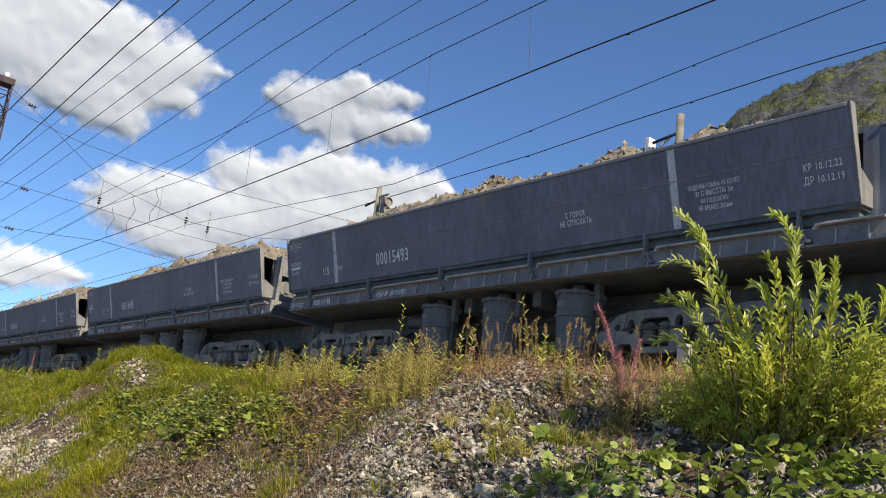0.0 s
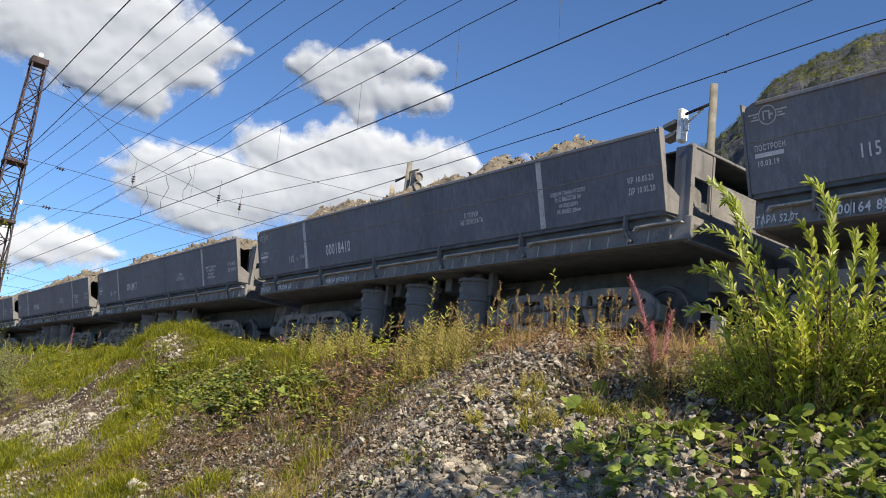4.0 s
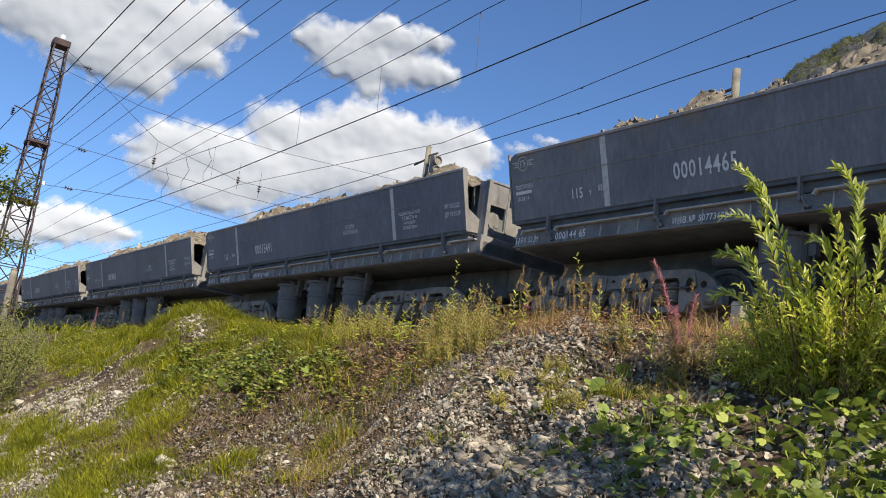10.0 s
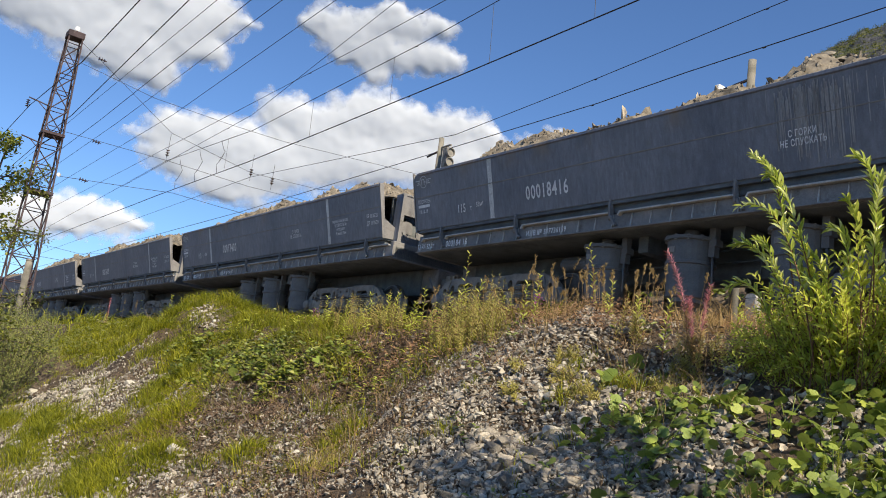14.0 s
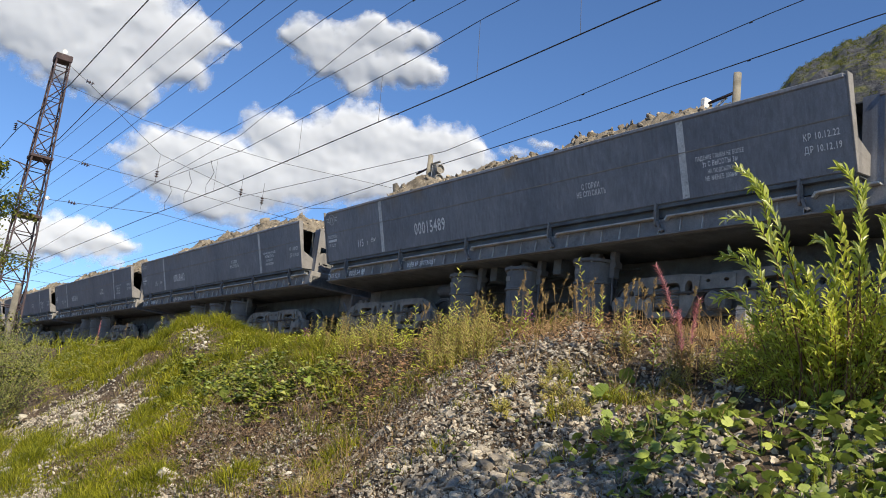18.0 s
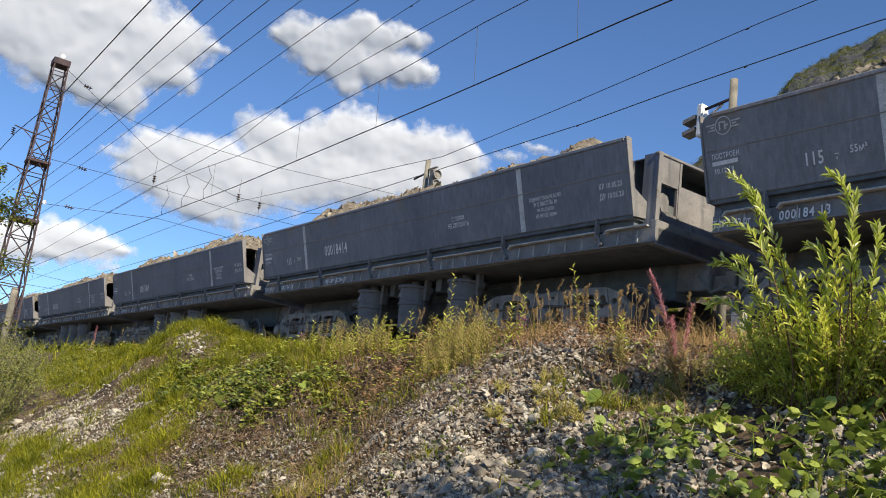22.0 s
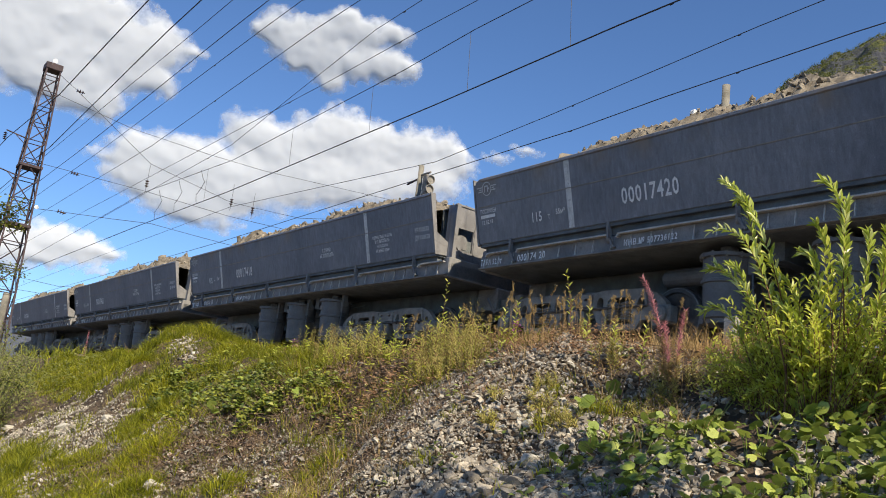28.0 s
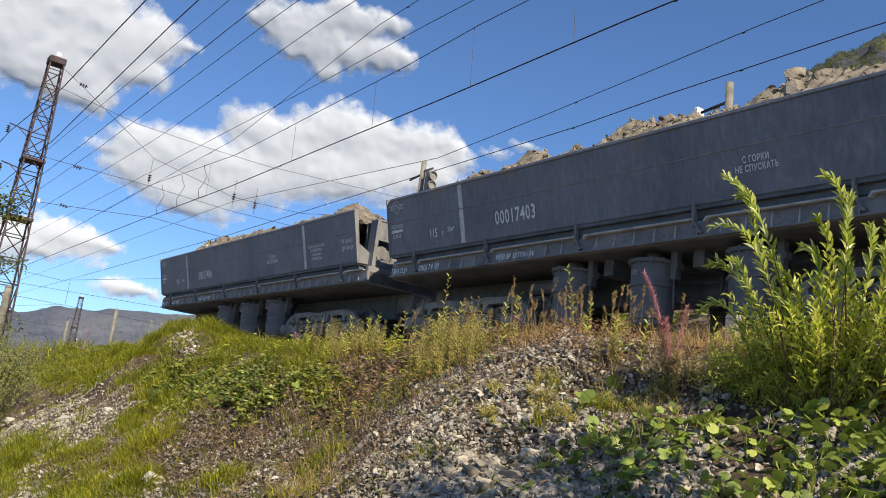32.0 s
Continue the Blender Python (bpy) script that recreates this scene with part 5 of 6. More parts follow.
def gravel_share(x, y):
    """How densely broken stone covers the bank here, 0 to 1."""
    n = 0.5 + 0.9 * noise.fractal(Vector((x * 1.1, y * 1.6, 8)), 1, 2, 3)
    g = 0.0
    d = near_line(x, y, (-4.1, 4.05), (-3.75, 2.4))
    g = max(g, min(1, max(0, 1.35 - d / 0.55)))
    if x > -3.3 and y < 3.6:
        g = max(g, 0.75)
    d = math.hypot((x + 10.9) / 2.5, (y - 2.45) / 0.42)
    g = max(g, min(1, max(0, 1.5 - d)) * 0.62)
    g = max(g, 0.8 * min(1, max(0, 2 - near_line(x, y, *BARE) / 0.1)))
    if y < 2.95 and x < -4.8:
        g = max(g, 0.3)
    g *= min(1.0, 0.1 + (near_line(x, y, *BUSH_FOOT) / 0.22) ** 2)
    for a, b, ra, rb in ((-3.12, 3.55, 0.3, 0.17), (-3.45, 3.0, 0.3, 0.1)):
        g *= min(1.0, 0.25 + 0.75 * math.hypot((x - a) / ra, (y - b) / rb))
    return max(g * min(1, 0.25 + n), 0.02 if x < -6.8 and y > 2.95 else 0.1 if y < 3.9 else 0.03)


def blot(x, y, k=0.8, seed=0.0):
    return max(0.0, min(1.0, 0.5 + 1.6 * noise.fractal(Vector((x * k, y * k, seed)), 1, 2, 3)))


def scatter_gravel():
    gravel, pale = Pile(), Pile()
    for _ in range(92000):
        x = -rnd.uniform(-1.5, 13.0)
        y = rnd.uniform(1.0, 4.3)
        if rnd.random() > min(1, (0.9 - x) / 2.2, (y - 0.7) / 1.0):
            continue
        if rnd.random() > gravel_share(x, y) * (1.0 if x > -6 else 0.6):
            continue
        r = rnd.choice((0.009, 0.011, 0.013, 0.016, 0.018, 0.022, 0.028)) * (1.1 if x < -6 else 1.0)
        add_stone(pale if rnd.random() < 0.16 else gravel, x, y, r)
    for _ in range(9000):
        x, y = -rnd.uniform(1.25, 4.1), rnd.uniform(2.5, 3.45)
        if rnd.random() < (0.75 if y < 3.1 else 0.5) * (1 if x > -3.3 else max(0, (x + 4.1) / 0.8)) * min(1.0, 0.05 + (near_line(x, y, *BUSH_FOOT) / 0.22) ** 2):
            add_stone(pale if rnd.random() < 0.08 else gravel, x, y, rnd.choice((0.011, 0.014, 0.017, 0.021, 0.026)))
    # the stones thin out towards the foot of the bank
    for _ in range(5000):
        x, y = -rnd.uniform(-3.0, 7.0), 2.7 - 3.2 * rnd.random() ** 1.8
        if rnd.random() < 0.25 + blot(x, y, 1.1, 77):
            add_stone(pale if rnd.random() < 0.1 else gravel, x, y, rnd.choice((0.009, 0.012, 0.016, 0.022)))
    # loose stone on the ballast and on the bank's flat top
    for _ in range(4500):
        add_stone(gravel, -rnd.uniform(2, 24), rnd.uniform(8.6, 10.0), rnd.uniform(0.025, 0.05))
    gravel.done("gravel", "stone", "loose grey crushed stone on the bank", "gravel", "stuff")
    pale.done("pale_gravel", "pale_stone", "scattered pale stones on the bank", "gravel", "stuff")


scatter_gravel()


def single_stones():
    meshes = []
    for k in range(8):
        bm = stone_shape(100 + k, 0.75)
        bmesh.ops.bevel(bm, geom=bm.edges[:], offset=0.06, segments=1, affect="EDGES")
        me = bpy.data.meshes.new("stone")
        bm.to_mesh(me)
        bm.free()
        me.materials.append(M["stone"])
        meshes.append(me)
    places = [(-6.3, 2.22, 0.07), (-2.73, 3.7, 0.045), (-2.6, 3.5, 0.03), (-12.9, 2.42, 0.09), (-9.5, 1.75, 0.07), (-10.6, 2.55, 0.085), (-9.6, 2.75, 0.07), (-3.5, 3.2, 0.045), (-3.3, 3.05, 0.05)]
    for k in range(330):
        x, y = (-rnd.uniform(1.6, 5.2), rnd.uniform(2.5, 4.0)) if k < 170 else (-rnd.uniform(1.7, 3.7), rnd.uniform(2.45, 3.05))
        if rnd.random() < gravel_share(x, y):
            places.append((x, y, rnd.uniform(0.022, 0.036) if k < 170 else rnd.uniform(0.028, 0.058)))
    for k, (x, y, r) in enumerate(places):
        ob = new("stone", meshes[k % 8])
        ob.matrix_basis = pose(x, y, ground_z(x, y) + r * 0.25, rnd.uniform(-20, 20), rnd.uniform(-20, 20), rnd.uniform(0, 360)) @ Matrix.Diagonal((r * 1.3, r, r * (1.1 if k < 9 else 0.8), 1))
        if k < 9:
            ob.data = ob.data.copy()
            ob.data.materials[0] = M["pale_stone"]
        tagged(ob, "pale boulder half sunk in the bank" if k < 9 else "grey broken stone lying on the bank", "stone", "single stones on the bank")


single_stones()


def grass_patch(name, mat, label, n, where, hmin, hmax, width=0.0035, tuft=9, curl=(0.2, 0.8), spread=0.05):
    """where(rnd) gives a place or None."""
    pile = Pile()
    for _ in range(n):
        at = where()
        if at is None:
            continue
        x, y = at
        h0 = (hmin + (hmax - hmin) * blot(x, y, 1.7, 50)) * rnd.uniform(0.7, 1.3)
        sway = 2.9 + 1.5 * noise.noise(Vector((x * 1.3, y * 1.3, 40)))
        for _ in range(tuft):
            r, way = spread * 1.7 * math.sqrt(rnd.random()), rnd.uniform(0, 6.283)
            a, b = x + r * math.cos(way), y + r * math.sin(way)
            out = r / (spread * 1.7)
            lean = way if rnd.random() < 0.85 else sway + rnd.gauss(0, 0.7)
            h = h0 * (1.15 - 0.5 * out * out) * rnd.uniform(0.6, 1.1)
            pile.blade((a, b, ground_z(a, b) - 0.01), h, width * rnd.uniform(0.7, 1.4), lean, rnd.uniform(0, 3.14), curl[0] + (curl[1] - curl[0]) * (0.55 * out + 0.45 * rnd.random()))
    pile.done(name, mat, label, "grass", "stuff")


def within(x0, x1, y0, y1, keep=None):
    def f():
        x, y = rnd.uniform(x0, x1), rnd.uniform(y0, y1)
        return (x, y) if keep is None or rnd.random() < keep(x, y) else None
    return f


def mound_keep(x, y):
    if near_line(x, y, *BARE) < 0.1:
        return 0.12
    weeds = 1.2 - math.hypot((x + 7.9) / 1.6, (y - 3.3) / 0.38)
    edge = 2.85 + 0.12 * noise.noise(Vector((x, 0, 1))) + (0.17 if x < -9.6 else 0.0)
    return max(0.0, min(1.0, (y - edge) * 3.5)) * (0.3 + 0.7 * blot(x, y, 1.6, 2)) * max(0.06, min(1.0, 1 - 2.5 * weeds))


GREEN = [(-8.5, 2.85, 0.5, 0.16), (-8.55, 2.2, 0.6, 0.13), (-9.1, 1.85, 0.7, 0.14), (-7.1, 1.88, 0.45, 0.14), (-7.3, 2.45, 0.4, 0.13), (-8.0, 2.68, 0.4, 0.14),
         (-6.35, 2.12, 0.25, 0.08), (-5.8, 2.48, 0.2, 0.07), (-6.6, 1.8, 0.4, 0.1), (-10.0, 2.05, 0.4, 0.1), (-7.9, 2.05, 0.4, 0.12), (-5.25, 3.0, 0.12, 0.06), (-11.4, 1.85, 0.5, 0.12)]


def green_keep(x, y):
    return max([0.0] + [2.9 - 2 * math.hypot((x - a) / rx, (y - b) / ry) for a, b, rx, ry in GREEN]) + (0.04 if y < 2.8 else 0)


grass_patch("meadow_grass", "grass", "thick bright green grass on the crest of the bank", 13000, within(-17.5, -7.0, 2.75, 4.9, mound_keep), 0.04, 0.17, 0.0032, 20, (0.3, 1.3), 0.06)
grass_patch("slope_grass", "grass", "bright green grass tufts on the lower bank", 9000, within(-13.6, -4.9, 1.4, 3.1, green_keep), 0.05, 0.17, 0.0028, 24, (0.2, 1.0), 0.05)
grass_patch("crest_grass", "dry_grass", "drying yellow grass along the crest", 1000, within(-7.6, -1.2, 3.62, 4.7, lambda x, y: 0.3 + 0.7 * blot(x, y, 1.2, 7) if not (x > -4.9 and y < 3.85) else 0.12), 0.04, 0.22, 0.0022, 12, (0.3, 1.3), 0.09)
grass_patch("mound_straw", "straw", "dry straw blades among the grass of the mound", 1100, within(-16, -6.2, 2.9, 4.6, lambda x, y: blot(x, y, 1.9, 15) ** 2), 0.05, 0.16, 0.0024, 10, (0.5, 1.6), 0.06)
grass_patch("slope_tufts", "grass", "green tufts among leafy weeds and litter", 900, within(-8.6, -4.8, 2.1, 3.8, lambda x, y: blot(x, y, 2.2, 16) ** 2), 0.05, 0.17, 0.0026, 14, (0.3, 1.2), 0.04)
grass_patch("mixed_grass", "grass", "green and yellow grass along the crest", 420, within(-7.8, -4.7, 3.5, 4.4, lambda x, y: blot(x, y, 1.4, 9)), 0.1, 0.26, 0.0026, 9, (0.3, 1.1), 0.05)
grass_patch("tuft_grass", "dry_grass", "thin dry grass tufts among the stones", 330, within(-6.2, -1.6, 2.3, 3.75, lambda x, y: blot(x, y, 1.6, 11) ** 2), 0.06, 0.22, 0.0018, 12, (0.2, 0.8), 0.035)
grass_patch("tuft_greenery", "grass", "sparse green tufts among the stones", 190, within(-6.2, -2.4, 2.4, 3.8, lambda x, y: blot(x, y, 1.9, 13) ** 2), 0.05, 0.15, 0.0024, 12, (0.3, 1.0), 0.035)
grass_patch("straw_clump", "straw", "yellow straw clump on the slope", 13, within(-4.95, -4.5, 2.4, 2.64), 0.08, 0.26, 0.0017, 14, (0.2, 0.6), 0.05)
grass_patch("straw_base", "grass", "green grass round a straw clump", 16, within(-5.1, -4.4, 2.4, 2.66), 0.06, 0.2, 0.0022, 14, (0.2, 0.8), 0.05)
grass_patch("far_grass", "grass", "rank grass along the bank into the distance", 3200, within(-75, -17, 0.5, 8.0, lambda x, y: 0.8 * blot(x, y, 0.3, 3)), 0.15, 0.45, 0.01, 8, (0.3, 1.0), 0.2)
grass_patch("path_grass", "dry_grass", "thin grass beside the ballast", 900, within(-30, -1, 4.6, 8.6, lambda x, y: 0.6 * blot(x, y, 0.5, 4)), 0.1, 0.28, 0.004, 7, (0.2, 0.8), 0.08)
grass_patch("foot_grass", "grass", "thin grass at the foot of the bank", 420, within(-9.5, 3.5, -1.8, 1.9, lambda x, y: blot(x, y, 0.9, 19) ** 2), 0.04, 0.13, 0.0026, 12, (0.3, 1.1), 0.05)
# small tufts where green weeds stand singly among the stones
for tx, ty, n in ((-3.62, 3.42, 14), (-3.45, 3.22, 16), (-3.5, 3.3, 10), (-2.95, 3.62, 14), (-3.1, 3.52, 10), (-4.1, 3.1, 8), (-3.85, 2.75, 6), (-3.2, 3.4, 8)):
    grass_patch("grass_tuft", "grass", "small yellow-green grass tuft among grey stones", n, within(tx - 0.07, tx + 0.07, ty - 0.05, ty + 0.05), 0.06, 0.17, 0.0022, 14, (0.3, 1.0), 0.03)


def chips():
    """Fine stone chips between the larger stones."""
    dark, pale = Pile(), Pile()
    base = [Vector(v) for v in ((1, 0, 0), (-1, 0, 0), (0, 1, 0), (0, -1, 0), (0, 0, 0.8), (0, 0, -0.8))]
    faces = [(0, 2, 4), (2, 1, 4), (1, 3, 4), (3, 0, 4), (2, 0, 5), (1, 2, 5), (3, 1, 5), (0, 3, 5)]
    for k in range(62000):
        if k % 2:
            x, y, r = -rnd.uniform(1.3, 5.5), rnd.uniform(2.35, 3.95), rnd.uniform(0.004, 0.011)
        else:
            x, y, r = -rnd.uniform(4.5, 12.5), rnd.uniform(1.4, 3.3), rnd.uniform(0.006, 0.016)
        if near_line(x, y, *BUSH_FOOT) < 0.14 or rnd.random() > max((0.2 + blot(x, y, 1.5, 71)) * (0.6 if x < -4.9 else 1), 0.7 if x > -3.3 and y < 3.3 else 0):
            continue
        m = pose(x, y, ground_z(x, y) + 0.012, rnd.uniform(0, 360), rnd.uniform(0, 360), 0)
        s = Vector((rnd.uniform(0.8, 1.6), rnd.uniform(0.6, 1.1), rnd.uniform(0.5, 1.1))) * r
        (pale if rnd.random() < 0.22 else dark).add([m @ Vector((v.x * s.x, v.y * s.y, v.z * s.z)) for v in base], faces)
    dark.done("stone_chips", "stone", "fine grey stone chips on the soil", "gravel", "stuff")
    pale.done("pale_chips", "pale_stone", "fine pale stone chips on the soil", "gravel", "stuff")


chips()


def litter():
    pile = Pile()
    for _ in range(25000):
        x, y = -rnd.uniform(2.6, 8.6), rnd.uniform(1.9, 4.1)
        if rnd.random() > (0.9 if -7.6 < x < -4.6 + (3.0 - y) * 0.6 and y > 2.2 else 0.4 if x < -6 else 0.3) * (0.3 + blot(x, y, 1.3, 21)):
            continue
        p = Vector((x, y, ground_z(x, y) + rnd.uniform(0.0, 0.05)))
        w = Vector((rnd.gauss(0, 1), rnd.gauss(0, 1), rnd.gauss(0.2, 0.5))).normalized()
        if rnd.random() < 0.6:
            pile.leaf(p, w, Vector((0, 0, 1)), rnd.uniform(0.018, 0.05), rnd.uniform(0.01, 0.024), 0.4)
        else:
            pile.twig(p, p + w * rnd.uniform(0.06, 0.22), 0.0022, 0.001, 3)
    pile.done("dry_litter", "litter", "brown dead leaves and stalks on the soil", "plant litter", "stuff")


litter()


def leafy_cover(name, mat, label, n, where, long, wide, hmax):
    """Low leafy growth: many short stalks with leaves."""
    pile = Pile()
    for _ in range(n):
        at = where()
        if at is None:
            continue
        x, y = at
        h = rnd.uniform(0.03, hmax)
        top = Vector((x + rnd.gauss(0, 0.03), y + rnd.gauss(0, 0.03), ground_z(x, y) + h))
        for _ in range(rnd.randint(3, 6)):
            a = rnd.uniform(0, 6.28)
            w = Vector((math.cos(a), math.sin(a), rnd.uniform(-0.3, 0.6))).normalized()
            pile.leaf(top - Vector((0, 0, rnd.uniform(0, h * 0.7))), w, Vector((0.45 + rnd.gauss(0, 0.3), -0.25 + rnd.gauss(0, 0.3), 0.85)), long * rnd.uniform(0.6, 1.3), wide * rnd.uniform(0.7, 1.3), 0.2)
    pile.done(name, mat, label, "weeds", "stuff")


leafy_cover("nettle_cover", "dark_leaf", "dark green leafy weeds on the slope", 7500, within(-10.2, -5.4, 2.6, 3.95, lambda x, y: max(0, 1.3 - math.hypot((x + 7.9) / 1.75, (y - 3.33) / 0.42)) * max(0.05, 2.2 * blot(x, y, 2.6, 31) - 0.5)), 0.044, 0.03, 0.12)
leafy_cover("green_weeds", "coltsfoot", "bright green leafy weeds on the slope", 1500, within(-10.2, -5.4, 2.8, 3.95, lambda x, y: max(0, 1.2 - math.hypot((x + 7.9) / 1.8, (y - 3.36) / 0.42)) * max(0, 2 * blot(x, y, 2.6, 31) - 0.7)), 0.046, 0.032, 0.15)
leafy_cover("crest_weeds", "russet", "low reddish-brown weeds along the crest", 3200, within(-6.6, -2.6, 3.66, 4.3, lambda x, y: (1.0 if -5.0 < x < -3.2 else 0.5) * blot(x, y, 1.5, 36)), 0.022, 0.007, 0.15)
leafy_cover("dead_bramble", "russet", "dead reddish-brown brambles on the slope", 1100, within(-6.6, -4.7, 3.05, 4.1, lambda x, y: max(0, 1.25 - math.hypot((x + 5.6) / 0.65, (y - 3.62) / 0.4)) * (0.25 + blot(x, y, 2.3, 38))), 0.034, 0.012, 0.26)
leafy_cover("weed_cover", "willow", "light green low weeds along the crest", 700, within(-9.5, -4.8, 3.3, 4.3, lambda x, y: blot(x, y, 1.3, 33) ** 1.5), 0.045, 0.014, 0.22)
leafy_cover("weed_sprouts", "coltsfoot", "small green weeds among the stones", 170, within(-4.9, -1.5, 2.5, 3.95, lambda x, y: blot(x, y, 1.7, 35) ** 2), 0.04, 0.016, 0.1)
leafy_cover("shrub_cover", "grey_leaf", "grey-green low willow scrub", 1500, within(-17.5, -11.6, 2.0, 4.4, lambda x, y: max(0, 1.2 - math.hypot((x + 14.8) / 2.2, (y - 2.9) / 1.0))), 0.05, 0.016, 0.55)


def broad_leaf_mesh(seed):
    r = random.Random(seed)
    n = 14
    v, f = [(0, 0, 0)], []
    for k in range(n):
        a = 2 * math.pi * k / n
        notch = 1 - 0.62 * math.exp(-((a - math.pi) / 0.42) ** 2)
        rad = notch * (1 + 0.045 * (-1) ** k) * r.uniform(0.92, 1.06)
        v.append((rad * math.cos(a) * 1.05, rad * math.sin(a), -0.16 * rad * rad + 0.1 * abs(math.sin(a)) + 0.03 * (-1) ** k))
    for k in range(n):
        f.append((0, 1 + k, 1 + (k + 1) % n))
    me = bpy.data.meshes.new("leaf")
    me.from_pydata(v, [], f)
    me.materials.append(M["broad"])
    for p in me.polygons:
        p.use_smooth = True
    return me


def broad_material():
    m, n, l, b = material("coltsfoot_leaf", 0.42)
    info = n.new("ShaderNodeObjectInfo")
    r = ramp(n, [(0.0, (0.15, 0.21, 0.036)), (0.6, (0.27, 0.345, 0.06)), (1.0, (0.45, 0.5, 0.1))])
    l.new(info.outputs["Random"], r.inputs[0])
    vein = noise_tex(n, l, 5, 4)
    g = ramp(n, [(0.3, (0.75, 0.8, 0.75)), (0.7, (1.2, 1.15, 1.1))])
    l.new(vein.outputs[0], g.inputs[0])
    col = mix_rgb(n, l, 1.0, r.outputs[0], g.outputs[0], "MULTIPLY")
    l.new(col, b.inputs["Base Color"])
    t = n.new("ShaderNodeBsdfTranslucent")
    l.new(col, t.inputs[0])
    mx = n.new("ShaderNodeMixShader")
    mx.inputs[0].default_value = 0.3
    l.new(b.outputs[0], mx.inputs[1])
    l.new(t.outputs[0], mx.inputs[2])
    l.new(mx.outputs[0], n["Material Output"].inputs[0])
    bump(n, l, b, vein.outputs[0], 0.4, 0.01)
    return m


M["broad"] = broad_material()
BROAD = [broad_leaf_mesh(k) for k in range(6)]


def coltsfoot(x, y, leaves, size):
    z = ground_z(x, y)
    plant = tagged(empty("coltsfoot", x, y, z), "low broad-leaved green plant on the stones", "weed", "coltsfoot on the bank")
    stalks = Pile()
    for _ in range(leaves):
        a, d = rnd.uniform(0, 6.28), rnd.uniform(0.02, 0.17)
        px, py = d * math.cos(a), d * math.sin(a)
        h = ground_z(x + px, y + py) - z + rnd.uniform(0.03, 0.1)
        stalks.twig(Vector((0, 0, 0)), Vector((px, py, h)), 0.003, 0.002, 4)
        r = size * rnd.uniform(0.6, 1.2)
        share("leaf", rnd.choice(BROAD), plant, pose(px, py, h, 36 + rnd.gauss(0, 16), rnd.gauss(-8, 16), rnd.uniform(0, 360)) @ Matrix.Diagonal((r, r, r, 1)))
    stalks.done("stalk_tuft", "coltsfoot", parent=plant, kind="stuff")


def colt_share(x, y):
    """Where coltsfoot covers the stones."""
    if near_line(x, y, *BUSH_FOOT) < 0.07:
        return 0.1
    a = 1.35 - math.hypot((x + 2.62) / 0.42, (y - 3.22 - 0.25 * (x + 2.62)) / 0.24)
    b = 1.0 if x > -2.12 and y < 3.5 else 0.0
    c = 0.5 if -2.6 < x and y < 3.05 else 0.0
    return max(0.04, min(1, max(a, b, c)))


for _ in range(230):
    x, y = -rnd.uniform(1.35, 3.1), rnd.uniform(2.75, 3.5)
    if rnd.random() < colt_share(x, y) * 0.4:
        coltsfoot(x, y, rnd.randint(5, 8), 0.029)
for x, y in ((-7.0, 3.3), (-7.9, 3.45), (-8.3, 3.3), (-6.6, 3.35), (-7.4, 3.1), (-3.28, 3.5)):
    coltsfoot(x, y, 5, 0.045)


def coltsfoot_cover():
    pile = Pile()
    shapes = [[tuple(v.co) for v in me.vertices] for me in BROAD]
    faces = [tuple(p.vertices) for p in BROAD[0].polygons]
    for _ in range(2600):
        x, y = -rnd.uniform(1.1, 3.1), rnd.uniform(2.6, 3.55)
        if rnd.random() > colt_share(x, y) * 0.3:
            continue
        r = rnd.uniform(0.016, 0.036)
        m = pose(x, y, ground_z(x, y) + rnd.uniform(0.02, 0.09), 36 + rnd.gauss(0, 18), rnd.gauss(-8, 18), rnd.uniform(0, 360))
        pile.add([m @ (Vector(v) * r) for v in rnd.choice(shapes)], faces)
    pile.done("coltsfoot_cover", "coltsfoot", "carpet of broad green leaves over the stones", "weeds", "stuff")


coltsfoot_cover()


def shoot(pile_wood, leaves, a, b, c, r, n, long, wide, bare=0.15, splay=1.0):
    """A bent shoot from a by way of b to c, with leaves all along it."""
    pts = []
    for k in range(9):
        u = k / 8
        pts.append(a * (1 - u) ** 2 + b * 2 * u * (1 - u) + c * u * u)
    pile_wood.chain(pts, r, r * 0.12)
    for k in range(n):
        u = bare + (1 - bare) * (k + rnd.random() * 0.6) / n
        i = min(7, int(u * 8))
        p = pts[i].lerp(pts[i + 1], u * 8 - i)
        axis = (pts[i + 1] - pts[i]).normalized()
        ang = k * 2.4 + rnd.uniform(-0.4, 0.4)
        side = axis.orthogonal().normalized()
        side = Matrix.Rotation(ang, 3, axis) @ side
        w = (axis * rnd.uniform(0.4, 0.85) / splay + side * rnd.uniform(0.6, 1.0) * splay + Vector((0, 0, 0.15))).normalized()
        s = (1 - 0.35 * u) * rnd.uniform(0.75, 1.2)
        leaves(p, w, long * s, wide * s)


def willow_leaf_mesh():
    pile = Pile()
    pile.leaf(Vector((0, 0, 0)), Vector((1, 0, 0)), Vector((0, 0, 1)), 1.0, 0.26, 0.35)
    me = bpy.data.meshes.new("leaf")
    me.from_pydata([tuple(v) for v in pile.v], [], pile.f)
    me.materials.append(M["willow_one"])
    return me


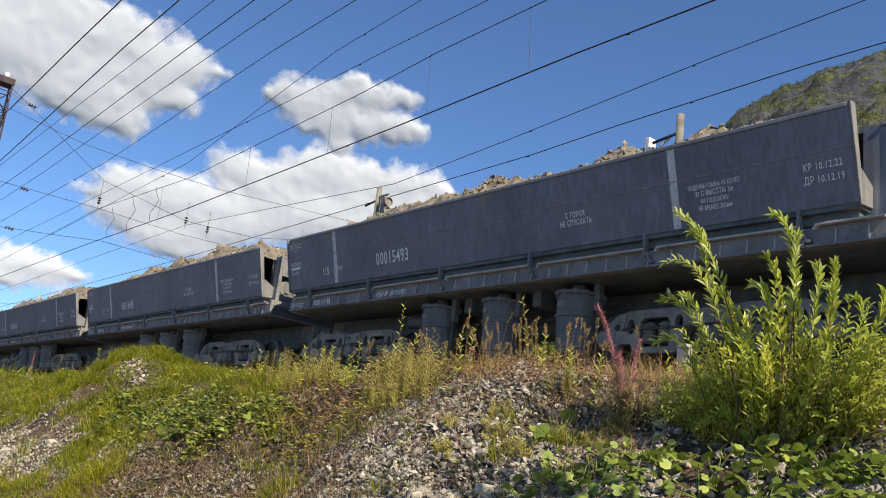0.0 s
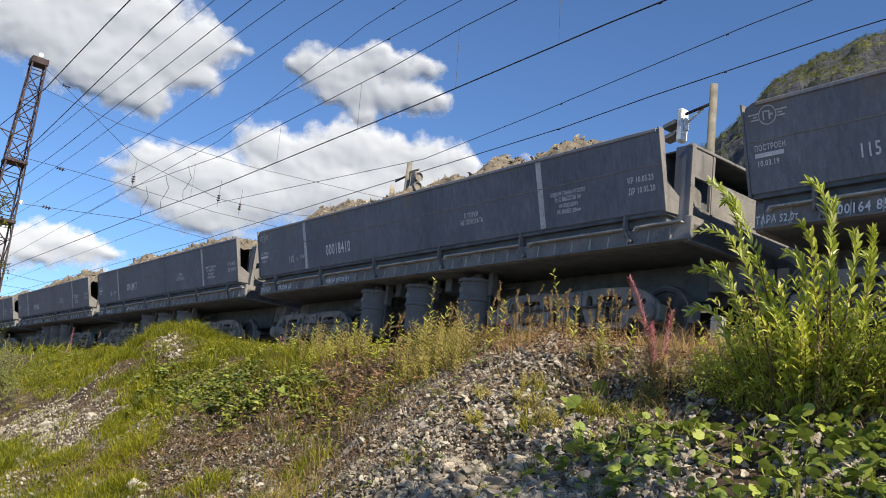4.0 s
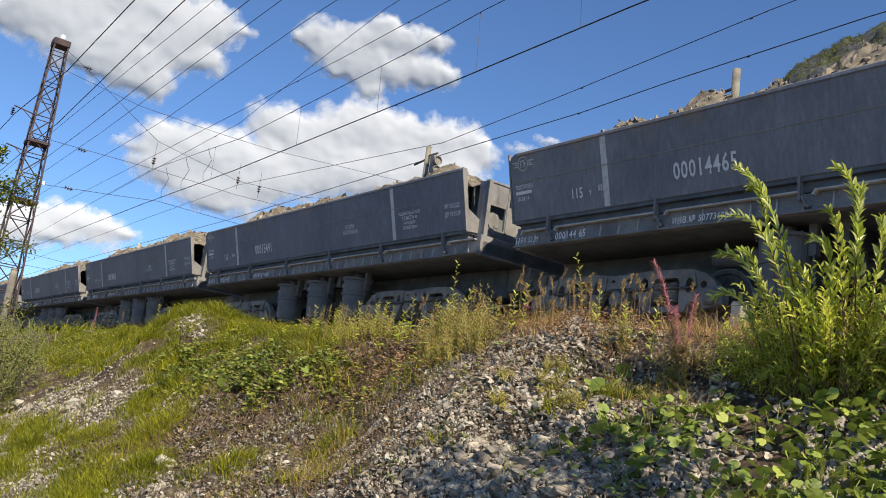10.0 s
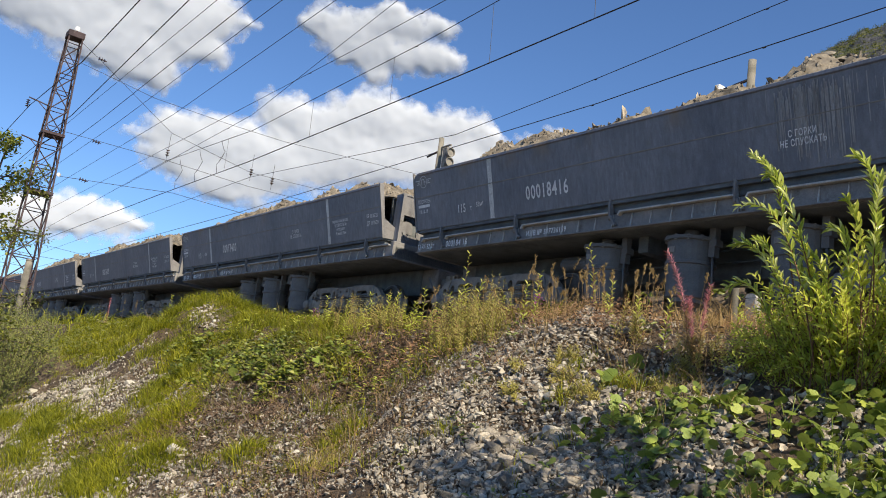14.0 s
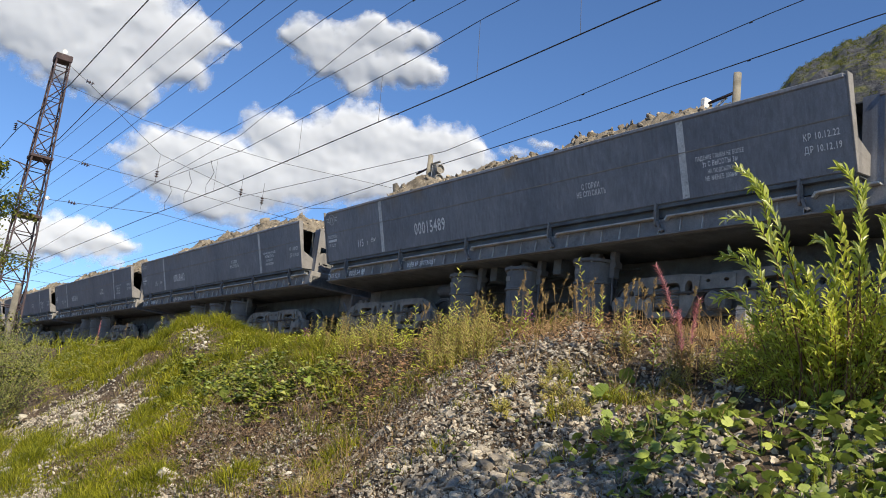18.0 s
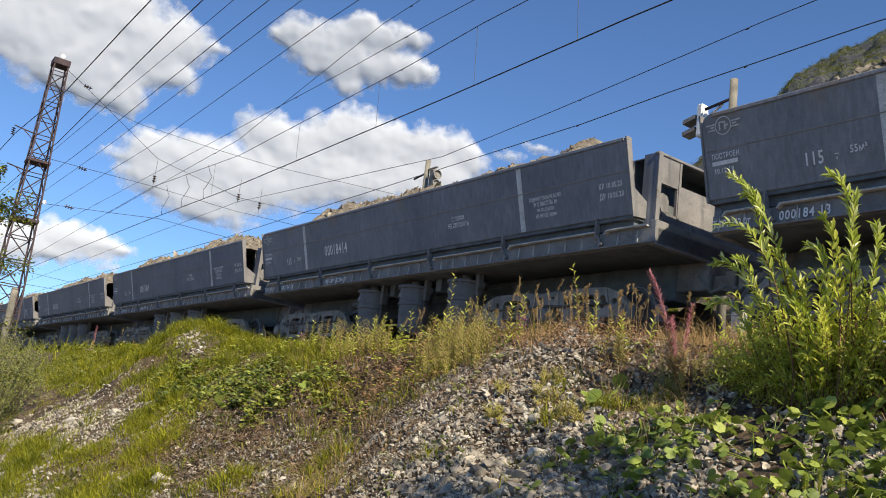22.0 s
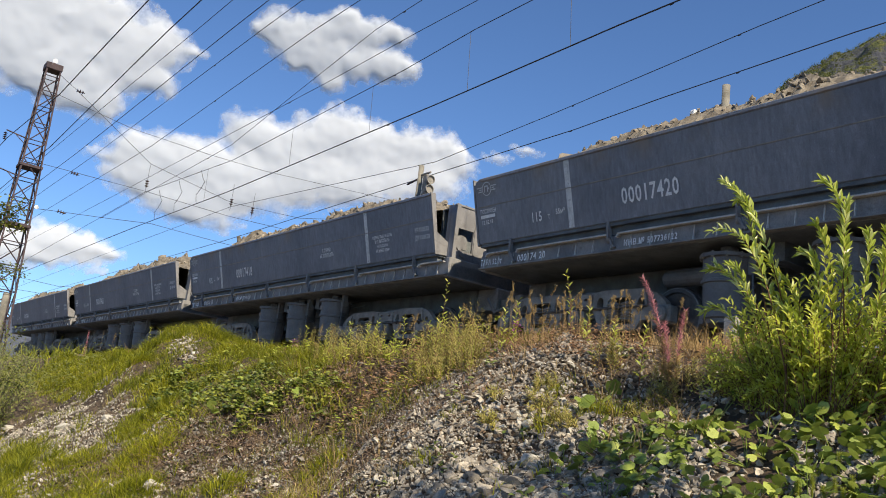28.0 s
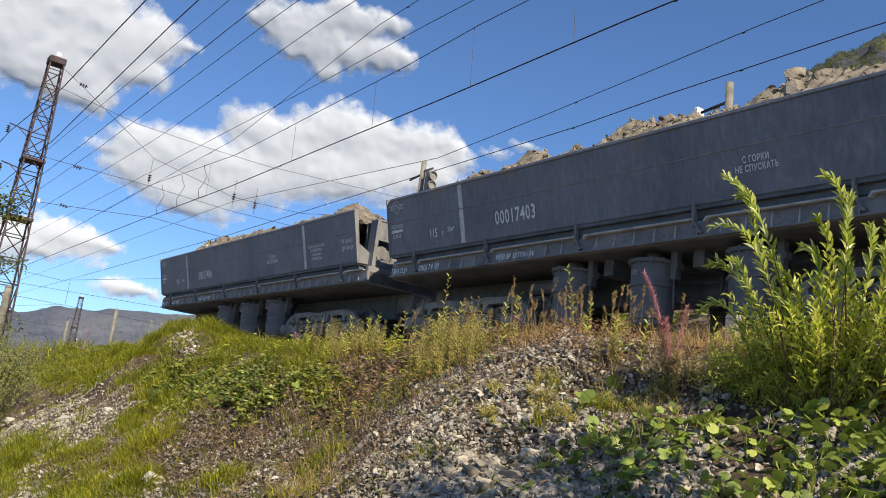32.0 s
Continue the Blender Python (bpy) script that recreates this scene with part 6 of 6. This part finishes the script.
def willow_one_material():
    m, n, l, b = material("willow_leaf", 0.33)
    info = n.new("ShaderNodeObjectInfo")
    r = ramp(n, [(0.0, (0.34, 0.41, 0.055)), (0.55, (0.52, 0.58, 0.11)), (1.0, (0.7, 0.73, 0.34))])
    l.new(info.outputs["Random"], r.inputs[0])
    l.new(r.outputs[0], b.inputs["Base Color"])
    t = n.new("ShaderNodeBsdfTranslucent")
    l.new(r.outputs[0], t.inputs[0])
    mx = n.new("ShaderNodeMixShader")
    mx.inputs[0].default_value = 0.5
    l.new(b.outputs[0], mx.inputs[1])
    l.new(t.outputs[0], mx.inputs[2])
    l.new(mx.outputs[0], n["Material Output"].inputs[0])
    return m


M["willow_one"] = willow_one_material()
WILLOW_LEAF = willow_leaf_mesh()


def willow_bush():
    bush = tagged(empty("willow_bush"), "young willow bush with upright leafy shoots", "bush")
    joined = Pile()
    count = [0]

    def grow(mid, tip, n, long, single, r=0.006, bare=0.25):
        c, b = Vector(tip), Vector(mid)
        x = -2.12 + (b.x + 2.12) * 0.55 + rnd.uniform(-0.08, 0.08)
        y = 3.62 + rnd.uniform(-0.1, 0.1)
        a = Vector((x, y, ground_z(x, y) - 0.03))
        b = b * 2 - a.lerp(c, 0.5) if single else b
        wood, made = Pile(), []

        def one(p, w, lo, wi):
            if single and count[0] < 620:
                side = w.cross(Vector((0.5, -0.3, 0.8)))
                side.normalize()
                m = Matrix((w, side * -1, side.cross(w))).transposed().to_4x4()
                made.append(Matrix.Translation(p) @ m @ pose(0, 0, 0, rnd.gauss(0, 35), 0, 0) @ Matrix.Diagonal((lo, lo, lo, 1)))
                count[0] += 1
            else:
                joined.leaf(p, w, Vector((0.55 + rnd.gauss(0, 0.4), -0.35 + rnd.gauss(0, 0.4), 0.75)), lo, wi, 0.3)
        shoot(wood, one, a, b, c, r, n, long, long * 0.3, bare, 0.72 if single else 1.0)
        stem = wood.done("shoot", "stem", parent=bush)
        for m in made:
            share("leaf", WILLOW_LEAF, stem, m)
    for mid, tip, n in SHOOTS:
        grow(mid, tip, n, 0.08, True, 0.0045, 0.36)
    for k in range(44):
        x = rnd.uniform(-2.62, -1.45)
        tip = Vector((x, rnd.uniform(3.42, 3.75), 0.5 + rnd.uniform(0.2, 0.52) * (1.1 - 0.6 * abs(x + 1.95))))
        mid = tip.lerp(Vector((-2.1 + (x + 2.1) * 0.6, 3.65, 0.45)), 0.5) + Vector((rnd.uniform(-0.05, 0.05), 0, 0.04))
        grow(mid, tip, 36, rnd.uniform(0.05, 0.068), False, 0.0032, 0.15)
    for k in range(380):
        x = rnd.uniform(-2.75, -1.4)
        y = rnd.uniform(3.47, 3.85)
        tip = Vector((x, y, ground_z(x, y) + rnd.uniform(0.1, 0.4) * (1.15 - 0.5 * abs(x + 2.0))))
        mid = tip.lerp(Vector((-2.1 + (x + 2.1) * 0.6, 3.65, 0.5)), 0.5) + Vector((rnd.uniform(-0.06, 0.06), rnd.uniform(-0.06, 0.06), 0.06))
        grow(mid, tip, rnd.randint(26, 38), rnd.uniform(0.024, 0.04), False, 0.002, 0.1)
    joined.done("foliage", "willow", parent=bush, kind="stuff")


# middle and tip of each long shoot, and how many leaves it bears
SHOOTS = (
    ((-2.33, 3.53, 1.11), (-2.58, 3.5, 1.48), 62), ((-1.95, 3.53, 1.09), (-2.05, 3.5, 1.39), 58), ((-2.47, 3.58, 0.89), (-2.67, 3.55, 1.04), 44),
    ((-2.06, 3.53, 0.87), (-2.14, 3.5, 1.06), 42), ((-2.56, 3.63, 0.77), (-2.73, 3.6, 0.83), 36), ((-1.91, 3.63, 0.9), (-1.88, 3.6, 1.14), 44),
    ((-2.12, 3.53, 0.66), (-2.24, 3.5, 0.83), 34), ((-1.98, 3.63, 0.86), (-2.0, 3.6, 1.02), 40), ((-2.29, 3.58, 0.8), (-2.38, 3.55, 1.0), 36),
    ((-2.48, 3.63, 0.88), (-2.57, 3.6, 1.06), 40), ((-1.87, 3.68, 0.86), (-1.84, 3.65, 1.05), 40), ((-2.4, 3.53, 1.14), (-2.48, 3.5, 1.36), 40),
    ((-1.95, 3.53, 1.0), (-1.92, 3.5, 1.26), 44), ((-2.34, 3.48, 1.02), (-2.6, 3.45, 1.2), 40), ((-1.72, 3.62, 0.78), (-1.7, 3.6, 0.98), 36),
    ((-2.2, 3.6, 0.78), (-2.3, 3.58, 0.98), 34), ((-2.08, 3.6, 0.76), (-2.1, 3.58, 0.94), 34), ((-1.8, 3.56, 0.88), (-1.76, 3.52, 1.12), 40), ((-2.28, 3.6, 0.86), (-2.42, 3.58, 1.12), 38),
    ((-1.66, 3.6, 0.76), (-1.58, 3.58, 1.0), 36), ((-2.02, 3.56, 0.92), (-2.1, 3.54, 1.2), 38)
)
willow_bush()


def tall_weed(x, y, top, kind, lean=(0, 0)):
    """One upright stalk: 'leafy', 'pink' (in seed), 'flower' or 'straw'."""
    z = ground_z(x, y)
    names = {"leafy": ("tall_weed", "tall green leafy weed on the crest"), "pink": ("fireweed", "fireweed stalk with pink seed pods"),
             "flower": ("flowering_fireweed", "fireweed stalk with purple flowers"), "straw": ("straw_stalk", "dry brown grass stalk with a seed head")}
    name, label = names[kind]
    plant = tagged(empty(name, x, y, z), label, "weed", "tall weeds of the crest")
    wood, leaf, head = Pile(), Pile(), Pile()
    h = top - z
    a, c = Vector((0, 0, -0.02)), Vector((lean[0], lean[1], h))
    b = Vector((lean[0] * 0.15, lean[1] * 0.15, h * 0.6))
    long = 0.055 if kind == "leafy" else 0.05
    if kind == "straw":
        shoot(wood, lambda p, w, lo, wi: None, a, b, c, 0.002, 1, 0.01, 0.01)
        for k in range(22):
            u = 0.78 + 0.22 * k / 22
            p = a.lerp(c, u) if lean == (0, 0) else a * (1 - u) ** 2 + b * 2 * u * (1 - u) + c * u * u
            w = Vector((rnd.gauss(0, 1), rnd.gauss(0, 1), 1.6)).normalized()
            head.leaf(p, w, Vector((0, 1, 0)), 0.022, 0.006, 0.3)
        wood.done("stalk", "dry_grass", parent=plant)
        head.done("seed_head", "dry_grass", parent=plant, kind="stuff")
        return
    low = 0.42 if kind == "pink" else 1.0
    shoot(wood, lambda p, w, lo, wi: leaf.leaf(p, w, Vector((0.5, -0.3, 0.8)), lo, wi) if p.z < h * low else head.leaf(p, w, Vector((0, 0, 1)), lo * 0.95, 0.005, 0.3),
          a, b, c, 0.003, 150 if kind == "pink" else 19, long, long * (0.3 if kind == "leafy" else 0.22), 0.1)
    wood.done("stalk", "stem", parent=plant)
    leaf.done("leaf_growth", "dry_grass" if kind == "pink" else "willow", parent=plant, kind="stuff")
    if kind == "pink":
        head.done("seed_spike", "pink", parent=plant, kind="stuff")
    if kind == "flower":
        for _ in range(22):
            p = c + Vector((rnd.gauss(0, 0.018), rnd.gauss(0, 0.018), -rnd.uniform(0.0, 0.08)))
            head.leaf(p, Vector((rnd.gauss(0, 1), rnd.gauss(0, 1), 0.5)).normalized(), Vector((0, 0, 1)), 0.02, 0.016, 0.2)
        head.done("blossom", "purple", parent=plant, kind="stuff")


for x, y, top, kind, lean in (
        (-5.46, 3.95, 1.32, "leafy", (0.02, 0)), (-5.21, 3.9, 1.04, "leafy", (0.05, 0)), (-4.98, 3.95, 1.05, "straw", (-0.2, 0)), (-4.62, 3.95, 1.2, "straw", (-0.03, 0)),
        (-4.5, 3.95, 1.13, "straw", (0.06, 0)), (-4.42, 3.95, 1.1, "straw", (-0.25, 0)), (-4.3, 3.95, 1.15, "straw", (0.1, 0)), (-4.15, 3.95, 1.1, "straw", (0.22, 0)),
        (-4.02, 3.95, 1.24, "leafy", (-0.1, 0)), (-3.88, 3.95, 0.98, "leafy", (0.02, 0)), (-3.34, 3.75, 0.88, "straw", (0.02, 0)), (-3.04, 3.72, 1.08, "pink", (-0.21, 0)),
        (-2.98, 3.72, 0.87, "pink", (0.05, 0)), (-3.0, 3.7, 0.8, "pink", (-0.05, 0)), (-2.91, 3.7, 0.86, "straw", (0.0, 0)), (-3.2, 3.7, 0.8, "leafy", (0.03, 0)),
        (-2.75, 3.7, 0.8, "leafy", (0.03, 0)), (-3.5, 3.8, 0.85, "leafy", (0.0, 0)), (-6.42, 3.95, 1.0, "leafy", (0.02, 0)), (-6.1, 3.95, 0.95, "straw", (0.05, 0)),
        (-6.86, 3.95, 0.92, "leafy", (0.02, 0)), (-7.72, 3.95, 0.99, "leafy", (0.0, 0)), (-7.84, 3.9, 0.85, "flower", (0.0, 0)), (-7.29, 3.95, 0.95, "leafy", (0.0, 0)),
        (-4.57, 3.95, 0.92, "flower", (0.0, 0)), (-5.7, 3.9, 1.0, "straw", (-0.1, 0)), (-5.9, 3.95, 1.02, "straw", (0.1, 0)), (-5.35, 3.98, 1.08, "straw", (0.12, 0)),
        (-12.6, 3.95, 1.15, "leafy", (0.0, 0)), (-14.5, 4.0, 1.1, "straw", (0.0, 0)), (-15.0, 4.1, 1.1, "straw", (0.1, 0)), (-16.0, 4.2, 1.2, "straw", (0.0, 0)), (-17.0, 4.2, 1.25, "pink", (0.0, 0))):
    tall_weed(x, y, top, kind, lean)
for k in range(100):
    x = -rnd.uniform(4.0, 8.2) if k < 46 else -rnd.uniform(3.3, 5.6)
    y = rnd.uniform(3.75, 4.4)
    tall_weed(x, y, ground_z(x, y) + rnd.uniform(0.16, 0.4), rnd.choice(("straw",) * 5 + ("leafy",) if k < 46 else ("straw",)), (rnd.uniform(-0.08, 0.08), 0))


def horsetail(x, y):
    z = ground_z(x, y)
    plant = tagged(empty("horsetail", x, y, z), "small yellow-green horsetail among grey stones", "weed", "horsetails among the stones")
    pile = Pile()
    for k in range(12):
        for j in range(7):
            a = 6.28 * j / 7 + k
            p = Vector((0, 0, 0.02 + k * 0.006))
            pile.twig(p, p + Vector((0.012 * math.cos(a), 0.012 * math.sin(a), 0.016)), 0.0008, 0.0005, 3)
    pile.twig(Vector((0, 0, 0)), Vector((0, 0, 0.1)), 0.002, 0.001, 4)
    pile.done("branch_whorl", "horsetail", parent=plant, kind="stuff")


M["horsetail"] = leafy("horsetail_green", (0.26, 0.3, 0.02), (0.4, 0.42, 0.04), 0.6, 0.3)
for x, y in ((-1.86, 3.08), (-1.81, 3.09), (-1.75, 3.06), (-1.74, 3.12), (-1.69, 3.15), (-1.77, 3.2), (-1.68, 3.07), (-1.57, 3.16), (-1.37, 3.18)):
    horsetail(x, y)


def shrub(x, y, tall, wide, n, bare=0.15, long=0.06, low=0.45):
    z = ground_z(x, y)
    bush = tagged(empty("willow_shrub", x, y, z), "grey-green willow shrub with many thin twigs", "shrub", "willow shrubs at the bank's end")
    wood, leaf = Pile(), Pile()
    for k in range(n):
        ang, r = rnd.uniform(0, 6.28), wide * math.sqrt(rnd.random())
        c = Vector((math.cos(ang) * r, math.sin(ang) * r, tall * rnd.uniform(low, 1.05) * ((1.1 - 0.5 * r / wide) if low < 0.6 else 1.0)))
        a = c * 0.25
        a.z = -0.05
        shoot(wood, lambda p, w, lo, wi: leaf.leaf(p, w, Vector((0.5, -0.3, 0.8)), lo, wi), a, a.lerp(c, 0.5) + Vector((0, 0, 0.1)), c, 0.005, 26, long, long * 0.34, bare)
    wood.done("twig_work", "bark", parent=bush, kind="stuff")
    leaf.done("foliage", "grey_leaf", parent=bush, kind="stuff")


for x, y, tall, wide, n in ((-12.6, 1.85, 1.1, 0.6, 75), (-13.6, 2.2, 1.5, 0.7, 90), (-15.2, 2.5, 1.5, 0.8, 80), (-17.2, 2.8, 1.4, 0.8, 90), (-20, 3.2, 1.3, 1.0, 60), (-24, 3.6, 1.3, 1.2, 60), (-14.2, 1.5, 1.2, 0.7, 100), (-11.6, 1.5, 0.75, 0.5, 90)):
    shrub(x, y, tall, wide, n)
# unseen tall shrub, added out of view only to shade the lower stones
shrub(-0.4, 2.54, 3.1, 0.42, 38, 0.68, 0.1, 0.84)


def willowherb(x, y, wide, tall, n):
    z = ground_z(x, y)
    clump = tagged(empty("willowherb_clump", x, y, z), "clump of thin yellow-green willowherb stems", "weeds", "willowherb clumps on the bank")
    wood, leaf = Pile(), Pile()
    for k in range(n):
        ang, r = rnd.uniform(0, 6.28), wide * math.sqrt(rnd.random())
        px, py = math.cos(ang) * r * 1.4, math.sin(ang) * r * 0.6
        a = Vector((px, py, ground_z(x + px, y + py) - z - 0.02))
        c = a + Vector((rnd.gauss(0, 0.03), rnd.gauss(0, 0.03), tall * rnd.uniform(0.45, 1.1)))
        shoot(wood, lambda p, w, lo, wi: leaf.leaf(p, w, Vector((0.5, -0.3, 0.8)), lo, wi), a, a.lerp(c, 0.5), c, 0.002, 24, 0.038, 0.008, 0.08)
    wood.done("stem_growth", "stem", parent=clump, kind="stuff")
    leaf.done("leaf_growth", "herb", parent=clump, kind="stuff")


for x, y, wide, tall, n in ((-5.3, 3.85, 0.26, 0.38, 70), (-5.05, 3.75, 0.26, 0.34, 70), (-4.85, 3.6, 0.2, 0.26, 36), (-6.5, 4.0, 0.18, 0.3, 24), (-6.9, 4.0, 0.3, 0.36, 50), (-7.5, 4.0, 0.25, 0.36, 36), (-3.55, 3.78, 0.1, 0.26, 16), (-2.95, 3.75, 0.14, 0.2, 22), (-2.65, 3.7, 0.12, 0.2, 20),
                            (-3.58, 3.31, 0.07, 0.11, 15), (-3.68, 3.45, 0.06, 0.12, 12), (-3.3, 3.26, 0.08, 0.12, 18), (-3.72, 3.12, 0.06, 0.1, 10), (-3.02, 3.5, 0.06, 0.12, 12), (-3.0, 3.66, 0.06, 0.15, 14), (-3.9, 3.28, 0.05, 0.1, 9)):
    willowherb(x, y, wide, tall, n)


def birch(x, y, top, lean):
    z = ground_z(x, y)
    tree = tagged(empty("birch_tree", x, y, z), "small birch with thin drooping leafy branches", "tree")
    wood, leaf = Pile(), Pile()
    t = Vector((lean[0], lean[1], top - z))
    pts = [Vector((0, 0, -0.1)), t * 0.3, t * 0.65, t]
    for k in range(3):
        wood.twig(pts[k], pts[k + 1], 0.06 - 0.017 * k, 0.043 - 0.017 * k, 8)
    for k in range(44):
        u = rnd.uniform(0.25, 1.0)
        a = t * u
        ang = rnd.uniform(0, 6.28)
        r = 1.25 * (1.15 - u) + 0.25
        c = a + Vector((math.cos(ang) * r, math.sin(ang) * r, rnd.uniform(-0.1, 0.4)))
        shoot(wood, lambda p, w, lo, wi: leaf.leaf(p + Vector((rnd.gauss(0, 0.05), rnd.gauss(0, 0.05), rnd.gauss(0, 0.05))), w, Vector((0, 0, 1)), lo, wi), a, a.lerp(c, 0.5) + Vector((0, 0, 0.15)), c, 0.01, 150, 0.055, 0.04, 0.2)
    wood.done("trunk", "bark", parent=tree)
    leaf.done("crown", "dark_leaf", parent=tree, kind="stuff")


birch(-12.0, 0.95, 2.5, (0.1, 0.35))


def post(x, y, z0, z1, r):
    # round concrete post with a tapered cap
    ob = empty("wooden_post", x, y, 0)
    part("shaft", tube(B(), (0, 0, z0), (0, 0, z1), r * 1.1, r, 12), M["concrete"], ob)
    part("cap", tube(B(), (0, 0, z1), (0, 0, z1 + 0.06), r * 1.08, r * 0.8, 12), M["concrete"], ob)
    tagged(ob, "stout weathered yellowish post on the bank", "post")


post(-30, 4.72, 0.5, 2.88, 0.1)


def marker_post(x, y, tall):
    z = ground_z(x, y)
    ob = tagged(empty("marker_post", x, y, z), "short pale concrete marker post beside the track", "post")
    part("shaft", box(B(), -0.075, 0.075, -0.06, 0.06, -0.1, tall - 0.05, 0.012), M["sleeper"], ob)
    part("cap", prism(B(), [(-0.075, -0.06, tall - 0.05), (0.075, -0.06, tall - 0.05), (0.05, -0.06, tall), (-0.05, -0.06, tall)], (0, 0.12, 0)), M["sleeper"], ob)


marker_post(-6.1, 8.6, 0.82)


# ---- scrub and trees on the hill ----
M["hill_leaf"] = leafy("hillside_foliage", (0.05, 0.075, 0.015), (0.2, 0.2, 0.03), 0.7, 0.3)


def leaf_ball(pile, c, r, n, s):
    """A loose clump of leaves round c."""
    for _ in range(n):
        w = Vector((rnd.gauss(0, 1), rnd.gauss(0, 1), rnd.gauss(0, 0.9))).normalized()
        p = c + w * r * rnd.random() ** 0.4
        pile.leaf(p, Vector((rnd.gauss(0, 1), rnd.gauss(0, 1), rnd.gauss(0, 0.6))).normalized(), w, s * rnd.uniform(0.7, 1.4), s * 0.8, 0.3)


def hill_growth():
    scrub = Pile()
    for k in range(2300):
        a, u = rnd.uniform(14, 52), rnd.uniform(0.86, 1.0) if k % 3 == 0 else rnd.uniform(0.12, 1.0)
        c = hill_place(a, u)
        if noise.noise(c * 0.025) < 0.08 and u < 0.86 and rnd.random() < 0.9:
            continue
        r = rnd.uniform(0.7, 2.0)
        leaf_ball(scrub, c + Vector((0, 0, r * 0.4)), r, 30, 0.42)
    scrub.done("hillside_scrub", "hill_leaf", "green scrub on the rocky hill", "scrub", "stuff")
    for k in range(26):
        a, u = rnd.uniform(22, 44), rnd.uniform(0.14, 0.3)
        c = hill_place(a, u)
        h = rnd.uniform(6, 10)
        tree = tagged(empty("hillside_birch", *c), "yellow-green birch at the foot of the hill", "tree", "birches at the foot of the hill")
        wood, leaf = Pile(), Pile()
        wood.twig(Vector((0, 0, -0.5)), Vector((rnd.gauss(0, 0.3), rnd.gauss(0, 0.3), h * 0.9)), 0.14, 0.03, 6)
        for _ in range(16):
            q = Vector((rnd.gauss(0, h * 0.14), rnd.gauss(0, h * 0.14), h * rnd.uniform(0.35, 1.0)))
            wood.twig(Vector((0, 0, q.z * 0.75)), q, 0.05, 0.015, 4)
            leaf_ball(leaf, q, h * 0.13, 42, 0.35)
        wood.done("trunk", "bark", parent=tree)
        leaf.done("crown", "hill_leaf", parent=tree, kind="stuff")


hill_growth()


def far_scrub():
    pile = Pile()
    for k in range(1100):
        x, y = (-rnd.uniform(2, 170), rnd.uniform(20.5, 34)) if k < 500 else (-rnd.uniform(2, 62), rnd.uniform(19.2, 27))
        r = rnd.uniform(0.3, 0.9)
        leaf_ball(pile, Vector((x, y, ground_z(x, y) + r * 0.5)), r, 26, 0.22)
    pile.done("trackside_scrub", "dark_leaf", "low scrub beyond the tracks", "scrub", "stuff")


far_scrub()


def motions():
    """The train rolls past, its wheels turn, the clouds drift."""
    times = [float(t) for t in range(0, 33)]
    for (n, car), heap in zip(CARS, HEAPS):
        rows = [(t, pose(train_x(t) - PITCH * n, TRACK_Y, RAIL_Z)) for t in times]
        walk(car, rows)
        walk(heap, rows)
    fine = [k * 0.1 for k in range(321)]
    for n, car in CARS:
        for wheel in [o for o in car.children if o.name.startswith("wheelset")]:
            x = wheel.location.x
            walk(wheel, [(t, pose(x, 0, WHEEL_R, 0, math.degrees((train_x(t) - train_x(0)) / WHEEL_R) % 360, 0)) for t in fine])
    for ob, az, el, drift in CLOUDS:
        walk(ob, [(t, cloud_pose(az + drift[0] * (t - 13) / 26, el + drift[1] * (t - 13) / 26)) for t in (0.0, 16.0, 32.0)])


motions()
